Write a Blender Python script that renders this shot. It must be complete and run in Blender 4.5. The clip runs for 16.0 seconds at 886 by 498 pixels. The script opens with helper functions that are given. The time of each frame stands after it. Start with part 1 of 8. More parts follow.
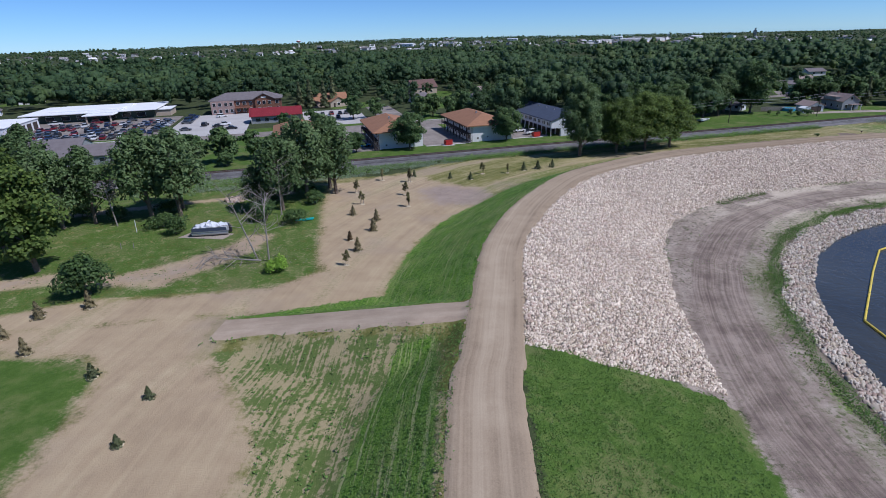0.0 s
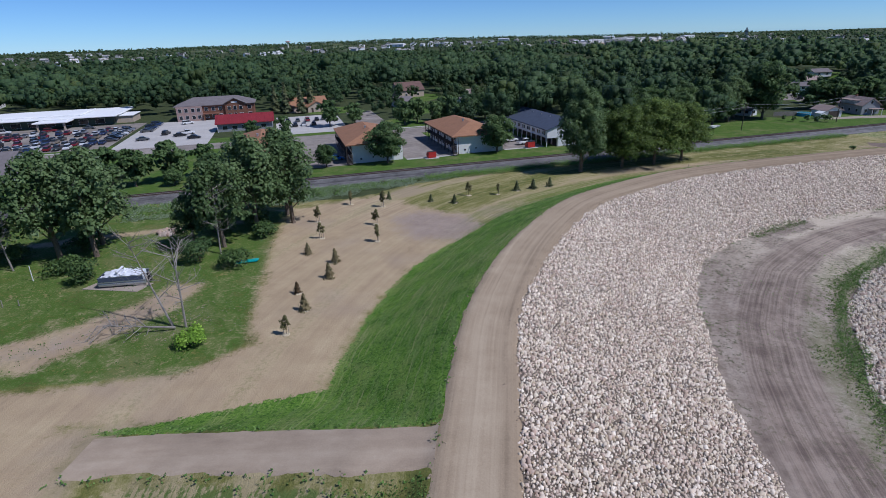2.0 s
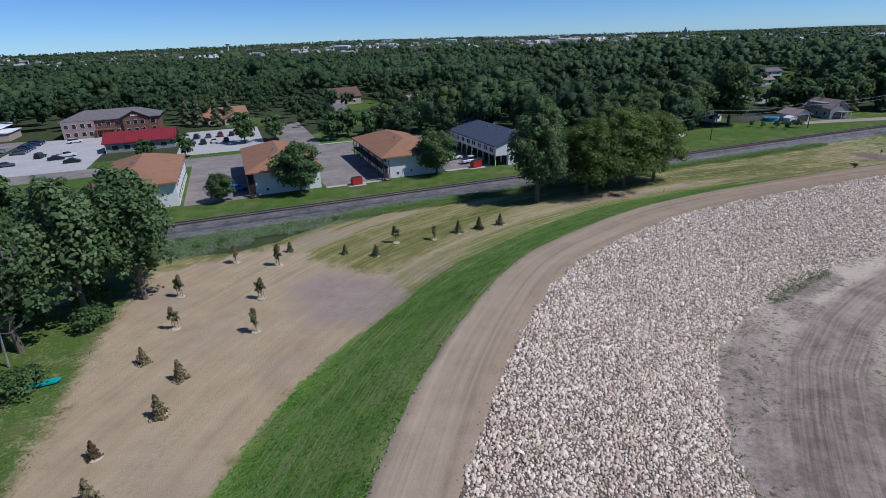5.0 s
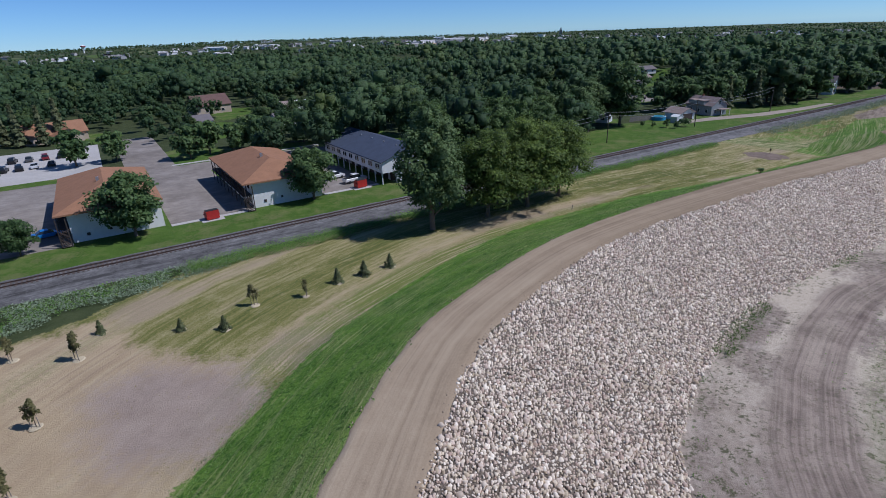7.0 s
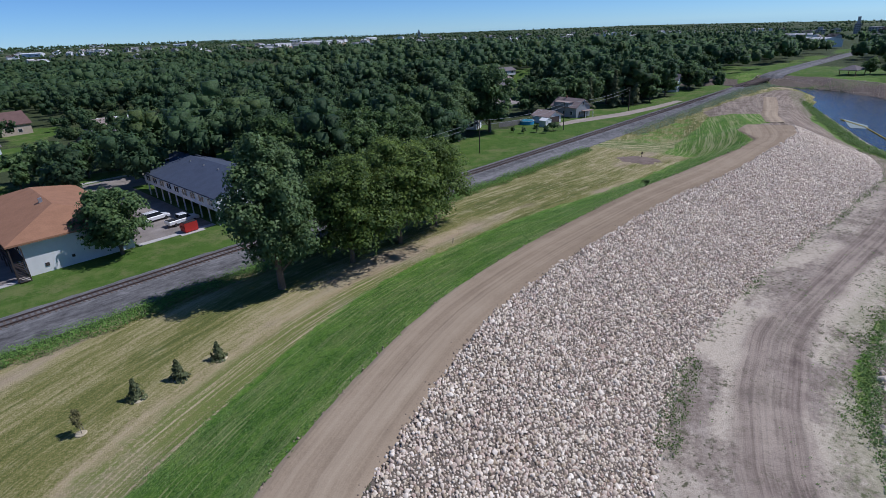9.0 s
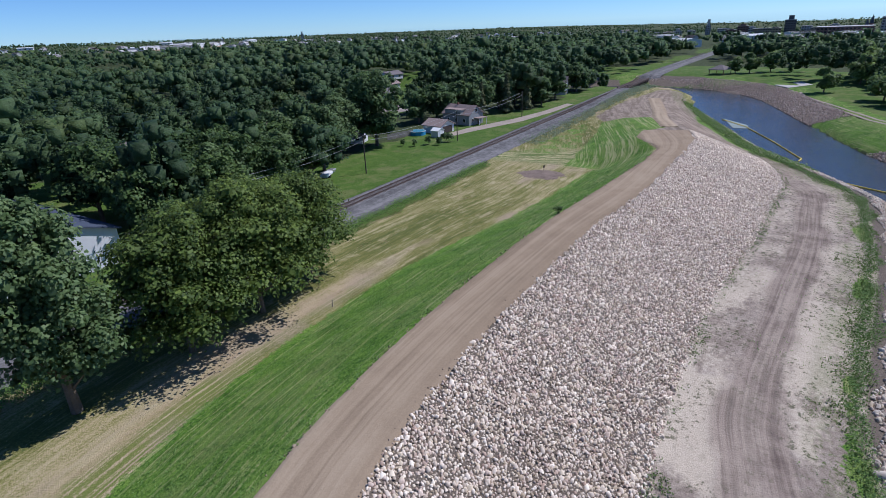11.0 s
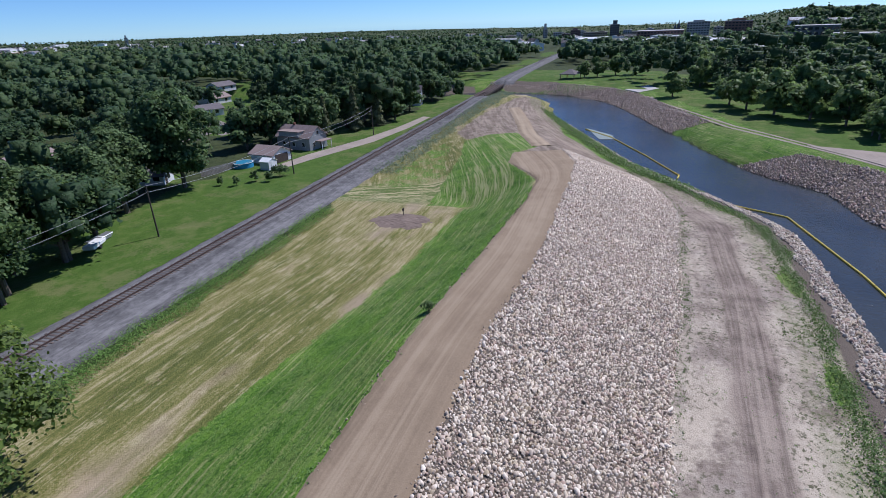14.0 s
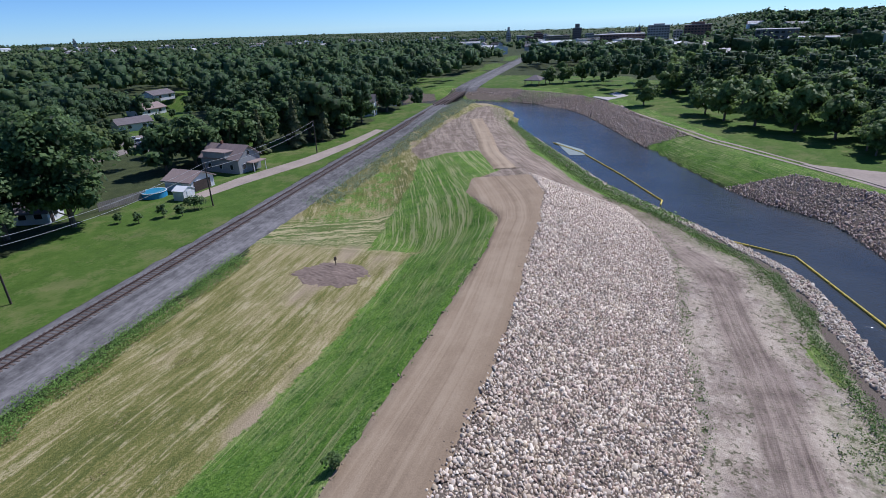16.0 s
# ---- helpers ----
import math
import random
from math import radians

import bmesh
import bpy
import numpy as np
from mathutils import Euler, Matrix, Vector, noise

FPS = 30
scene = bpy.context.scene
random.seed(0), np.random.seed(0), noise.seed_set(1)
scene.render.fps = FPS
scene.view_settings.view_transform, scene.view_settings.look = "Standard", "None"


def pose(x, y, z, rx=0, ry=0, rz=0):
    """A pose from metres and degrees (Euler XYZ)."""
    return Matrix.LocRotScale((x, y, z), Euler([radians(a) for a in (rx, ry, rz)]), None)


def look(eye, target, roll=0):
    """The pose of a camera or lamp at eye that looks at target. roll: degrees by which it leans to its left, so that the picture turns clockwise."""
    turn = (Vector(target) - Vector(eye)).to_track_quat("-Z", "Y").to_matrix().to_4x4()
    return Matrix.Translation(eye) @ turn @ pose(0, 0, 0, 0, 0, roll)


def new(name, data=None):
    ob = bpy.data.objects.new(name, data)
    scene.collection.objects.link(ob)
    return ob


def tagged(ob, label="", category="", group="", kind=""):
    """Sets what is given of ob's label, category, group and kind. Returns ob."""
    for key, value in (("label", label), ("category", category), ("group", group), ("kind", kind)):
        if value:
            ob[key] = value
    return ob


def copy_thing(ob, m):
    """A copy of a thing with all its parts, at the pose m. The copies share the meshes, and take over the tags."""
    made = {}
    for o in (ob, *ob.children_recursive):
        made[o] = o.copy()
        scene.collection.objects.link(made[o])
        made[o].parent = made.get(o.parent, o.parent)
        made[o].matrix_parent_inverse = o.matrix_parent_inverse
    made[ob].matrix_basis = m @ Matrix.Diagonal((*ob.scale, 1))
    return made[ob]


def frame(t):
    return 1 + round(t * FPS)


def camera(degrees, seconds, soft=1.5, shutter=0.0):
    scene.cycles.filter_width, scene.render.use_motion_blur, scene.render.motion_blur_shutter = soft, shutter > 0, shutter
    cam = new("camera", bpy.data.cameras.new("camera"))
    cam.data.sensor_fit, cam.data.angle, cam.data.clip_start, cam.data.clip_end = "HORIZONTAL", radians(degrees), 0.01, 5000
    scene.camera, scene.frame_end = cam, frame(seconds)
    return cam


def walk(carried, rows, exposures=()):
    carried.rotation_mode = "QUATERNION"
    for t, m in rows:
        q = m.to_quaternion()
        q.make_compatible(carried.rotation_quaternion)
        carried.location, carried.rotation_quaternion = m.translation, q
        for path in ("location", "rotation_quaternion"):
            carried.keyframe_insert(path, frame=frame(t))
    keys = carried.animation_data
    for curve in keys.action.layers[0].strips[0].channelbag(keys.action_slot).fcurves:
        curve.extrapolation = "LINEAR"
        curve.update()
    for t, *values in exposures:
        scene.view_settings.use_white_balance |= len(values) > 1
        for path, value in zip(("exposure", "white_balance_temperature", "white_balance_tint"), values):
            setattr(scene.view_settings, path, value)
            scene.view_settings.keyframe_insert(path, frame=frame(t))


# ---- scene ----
cam = camera(79.4, 16.0, soft=0.8)
PATH = [
    (0, (-0.604, -3.667, 32.05), (-0.654, -1.808, 31.314), -1.8),
    (0.5, (-0.172, 1.66, 31.948), (-0.209, 3.519, 31.212), -1.9),
    (1, (0.395, 6.873, 31.85), (0.367, 8.733, 31.115), -1.8),
    (1.5, (1.098, 12.056, 31.785), (1.073, 13.915, 31.049), -1.9),
    (2, (1.878, 17.142, 31.684), (1.854, 19.001, 30.948), -1.9),
    (2.5, (2.815, 22.166, 31.579), (2.79, 24.025, 30.843), -1.8),
    (3, (3.754, 27.0, 31.52), (3.729, 28.86, 30.785), -2.0),
    (3.2, (4.157, 28.882, 31.508), (4.129, 30.743, 30.775), -2.0),
    (5.3, (8.458, 48.015, 31.151), (8.646, 49.864, 30.411), -2.3),
    (5.5, (8.892, 49.865, 31.134), (9.115, 51.709, 30.392), -2.3),
    (6, (10.101, 54.512, 31.035), (10.43, 56.339, 30.289), -2.3),
    (6.5, (11.579, 59.22, 30.922), (12.0, 61.026, 30.174), -2.4),
    (7, (13.273, 63.828, 30.795), (13.771, 65.613, 30.045), -2.4),
    (7.5, (15.185, 68.257, 30.743), (15.776, 70.013, 29.99), -2.6),
    (8, (17.34, 72.515, 30.689), (18.011, 74.242, 29.934), -2.7),
    (8.5, (19.616, 76.683, 30.633), (20.391, 78.364, 29.875), -2.6),
    (9, (22.101, 80.747, 30.559), (23.01, 82.357, 29.798), -2.6),
    (9.5, (24.863, 84.53, 30.507), (25.868, 86.082, 29.743), -2.6),
    (11.8, (40.076, 100.055, 30.502), (41.368, 101.371, 29.729), -2.6),
    (12, (41.562, 101.361, 30.499), (42.877, 102.654, 29.726), -2.6),
    (12.5, (45.592, 104.47, 30.433), (46.982, 105.681, 29.657), -2.5),
    (13, (49.805, 107.377, 30.379), (51.255, 108.514, 29.601), -2.5),
    (13.5, (54.103, 109.921, 30.349), (55.59, 111.008, 29.569), -2.5),
    (14, (58.473, 112.222, 30.325), (59.993, 113.261, 29.545), -2.4),
    (14.5, (62.881, 114.261, 30.28), (64.427, 115.262, 29.501), -2.4),
    (15, (67.346, 116.105, 30.251), (68.913, 117.075, 29.473), -2.4),
    (15.5, (71.868, 117.863, 30.229), (73.445, 118.818, 29.452), -2.4),
    (16, (76.361, 119.508, 30.193), (77.945, 120.451, 29.418), -2.3),
]
import functools

walk(cam, [(t, look(eye, target, roll)) for t, eye, target, roll in PATH], [(0.0, -0.10, 5700, 16), (1.5, -0.22, 5690, 15), (3.0, -0.22, 5690, 15), (5.5, -0.26, 5680, 15), (9.0, -0.18, 5690, 15), (12.0, 0.08, 5720, 17), (16.0, 0.07, 5750, 17)])

# ---- world and sun ----
SUN_AZ, SUN_EL = 111.0, 52.0          # compass degrees from +y towards +x
world = bpy.data.worlds.new("sky")
scene.world = world
world.use_nodes = True
wn = world.node_tree
sky = wn.nodes.new("ShaderNodeTexSky")
sky.sky_type, sky.sun_disc = "NISHITA", False
sky.sun_elevation, sky.sun_rotation = radians(SUN_EL), radians(SUN_AZ)
sky.altitude, sky.air_density, sky.dust_density, sky.ozone_density = 1500, 0.8, 0.0, 3.0
blue = wn.nodes.new("ShaderNodeMix")
blue.data_type, blue.blend_type = "RGBA", "MULTIPLY"
blue.inputs[0].default_value = 1.0
blue.inputs[7].default_value = (0.57, 0.80, 1.03, 1)      # a clear, dry summer sky
wn.links.new(sky.outputs[0], blue.inputs[6])
wn.links.new(blue.outputs[2], wn.nodes["Background"].inputs[0])
wn.nodes["Background"].inputs[1].default_value = 0.104
sun = new("sun", bpy.data.lights.new("sun", "SUN"))
sun.data.energy, sun.data.angle, sun.data.color = 4.3, radians(0.53), (1.0, 0.965, 0.92)
to_sun = Vector((math.sin(radians(SUN_AZ)) * math.cos(radians(SUN_EL)), math.cos(radians(SUN_AZ)) * math.cos(radians(SUN_EL)), math.sin(radians(SUN_EL))))
sun.matrix_world = look(to_sun * 200, (0, 0, 0))


# ---- node helper ----
class Nodes:
    """Short names for the shader nodes of one material."""

    def __init__(self, name):
        self.mat = bpy.data.materials.new(name)
        self.mat.use_nodes = True
        self.t = self.mat.node_tree
        self.bsdf = self.t.nodes["Principled BSDF"]
        self.co = self.t.nodes.new("ShaderNodeTexCoord").outputs["Object"]

    def put(self, socket, value):
        if isinstance(value, bpy.types.NodeSocket):
            self.t.links.new(value, socket)
        elif isinstance(value, (tuple, list)) and len(value) == 3 and socket.type == "RGBA":
            socket.default_value = (*value, 1)
        else:
            socket.default_value = value

    def node(self, kind, out=0, **ins):
        n = self.t.nodes.new(kind)
        for k, v in ins.items():
            self.put(n.inputs[k.replace("_", " ")], v)
        return n.outputs[out]

    def attr(self, name, out="Vector"):
        n = self.t.nodes.new("ShaderNodeAttribute")
        n.attribute_name = name
        return n.outputs[out]

    def math(self, op, a, b=0.0, clamp=False):
        n = self.t.nodes.new("ShaderNodeMath")
        n.operation, n.use_clamp = op, clamp
        self.put(n.inputs[0], a)
        self.put(n.inputs[1], b)
        return n.outputs[0]

    def scaled(self, vec, s):
        n = self.t.nodes.new("ShaderNodeVectorMath")
        n.operation = "MULTIPLY"
        self.put(n.inputs[0], vec)
        self.put(n.inputs[1], s if isinstance(s, tuple) else (s, s, s))
        return n.outputs[0]

    def noise(self, scale, detail=4.0, rough=0.55, vec=None, out=0):
        return self.node("ShaderNodeTexNoise", out, Vector=self.co if vec is None else vec, Scale=scale, Detail=detail, Roughness=rough)

    def step(self, v, lo, hi):
        n = self.t.nodes.new("ShaderNodeMapRange")
        n.interpolation_type = "SMOOTHSTEP"
        self.put(n.inputs[0], v)
        n.inputs[1].default_value, n.inputs[2].default_value = lo, hi
        return n.outputs[0]

    def mix(self, f, a, b, blend="MIX"):
        n = self.t.nodes.new("ShaderNodeMix")
        n.data_type, n.blend_type = "RGBA", blend
        self.put(n.inputs[0], f)
        self.put(n.inputs[6], a)
        self.put(n.inputs[7], b)
        return n.outputs[2]

    def ramp(self, f, *stops):
        n = self.t.nodes.new("ShaderNodeValToRGB")
        self.put(n.inputs[0], f)
        el = n.color_ramp.elements
        while len(el) < len(stops):
            el.new(0.5)
        for e, (p, c) in zip(el, stops):
            e.position, e.color = p, (*c, 1)
        return n.outputs[0]

    def bump(self, height, strength, distance):
        n = self.t.nodes.new("ShaderNodeBump")
        self.put(n.inputs["Height"], height)
        n.inputs["Strength"].default_value, n.inputs["Distance"].default_value = strength, distance
        self.t.links.new(n.outputs[0], self.bsdf.inputs["Normal"])

    def done(self, color, rough=0.9, metal=0.0, spec=0.3):
        self.put(self.bsdf.inputs["Base Color"], color)
        self.put(self.bsdf.inputs["Roughness"], rough)
        self.put(self.bsdf.inputs["Metallic"], metal)
        self.put(self.bsdf.inputs["Specular IOR Level"], spec)
        return self.mat


def plain(name, color, rough=0.7, metal=0.0, grain=3.0, vary=0.25, spec=0.4):
    """A painted or bare surface with grain and stains at two scales."""
    n = Nodes(name)
    a = n.noise(grain, 5, 0.6)
    b = n.noise(grain * 0.13, 3, 0.5)
    f = n.math("ADD", n.math("MULTIPLY", a, 0.55), n.math("MULTIPLY", b, 0.45))
    lo = tuple(c * (1 - vary) for c in color)
    hi = tuple(min(1, c * (1 + vary)) for c in color)
    n.bump(a, 0.15, 0.02)
    return n.done(n.ramp(f, (0.3, lo), (0.7, hi)), rough, metal, spec)


def leafy(name, dark, mid, light, scale=0.9, each=0.5, thin_share=0.3, puffy=1.1, relief=0.0):
    n = Nodes(name)
    rnd = n.node("ShaderNodeObjectInfo", "Random")
    isl = n.node("ShaderNodeNewGeometry", "Random Per Island")
    f = n.math("ADD", n.math("MULTIPLY", n.noise(scale, 3, 0.6), 1 - each), n.math("MULTIPLY", isl, each))
    f = n.math("ADD", f, n.math("MULTIPLY", n.math("SUBTRACT", rnd, 0.5), 0.25))
    tint = n.node("ShaderNodeSeparateXYZ", 0, Vector=n.attr("tint")).node
    f = n.math("ADD", f, tint.outputs[0])
    col = n.ramp(f, (0.2, dark), (0.5, mid), (0.85, light))
    col = n.mix(tint.outputs[1], col, n.mix(1.0, col, (1.35, 1.08, 0.75), "MULTIPLY"))
    turn = n.t.nodes.new("ShaderNodeVectorTransform")
    turn.vector_type, turn.convert_from, turn.convert_to = "NORMAL", "OBJECT", "WORLD"
    n.put(turn.inputs[0], n.attr("puff"))
    both_n = n.t.nodes.new("ShaderNodeVectorMath")
    n.put(both_n.inputs[0], n.scaled(turn.outputs[0], puffy))
    n.put(both_n.inputs[1], n.scaled(n.node("ShaderNodeNewGeometry", "Normal"), 0.8))
    unit = n.t.nodes.new("ShaderNodeVectorMath")
    unit.operation = "NORMALIZE"
    n.put(unit.inputs[0], both_n.outputs[0])
    n.t.links.new(unit.outputs[0], n.bsdf.inputs["Normal"])
    if relief:
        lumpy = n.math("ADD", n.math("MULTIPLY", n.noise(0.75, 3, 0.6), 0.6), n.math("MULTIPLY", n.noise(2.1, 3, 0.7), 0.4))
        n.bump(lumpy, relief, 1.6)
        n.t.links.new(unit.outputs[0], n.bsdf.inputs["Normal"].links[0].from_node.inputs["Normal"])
        # shade between leaf clumps, put into the colour at the bump's hollows
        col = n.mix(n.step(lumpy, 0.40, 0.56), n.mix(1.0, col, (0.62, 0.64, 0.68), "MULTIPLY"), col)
    thin = n.node("ShaderNodeBsdfTranslucent", Color=n.mix(0.35, col, light))
    both = n.t.nodes.new("ShaderNodeMixShader")
    both.inputs[0].default_value = thin_share
    n.t.links.new(n.bsdf.outputs[0], both.inputs[1])
    n.t.links.new(thin, both.inputs[2])
    n.t.links.new(both.outputs[0], n.t.nodes["Material Output"].inputs[0])
    return n.done(col, 0.6, 0.0, 0.2)


# ---- ground material: zones of the one sheet ----
def ground_material():
    n = Nodes("ground")
    za, zb, zc = n.attr("zone_a", "Color"), n.attr("zone_b", "Color"), n.attr("zone_c", "Color")
    sa = n.node("ShaderNodeSeparateColor", 0, Color=za).node
    sb = n.node("ShaderNodeSeparateColor", 0, Color=zb).node
    sc = n.node("ShaderNodeSeparateColor", 0, Color=zc).node
    flow = n.attr("flow")
    fine = n.noise(2.2, 5, 0.65)
    mid = n.noise(0.35, 4, 0.6)
    big = n.noise(0.05, 3, 0.55)
    grit = n.noise(9.0, 3, 0.7)
    line = n.noise(1.0, 4, 0.6, vec=n.scaled(flow, (0.035, 0.85, 1.0)))
    line2 = n.noise(1.0, 3, 0.55, vec=n.scaled(flow, (0.02, 2.3, 1.0)))
    ragged = n.math("ADD", n.math("MULTIPLY", n.math("SUBTRACT", fine, 0.5), 0.55), n.math("MULTIPLY", n.math("SUBTRACT", mid, 0.5), 0.5))

    def zone(socket, soft=0.06, rag=1.0):
        return n.step(n.math("ADD", socket, n.math("MULTIPLY", ragged, rag)), 0.5 - soft, 0.5 + soft)

    # woods floor and far country
    col = n.ramp(mid, (0.3, (0.035, 0.048, 0.018)), (0.7, (0.07, 0.085, 0.034)))
    hill = n.step(n.noise(0.009, 4, 0.6), 0.52, 0.64)
    col = n.mix(n.math("MULTIPLY", hill, sc.outputs[2]), col, (0.14, 0.16, 0.07))
    # dry mown field with ragged cut swaths along the levee
    wobbly = n.t.nodes.new("ShaderNodeVectorMath")
    n.put(wobbly.inputs[0], flow)
    n.put(wobbly.inputs[1], n.scaled(n.noise(0.5, 3, 0.6, out=1), (2.0, 0.55, 0.0)))
    bent = wobbly.outputs[0]
    streak = n.noise(1.0, 5, 0.7, vec=n.scaled(bent, (0.16, 1.25, 1.0)))
    thread = n.noise(1.0, 3, 0.6, vec=n.scaled(bent, (0.12, 4.0, 1.0)))
    clod = n.noise(4.5, 3, 0.65)
    broad = n.noise(1.0, 3, 0.55, vec=n.scaled(flow, (0.018, 0.16, 1.0)))
    f = n.math("ADD", n.math("MULTIPLY", streak, 0.34), n.math("ADD", n.math("MULTIPLY", broad, 0.36), n.math("MULTIPLY", clod, 0.3)))
    spot = n.node("ShaderNodeSeparateXYZ", 0, Vector=flow).node
    raked = n.step(n.math("ADD", spot.outputs[0], n.math("MULTIPLY", n.math("SUBTRACT", big, 0.5), 40.0)), 158, 188)
    mottled = n.math("ADD", n.math("MULTIPLY", broad, 0.28), n.math("ADD", n.math("MULTIPLY", mid, 0.3), n.math("ADD", n.math("MULTIPLY", n.noise(0.17, 5, 0.65), 0.27), n.math("MULTIPLY", clod, 0.15))))
    f = n.math("ADD", n.math("MULTIPLY", f, raked), n.math("MULTIPLY", mottled, n.math("SUBTRACT", 1.0, raked)))
    dry = n.ramp(f, (0.41, (0.088, 0.106, 0.027)), (0.475, (0.158, 0.156, 0.043)), (0.525, (0.252, 0.224, 0.092)), (0.585, (0.385, 0.312, 0.175)))
    dry = n.mix(n.math("MULTIPLY", n.step(n.math("ADD", n.math("MULTIPLY", big, 0.5), n.math("MULTIPLY", broad, 0.5)), 0.54, 0.62), 0.75), dry, (0.33, 0.255, 0.175))
    swath = n.math("ADD", n.math("MULTIPLY", thread, 0.35), n.math("ADD", n.math("MULTIPLY", streak, 0.3), n.math("MULTIPLY", n.noise(1.0, 3, 0.6, vec=n.scaled(flow, (0.05, 2.2, 1.0))), 0.35)))
    dry = n.mix(n.math("MULTIPLY", n.step(n.math("ADD", swath, n.math("MULTIPLY", n.math("SUBTRACT", mid, 0.5), 0.45)), 0.515, 0.60), n.math("MULTIPLY", n.step(n.noise(3.2, 3, 0.7), 0.38, 0.52), n.math("ADD", 0.15, n.math("MULTIPLY", raked, n.math("ADD", 0.15, n.math("MULTIPLY", n.step(spot.outputs[0], 200, 245), 0.4)))))), dry, (0.45, 0.385, 0.225))
    across = n.noise(1.0, 4, 0.65, vec=n.scaled(bent, (1.15, 0.09, 1.0)))
    cross = n.math("MULTIPLY", n.math("MULTIPLY", n.step(spot.outputs[0], 300, 308), n.math("SUBTRACT", 1.0, n.step(spot.outputs[0], 322, 330))), n.math("SUBTRACT", 1.0, n.step(spot.outputs[1], -13.5, -11.0)))
    dry = n.mix(n.math("MULTIPLY", cross, 0.85), dry, n.mix(n.step(n.math("ADD", n.math("MULTIPLY", across, 0.8), n.math("MULTIPLY", clod, 0.2)), 0.46, 0.57), (0.085, 0.135, 0.03), (0.43, 0.375, 0.205)))
    col = n.mix(zone(sb.outputs[0]), col, dry)
    # kept lawn
    lawn = n.ramp(n.math("ADD", n.math("MULTIPLY", fine, 0.4), n.math("MULTIPLY", mid, 0.6)), (0.3, (0.047, 0.094, 0.013)), (0.7, (0.096, 0.160, 0.028)))
    lawn = n.mix(n.math("MULTIPLY", n.step(n.math("ADD", n.math("MULTIPLY", big, 0.5), n.math("MULTIPLY", mid, 0.5)), 0.5, 0.62), 0.42), lawn, (0.165, 0.17, 0.062))
    lawn = n.mix(n.math("MULTIPLY", n.step(n.math("ADD", n.math("MULTIPLY", n.noise(0.13, 4, 0.65), 0.7), n.math("MULTIPLY", fine, 0.3)), 0.51, 0.6), 0.38), lawn, (0.20, 0.18, 0.085))
    col = n.mix(zone(sa.outputs[2]), col, lawn)
    # half-grown seeding: green rows over straw
    rows = n.math("ADD", n.math("MULTIPLY", n.math("SUBTRACT", mid, 0.5), 1.1), n.math("MULTIPLY", n.math("SUBTRACT", fine, 0.5), 0.8))
    half = n.mix(n.step(n.math("ADD", line2, rows), 0.42, 0.62), n.mix(fine, (0.075, 0.125, 0.026), (0.15, 0.18, 0.055)), n.mix(fine, (0.29, 0.24, 0.125), (0.40, 0.325, 0.18)))
    col = n.mix(zone(sb.outputs[1]), col, half)
    # bare tan soil, worn lengthwise
    swept = n.noise(1.0, 4, 0.65, vec=n.scaled(flow, (0.045, 1.15, 1.0)))
    scratch = n.noise(1.0, 3, 0.6, vec=n.scaled(flow, (0.06, 3.1, 1.0)))
    f = n.math("ADD", n.math("MULTIPLY", swept, 0.26), n.math("ADD", n.math("MULTIPLY", broad, 0.28), n.math("ADD", n.math("MULTIPLY", mid, 0.28), n.math("MULTIPLY", n.noise(0.12, 5, 0.65), 0.18))))
    soil = n.ramp(f, (0.36, (0.305, 0.225, 0.14)), (0.47, (0.385, 0.288, 0.176)), (0.56, (0.435, 0.335, 0.205)), (0.68, (0.52, 0.425, 0.265)))
    soil = n.mix(n.math("MULTIPLY", n.step(n.math("ADD", n.math("MULTIPLY", broad, 0.6), n.math("MULTIPLY", fine, 0.4)), 0.54, 0.64), 0.5), soil, (0.215, 0.21, 0.085))
    worn = n.step(spot.outputs[0], 160, 180)
    soil = n.mix(n.math("MULTIPLY", n.step(scratch, 0.5, 0.62), n.math("ADD", 0.06, n.math("MULTIPLY", worn, 0.3))), soil, (0.50, 0.42, 0.275))
    soil = n.mix(n.math("MULTIPLY", n.step(swept, 0.48, 0.36), n.math("MULTIPLY", worn, 0.4)), soil, (0.25, 0.175, 0.13))
    band = n.math("ABSOLUTE", n.math("ADD", n.math("ADD", spot.outputs[1], 16.9), n.math("MULTIPLY", n.math("SUBTRACT", mid, 0.5), 3.0)))
    half_cut = n.math("MULTIPLY", n.math("MULTIPLY", n.math("SUBTRACT", 1.0, n.step(band, 2.0, 3.6)), n.math("MULTIPLY", worn, n.math("SUBTRACT", 1.0, n.step(spot.outputs[0], 236, 252)))), n.step(n.math("ADD", n.math("MULTIPLY", scratch, 0.6), n.math("MULTIPLY", clod, 0.4)), 0.60, 0.48))
    soil = n.mix(n.math("MULTIPLY", half_cut, 0.95), soil, n.mix(fine, (0.075, 0.125, 0.02), (0.20, 0.215, 0.055)))
    soil = n.mix(n.math("MULTIPLY", n.step(big, 0.5, 0.66), 0.5), soil, (0.33, 0.255, 0.19))
    col = n.mix(zone(sa.outputs[1], 0.2, 1.3), col, soil)
    # grey-brown trampled soil
    grey = n.ramp(n.math("ADD", n.math("MULTIPLY", fine, 0.4), n.math("MULTIPLY", mid, 0.6)), (0.3, (0.235, 0.18, 0.15)), (0.7, (0.37, 0.295, 0.245)))
    col = n.mix(n.math("MULTIPLY", zone(sb.outputs[2], 0.3, 1.4), 0.85), col, grey)
    # silt bench: a worn lane along the river between pale dust patches
    bank = n.attr("bank")
    shore_off = n.node("ShaderNodeSeparateXYZ", 1, Vector=bank)
    place = n.node("ShaderNodeSeparateXYZ", 0, Vector=flow).node
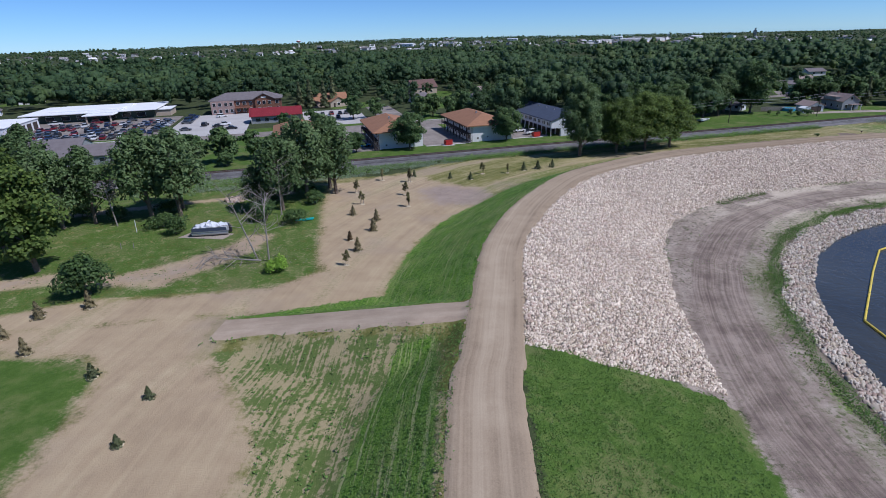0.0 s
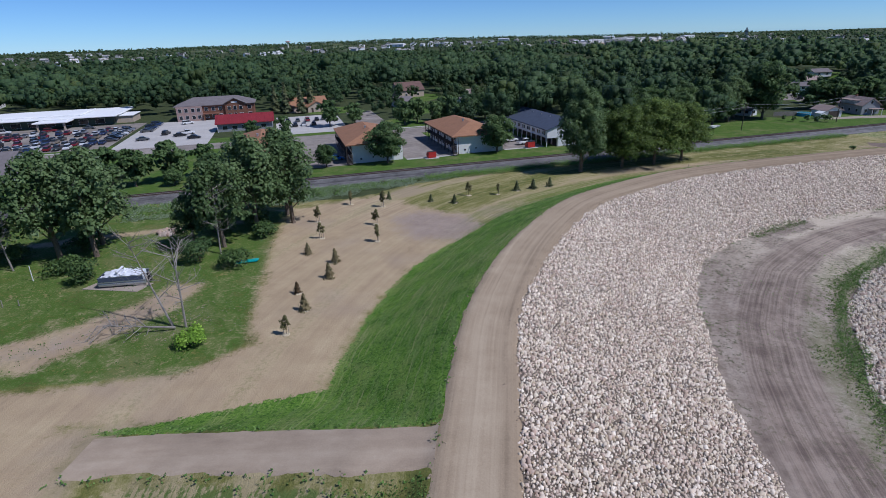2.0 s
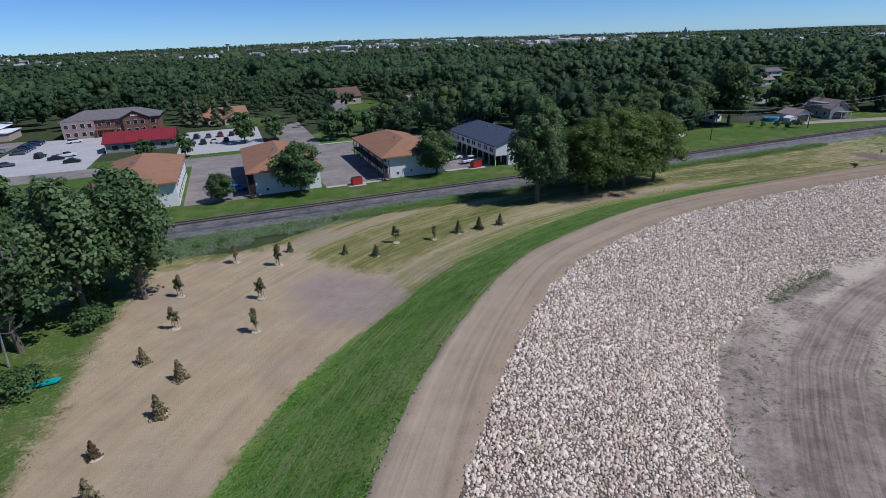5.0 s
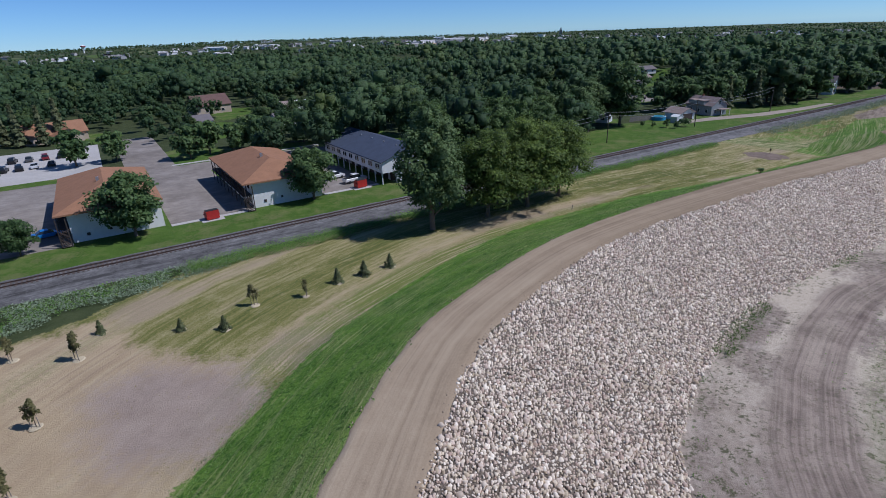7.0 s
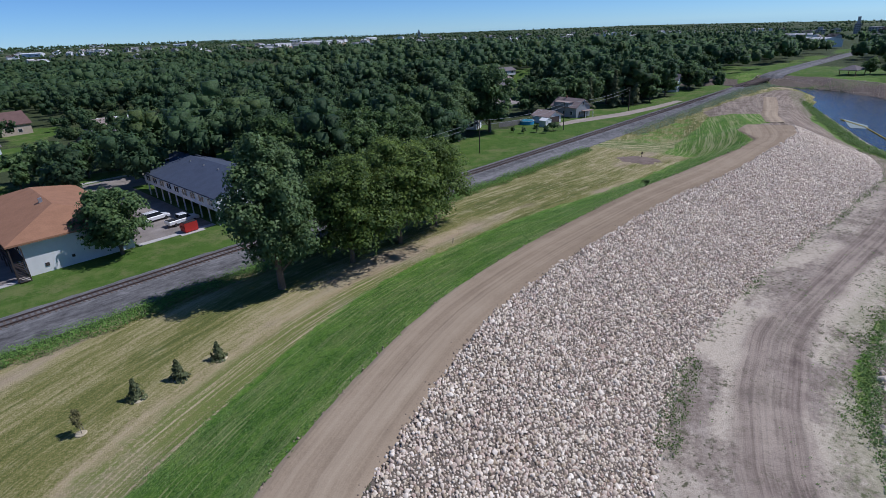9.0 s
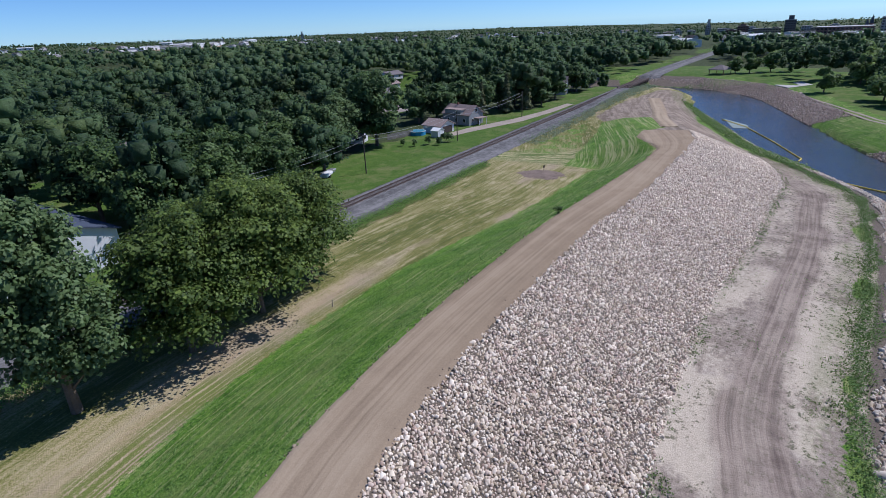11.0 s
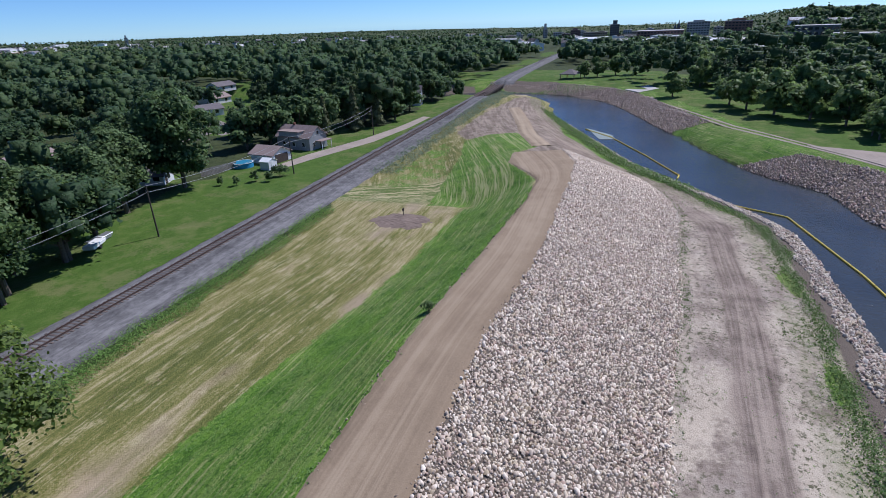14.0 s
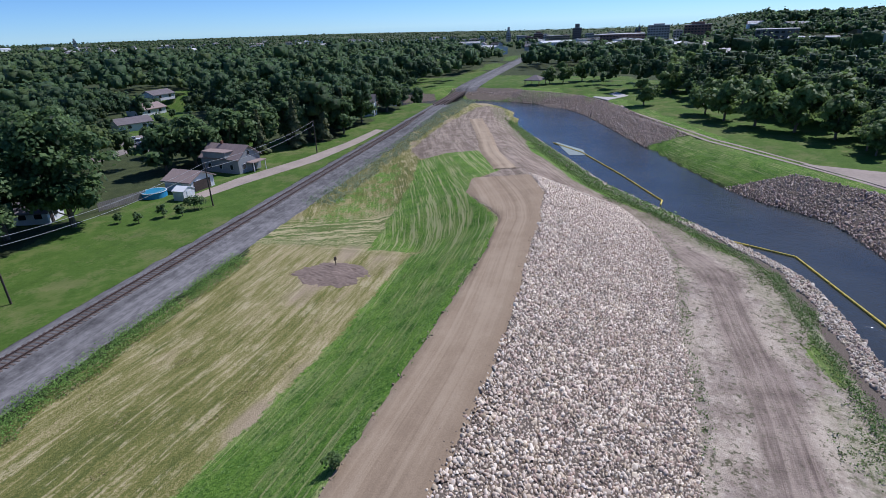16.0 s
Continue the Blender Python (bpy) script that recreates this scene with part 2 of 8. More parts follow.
    rub = n.noise(1.0, 4, 0.6, vec=n.scaled(bank, (0.035, 1.3, 1.0)))
    rub2 = n.noise(1.0, 3, 0.6, vec=n.scaled(bank, (0.05, 2.7, 1.0)))
    bars = n.noise(1.0, 3, 0.6, vec=n.scaled(bank, (0.26, 0.07, 1.0)))
    clouds = n.noise(1.0, 5, 0.65, vec=n.scaled(bank, (0.06, 0.15, 1.0)))
    crumbs = n.noise(1.9, 4, 0.75)
    f = n.math("ADD", n.math("MULTIPLY", mid, 0.42), n.math("ADD", n.math("MULTIPLY", fine, 0.3), n.math("ADD", n.math("MULTIPLY", rub, 0.18), n.math("MULTIPLY", line, 0.1))))
    silt = n.ramp(f, (0.40, (0.185, 0.144, 0.112)), (0.5, (0.285, 0.230, 0.182)), (0.60, (0.385, 0.322, 0.26)))
    pale = n.step(n.math("ADD", n.math("MULTIPLY", clouds, 0.6), n.math("ADD", n.math("MULTIPLY", bars, 0.25), n.math("MULTIPLY", fine, 0.15))), 0.43, 0.54)
    run_far = n.step(place.outputs[0], 300, 325)
    silt = n.mix(n.math("MULTIPLY", n.math("MULTIPLY", pale, n.step(place.outputs[0], 165, 222)), n.math("SUBTRACT", n.math("SUBTRACT", 0.8, n.math("MULTIPLY", n.step(place.outputs[0], 240, 290), 0.3)), n.math("MULTIPLY", run_far, 0.35))), silt, n.mix(fine, (0.46, 0.38, 0.28), (0.67, 0.575, 0.44)))
    silt = n.mix(n.math("MULTIPLY", run_far, 0.75), silt, n.mix(n.step(n.math("ADD", n.math("MULTIPLY", n.noise(1.0, 4, 0.65, vec=n.scaled(bent, (0.05, 0.9, 1.0))), 0.65), n.math("MULTIPLY", mid, 0.35)), 0.40, 0.60), (0.15, 0.108, 0.08), (0.335, 0.262, 0.198)))
    off = n.math("ABSOLUTE", n.math("ADD", n.math("ADD", shore_off, 12.9), n.math("MULTIPLY", n.math("SUBTRACT", clouds, 0.5), 5.0)))
    lane = n.math("MULTIPLY", n.math("SUBTRACT", 1.0, n.step(n.math("SUBTRACT", off, n.math("MULTIPLY", n.math("SUBTRACT", 1.0, n.step(place.outputs[0], 170, 250)), 1.6)), 1.3, 3.1)), n.math("SUBTRACT", 1.0, run_far))
    wheel = n.math("SUBTRACT", 1.0, n.step(n.math("ABSOLUTE", n.math("SUBTRACT", off, 1.35)), 0.3, 0.95))
    silt = n.mix(n.math("MULTIPLY", lane, n.math("ADD", 0.68, n.math("MULTIPLY", wheel, 0.15))), silt, n.mix(n.step(n.math("ADD", n.math("MULTIPLY", rub2, 0.6), n.math("MULTIPLY", mid, 0.4)), 0.38, 0.62), (0.125, 0.092, 0.075), (0.30, 0.235, 0.185)))
    silt = n.mix(n.math("MULTIPLY", n.math("MULTIPLY", n.step(crumbs, 0.545, 0.60), n.step(n.noise(0.11, 3, 0.6), 0.36, 0.52)), n.math("SUBTRACT", 0.9, n.math("MULTIPLY", lane, 0.5))), silt, (0.088, 0.088, 0.045))
    verge = n.math("MULTIPLY", n.step(shore_off, -10.2, -8.0), n.step(n.math("ADD", n.math("MULTIPLY", clouds, 0.5), n.math("MULTIPLY", crumbs, 0.5)), 0.42, 0.54))
    silt = n.mix(n.math("MULTIPLY", verge, 0.4), silt, n.mix(fine, (0.085, 0.115, 0.035), (0.20, 0.215, 0.095)))
    col = n.mix(zone(sc.outputs[0], 0.1), col, silt)
    # lush levee grass
    lush = n.ramp(n.math("ADD", n.math("MULTIPLY", clod, 0.6), n.math("MULTIPLY", mid, 0.4)), (0.38, (0.036, 0.084, 0.010)), (0.48, (0.082, 0.172, 0.020)), (0.60, (0.150, 0.250, 0.038)))
    lush = n.mix(n.math("MULTIPLY", n.step(n.math("ADD", n.math("MULTIPLY", broad, 0.5), n.math("MULTIPLY", n.noise(0.22, 4, 0.65), 0.5)), 0.5, 0.6), 0.5), lush, (0.185, 0.225, 0.065))
    lush = n.mix(n.math("MULTIPLY", n.step(n.math("ADD", n.math("MULTIPLY", thread, 0.7), n.math("MULTIPLY", broad, 0.3)), 0.55, 0.61), 0.6), lush, (0.25, 0.265, 0.11))
    lush = n.mix(n.math("MULTIPLY", n.step(streak, 0.5, 0.62), 0.5), lush, (0.165, 0.225, 0.07))
    lush = n.mix(n.math("MULTIPLY", n.step(n.noise(2.6, 4, 0.7), 0.53, 0.62), 0.7), lush, (0.030, 0.076, 0.012))
    chaff = n.math("MULTIPLY", n.step(scratch, 0.53, 0.62), n.step(n.math("ADD", n.math("MULTIPLY", n.noise(0.16, 3, 0.6), 0.6), n.math("MULTIPLY", clod, 0.4)), 0.46, 0.56))
    lush = n.mix(n.math("MULTIPLY", chaff, n.math("ADD", 0.12, n.math("MULTIPLY", n.step(place.outputs[0], 140, 180), 0.58))), lush, (0.34, 0.335, 0.145))
    mown = n.math("ABSOLUTE", n.math("ADD", n.math("ADD", place.outputs[1], 6.3), n.math("MULTIPLY", n.math("SUBTRACT", mid, 0.5), 0.9)))
    lush = n.mix(n.math("MULTIPLY", n.math("MULTIPLY", n.math("SUBTRACT", 1.0, n.step(mown, 0.06, 0.3)), n.step(clod, 0.38, 0.5)), n.math("MULTIPLY", n.step(place.outputs[0], 165, 200), 0.6)), lush, (0.25, 0.28, 0.095))
    combed = n.noise(1.0, 2, 0.5, vec=n.scaled(bent, (0.03, 1.5, 1.0)))
    lush = n.mix(n.math("MULTIPLY", n.math("MULTIPLY", n.step(combed, 0.5, 0.58), n.step(thread, 0.42, 0.52)), n.math("MULTIPLY", sb.outputs[1], 0.6)), lush, (0.38, 0.36, 0.18))
    col = n.mix(zone(sa.outputs[0], 0.05), col, lush)
    # stony bed under the riprap, its colour darkened as shade between the stones
    bed = n.ramp(grit, (0.3, (0.085, 0.066, 0.052)), (0.7, (0.19, 0.155, 0.12)))
    col = n.mix(zone(sc.outputs[1], 0.05, 0.4), col, bed)
    n.bump(n.math("ADD", n.math("MULTIPLY", clod, 0.6), n.math("MULTIPLY", grit, 0.4)), 0.6, 0.18)
    return n.done(col, 0.95, 0.0, 0.15)


M_GROUND = ground_material()


def track_material(name, base, pale, dark, flow_scale=(0.03, 0.8, 1), moist=0.0, broad=(0.012, 0.42, 1.0), fine=(0.03, 3.4, 1.0)):
    n = Nodes(name)
    flow = n.attr("flow")
    line = n.noise(1.0, 4, 0.6, vec=n.scaled(flow, flow_scale))
    mid = n.noise(0.3, 4, 0.6)
    grit = n.noise(7.0, 4, 0.7)
    wide = n.noise(1.0, 3, 0.55, vec=n.scaled(flow, broad))
    scrape = n.noise(1.0, 3, 0.6, vec=n.scaled(flow, fine))
    f = n.math("ADD", n.math("MULTIPLY", line, 0.24), n.math("ADD", n.math("MULTIPLY", n.math("ADD", n.math("MULTIPLY", mid, 0.7), n.math("MULTIPLY", wide, 0.85)), 0.3), n.math("ADD", n.math("MULTIPLY", grit, 0.15), n.math("MULTIPLY", scrape, 0.15))))
    n.bump(n.math("ADD", grit, line), 0.35, 0.06)
    col = n.ramp(f, (0.405, dark), (0.5, base), (0.595, pale))
    if moist:
        across = n.node("ShaderNodeSeparateXYZ", 2, Vector=flow)
        ruts = n.math("ABSOLUTE", n.math("SUBTRACT", n.math("ABSOLUTE", n.math("ADD", across, n.math("MULTIPLY", n.math("SUBTRACT", mid, 0.5), 0.25))), 0.33))
        col = n.mix(n.math("MULTIPLY", n.math("SUBTRACT", 1.0, n.step(ruts, 0.06, 0.2)), n.math("MULTIPLY", n.step(scrape, 0.36, 0.56), 0.35)), col, pale)
        berm = n.step(n.math("ADD", across, n.math("MULTIPLY", n.math("SUBTRACT", line, 0.5), 0.7)), 0.62, 0.82)
        col = n.mix(n.math("MULTIPLY", berm, 0.55), col, n.mix(grit, dark, base))
        run = n.node("ShaderNodeSeparateXYZ", 0, Vector=flow)
        col = n.mix(n.math("MULTIPLY", n.step(n.math("ADD", run, n.math("MULTIPLY", n.math("SUBTRACT", mid, 0.5), 60.0)), 150, 260), moist), col, n.mix(1.0, col, (0.62, 0.58, 0.55), "MULTIPLY"))
    return n.done(col, 0.95, 0, 0.15)


M_ROAD = track_material("packed_earth", (0.345, 0.264, 0.176), (0.435, 0.345, 0.237), (0.245, 0.184, 0.122), moist=0.45)
M_RAMP = track_material("ramp_earth", (0.375, 0.292, 0.208), (0.445, 0.355, 0.258), (0.295, 0.226, 0.16), (0.2, 0.5, 1), 0.0, (0.03, 0.2, 1.0), (0.3, 0.9, 1.0))
M_BALLAST = track_material("ballast_stone", (0.138, 0.132, 0.128), (0.235, 0.225, 0.216), (0.06, 0.057, 0.055), (0.9, 1.9, 1))
M_ASPHALT = track_material("old_asphalt", (0.238, 0.207, 0.180), (0.32, 0.284, 0.25), (0.16, 0.139, 0.12), (0.12, 0.15, 1), 0.0, (0.05, 0.06, 1.0), (0.5, 0.9, 1.0))
M_CONCRETE = plain("concrete", (0.44, 0.415, 0.385), 0.9, 0, 1.2, 0.16, 0.2)
M_GRAVEL_DRIVE = plain("gravel_drive", (0.33, 0.275, 0.225), 0.95, 0, 2.0, 0.22, 0.2)


def stone_material(name, lo, mid, hi, moss=True):
    n = Nodes(name)
    isl = n.node("ShaderNodeNewGeometry", "Random Per Island")
    rnd = n.node("ShaderNodeObjectInfo", "Random")
    g = n.noise(6.0, 4, 0.65)
    v = n.math("FRACT", n.math("ADD", isl, rnd))
    f = n.math("ADD", n.math("MULTIPLY", v, 0.75), n.math("MULTIPLY", g, 0.25))
    col = n.ramp(f, (0.08, lo), (0.45, mid), (0.9, hi))
    pink = n.step(n.noise(0.22, 2, 0.5), 0.42, 0.62)
    col = n.mix(n.math("MULTIPLY", pink, 0.19), col, n.mix(0.5, col, (0.40, 0.255, 0.22)))
    earthy = n.step(n.noise(0.3, 3, 0.6), 0.56, 0.68)
    col = n.mix(n.math("MULTIPLY", earthy, 0.3), col, n.mix(0.6, col, (0.36, 0.27, 0.17)))
    hue = n.math("FRACT", n.math("MULTIPLY", v, 7.31))
    col = n.mix(n.math("MULTIPLY", n.step(hue, 0.72, 0.8), 0.45), col, (0.36, 0.22, 0.17))
    col = n.mix(n.math("MULTIPLY", n.step(hue, 0.25, 0.18), 0.35), col, (0.42, 0.33, 0.18))
    n.bump(g, 0.4, 0.03)
    return n.done(col, 0.9, 0, 0.25)


M_STONE = stone_material("riprap_stone", (0.38, 0.30, 0.222), (0.675, 0.57, 0.45), (0.89, 0.79, 0.645))
M_STONE_PALE = stone_material("shore_stone", (0.28, 0.24, 0.192), (0.46, 0.405, 0.33), (0.63, 0.565, 0.47))
M_STONE_DARK = stone_material("far_bank_stone", (0.27, 0.212, 0.175), (0.375, 0.305, 0.255), (0.48, 0.40, 0.34))


def water_material():
    n = Nodes("river_water")
    v = n.scaled(n.co, (1.0, 1.0, 1.0))
    a = n.noise(0.9, 3, 0.55, vec=v)
    b = n.noise(4.0, 2, 0.5, vec=v)
    n.bump(n.math("ADD", n.math("MULTIPLY", a, 0.7), n.math("MULTIPLY", b, 0.3)), 0.9, 0.16)
    n.bsdf.inputs["IOR"].default_value = 1.33
    return n.done(n.ramp(n.noise(0.06, 2), (0.3, (0.036, 0.040, 0.040)), (0.7, (0.058, 0.062, 0.058))), 0.1, 0, 0.5)


M_WATER = water_material()
M_LEAF = leafy("leaf_mid", (0.040, 0.078, 0.027), (0.086, 0.146, 0.048), (0.162, 0.232, 0.082))
M_LEAF_OLIVE = leafy("leaf_olive", (0.046, 0.076, 0.017), (0.114, 0.170, 0.036), (0.225, 0.292, 0.066), thin_share=0.32)
M_LEAF_GREY = leafy("leaf_greygreen", (0.050, 0.088, 0.030), (0.106, 0.166, 0.058), (0.195, 0.268, 0.116), thin_share=0.36)
M_LEAF_DARK = leafy("leaf_dark", (0.033, 0.065, 0.021), (0.075, 0.128, 0.038), (0.140, 0.209, 0.060))
M_LEAF_BRIGHT = leafy("leaf_bright", (0.117, 0.220, 0.028), (0.232, 0.396, 0.046), (0.396, 0.558, 0.093))
M_NEEDLE = leafy("needle", (0.11, 0.10, 0.048), (0.20, 0.168, 0.082), (0.305, 0.25, 0.135))
M_LEAF_DRY = leafy("leaf_dry", (0.085, 0.085, 0.034), (0.155, 0.145, 0.06), (0.245, 0.22, 0.10))
M_SPRUCE = leafy("spruce_needle", (0.07, 0.085, 0.038), (0.13, 0.15, 0.066), (0.20, 0.215, 0.10))
M_RUST_NEEDLE = leafy("browned_needle", (0.07, 0.045, 0.022), (0.13, 0.085, 0.04), (0.19, 0.13, 0.065))
M_SAGE = leafy("sage_weed", (0.12, 0.17, 0.09), (0.225, 0.29, 0.175), (0.35, 0.42, 0.28))
M_WEED = leafy("weed", (0.068, 0.143, 0.030), (0.128, 0.232, 0.051), (0.225, 0.338, 0.090))
M_RAILWEED = leafy("tall_weed", (0.085, 0.175, 0.032), (0.155, 0.285, 0.055), (0.25, 0.39, 0.095))
M_SHORE = leafy("shore_weed", (0.055, 0.105, 0.022), (0.11, 0.18, 0.042), (0.20, 0.27, 0.085))
M_SLOPE = leafy("slope_weed", (0.048, 0.10, 0.018), (0.085, 0.16, 0.03), (0.14, 0.23, 0.052))
M_LEAF_PARK = leafy("leaf_park", (0.065, 0.115, 0.034), (0.135, 0.21, 0.06), (0.235, 0.325, 0.105), thin_share=0.38)
M_TUFT = leafy("grass_tuft", (0.083, 0.165, 0.036), (0.128, 0.232, 0.053), (0.195, 0.307, 0.083))
M_STRAW = leafy("straw_tuft", (0.22, 0.18, 0.08), (0.32, 0.26, 0.13), (0.42, 0.35, 0.2))
M_BARK = plain("bark", (0.16, 0.125, 0.095), 0.95, 0, 4.0, 0.4, 0.1)
M_BARK_GREY = plain("dead_wood", (0.27, 0.24, 0.21), 0.95, 0, 4.0, 0.35, 0.1)
# dark and light tones drawn together, a haze-like low contrast in the colour
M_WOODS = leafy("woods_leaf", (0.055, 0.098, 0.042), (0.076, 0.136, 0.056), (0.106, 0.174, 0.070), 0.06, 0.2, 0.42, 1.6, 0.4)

# ---- plan: lines of the place ----
CREST = [(0.6, -70), (1.3, 22), (2.8, 40), (4.2, 52), (5.8, 64.5), (9.1, 76.5), (14.3, 89.6), (23.3, 104.6), (33.9, 113.8), (45.3, 121.2),
         (58.8, 126.6), (73.3, 130.9), (91.0, 135.3), (111.5, 138.9), (133, 144.8), (146, 149), (165, 162), (190, 181), (225, 203), (262, 219)]


def eased(line, step):
    """The same line with its corners rounded."""
    P = [np.array(p, float) for p in line]
    P = [2 * P[0] - P[1]] + P + [2 * P[-1] - P[-2]]
    out = []
    for a, b, c, d in zip(P, P[1:], P[2:], P[3:]):
        n = max(1, round(np.linalg.norm(c - b) / step))
        for i in range(n):
            t = i / n
            q = 0.5 * (2 * b + (c - a) * t + (2 * a - 5 * b + 4 * c - d) * t * t + (3 * b - a - 3 * c + d) * t ** 3)
            out.append((float(q[0]), float(q[1])))
    return out + [tuple(line[-1])]


CREST = eased(CREST, 5.0)
NEAR_SHORE = [(47, -80), (42, 20), (43.1, 42.5), (45, 51.1), (47.1, 57.9), (50.6, 66.1), (59, 78.5), (65.8, 84.6), (80.3, 92.8), (100, 97), (122, 101.1),
              (137.5, 105), (154.6, 110.2), (165, 119.5), (176.5, 131.5), (188.6, 144.4), (205, 157), (243.3, 185.5), (275, 203.9), (284, 215), (285, 228), (276, 246), (250, 275), (230, 330)]
FAR_SHORE = [(96, -90), (98, 20), (105, 50), (125, 72), (150, 88), (166.4, 100.6), (180.3, 106), (188.5, 117.1), (196.9, 124.5), (213.2, 135.6),
             (243.7, 154.5), (278, 176.5), (294, 193), (302, 212), (306, 232), (300, 252), (275, 285), (255, 340)]
NEAR_SHORE, FAR_SHORE = eased(NEAR_SHORE, 8.0), eased(FAR_SHORE, 12.0)
RAMP = [(3.0, 46.9), (-4.9, 47.5), (-11.4, 49.1), (-22, 51.3), (-33, 52)]
WATER_Z, CREST_Z, BENCH_Z = -2.8, 4.95, -0.8
GRID_Y, GRID_A = 153.8, math.atan2(0.2812, 0.9597)     # the railway's line, to which the streets keep
GU, GN = np.array((math.cos(GRID_A), math.sin(GRID_A))), np.array((-math.sin(GRID_A), math.cos(GRID_A)))


def town(u, v):
    """Plan point u along the railway and v beyond it."""
    return (u * GU[0] + v * GN[0], GRID_Y + u * GU[1] + v * GN[1])


def town_uv(x, y):
    return x * GU[0] + (y - GRID_Y) * GU[1], x * GN[0] + (y - GRID_Y) * GN[1]


def town_pose(u, v, z=0.0, turn=0.0):
    x, y = town(u, v)
    return pose(x, y, z, 0, 0, math.degrees(GRID_A) + turn)


def along(x, y, line):
    """Signed distance to a line (right of it positive) and the length along it, for arrays."""
    best = np.full(x.shape, 1e18)
    side, run = np.zeros(x.shape), np.zeros(x.shape)
    total = 0.0
    for (ax, ay), (bx, by) in zip(line, line[1:]):
        dx, dy = bx - ax, by - ay
        ln = math.hypot(dx, dy)
        k = np.clip(((x - ax) * dx + (y - ay) * dy) / (ln * ln), 0, 1)
        d2 = (x - ax - k * dx) ** 2 + (y - ay - k * dy) ** 2
        sg = np.where((x - ax) * dy - (y - ay) * dx >= 0, 1.0, -1.0)
        m = d2 < best
        best, side, run = np.where(m, d2, best), np.where(m, sg, side), np.where(m, total + k * ln, run)
        total += ln
    return side * np.sqrt(best), run


def inside(x, y, poly):
    """Signed distance to a polygon, inside positive."""
    best, odd = np.full(x.shape, 1e18), np.zeros(x.shape, bool)
    for (ax, ay), (bx, by) in zip(poly, poly[1:] + poly[:1]):
        dx, dy = bx - ax, by - ay
        k = np.clip(((x - ax) * dx + (y - ay) * dy) / (dx * dx + dy * dy + 1e-12), 0, 1)
        best = np.minimum(best, (x - ax - k * dx) ** 2 + (y - ay - k * dy) ** 2)
        if dy:
            odd ^= ((ay > y) != (by > y)) & (x < dx * (y - ay) / dy + ax)
    return np.where(odd, 1, -1) * np.sqrt(best)


def smooth(v, lo, hi):
    k = np.clip((v - lo) / (hi - lo), 0, 1)
    return k * k * (3 - 2 * k)


# clearings with houses in the woods
GLADES_WEST = [(-17, 150, 12), (-16, 138, 10), (43, 188, 12), (41, 173, 9), (38, 160, 7), (28, 142, 10), (26, 129, 9), (25, 117, 8), (57, 120, 10), (54, 107, 9), (69, 167, 10), (66, 153, 8),
               (212, 52, 7), (203, 42, 7), (206, 72, 12), (194, 66, 9), (212, 86, 11), (223, 96, 11), (258, 116, 12)]
GLADES_EAST = [(250, 106, 9), (270, 125, 9), (294, 142, 10), (285, 132, 8), (134, 82, 8), (158, 90, 9), (150, 82, 7), (255, 20, 6), (252, 12, 6), (137, 40, 6), (84, 32, 8), (92, 30, 7),
               (104, 37, 7), (130, 76, 9), (150, 78, 9), (108, 84, 8), (7, 86, 10), (14, 84, 8), (-213, 263, 20), (-234, 337, 18)]
GLADES = GLADES_WEST + GLADES_EAST


def far_patch(a0, a1, r0, r1):
    """A far plot between two bearings and two distances."""
    ring = [(a, r0 + 60 * math.sin(a * 2.1)) for a in np.linspace(a0, a1, 6)] + [(a, r1 + 80 * math.sin(a * 1.7)) for a in np.linspace(a1, a0, 6)]
    return [(40 + r * math.sin(math.radians(a)), 90 + r * math.cos(math.radians(a))) for a, r in ring]


MEADOWS = [far_patch(-17.5, -14.2, 1650, 2050), far_patch(-22, -19.5, 1700, 2000), far_patch(2, 6, 1900, 2300), far_patch(9, 12, 2000, 2400), far_patch(21, 27, 2050, 2500)]
WORKS = far_patch(11.5, 20.5, 1500, 1950)

HILLSIDE = [(40 + r * math.sin(math.radians(a)), 90 + r * math.cos(math.radians(a))) for a, r in ((82.6, 430), (82.2, 620), (82, 1040), (84.5, 900), (86, 690), (92, 640), (99, 640), (99, 430))]

SKY_AZ = [-180, -60, -39, -24, -10, -3, 6, 14, 25, 35, 48, 58, 66, 75, 82, 85, 88, 92, 100, 120, 180]
SKY_EL = [-0.3, -0.25, -0.2, -0.15, -0.08, -0.06, -0.2, -0.38, -0.52, -0.65, -0.8, -1.05, -1.3, -1.42, -1.3, -0.85, -0.2, -0.5, -0.45, -0.4, -0.3]


def left_edge(run):
    return np.interp(run, [0, 123, 150, 160, 182, 203, 257, 275, 284, 295, 307, 314, 321, 330, 336], [3.0, 2.9, 2.6, 2.15, 1.85, 1.7, 2.5, 2.8, 2.3, 1.3, 1.6, 3.8, 5.6, 3.4, 1.0])


def right_edge(run):
    return np.interp(run, [0, 110, 140, 150, 160, 175, 196, 208, 240, 260, 300, 311, 319, 334], [2.8, 2.8, 2.7, 3.5, 3.95, 4.25, 4.5, 4.2, 4.0, 3.5, 3.6, 4.3, 6.5, 7.5])


def toe_line(run):
    return np.interp(run, [0, 110, 146, 154, 166, 190, 210, 223, 267, 290, 306, 318], [22.5, 22.5, 23, 22.7, 21.8, 21.3, 20.8, 19.7, 19.5, 20.6, 22.0, 22.5])


def green_foot(run):
    return np.interp(run, [0, 118, 131, 150, 165, 197, 213, 240, 257, 283, 303, 320, 345, 371, 400, 447], [13.5, 14.5, 15.8, 16.8, 15.9, 16.0, 17.2, 17.6, 15.6, 14.8, 14.0, 21, 25, 16, 10, 8])


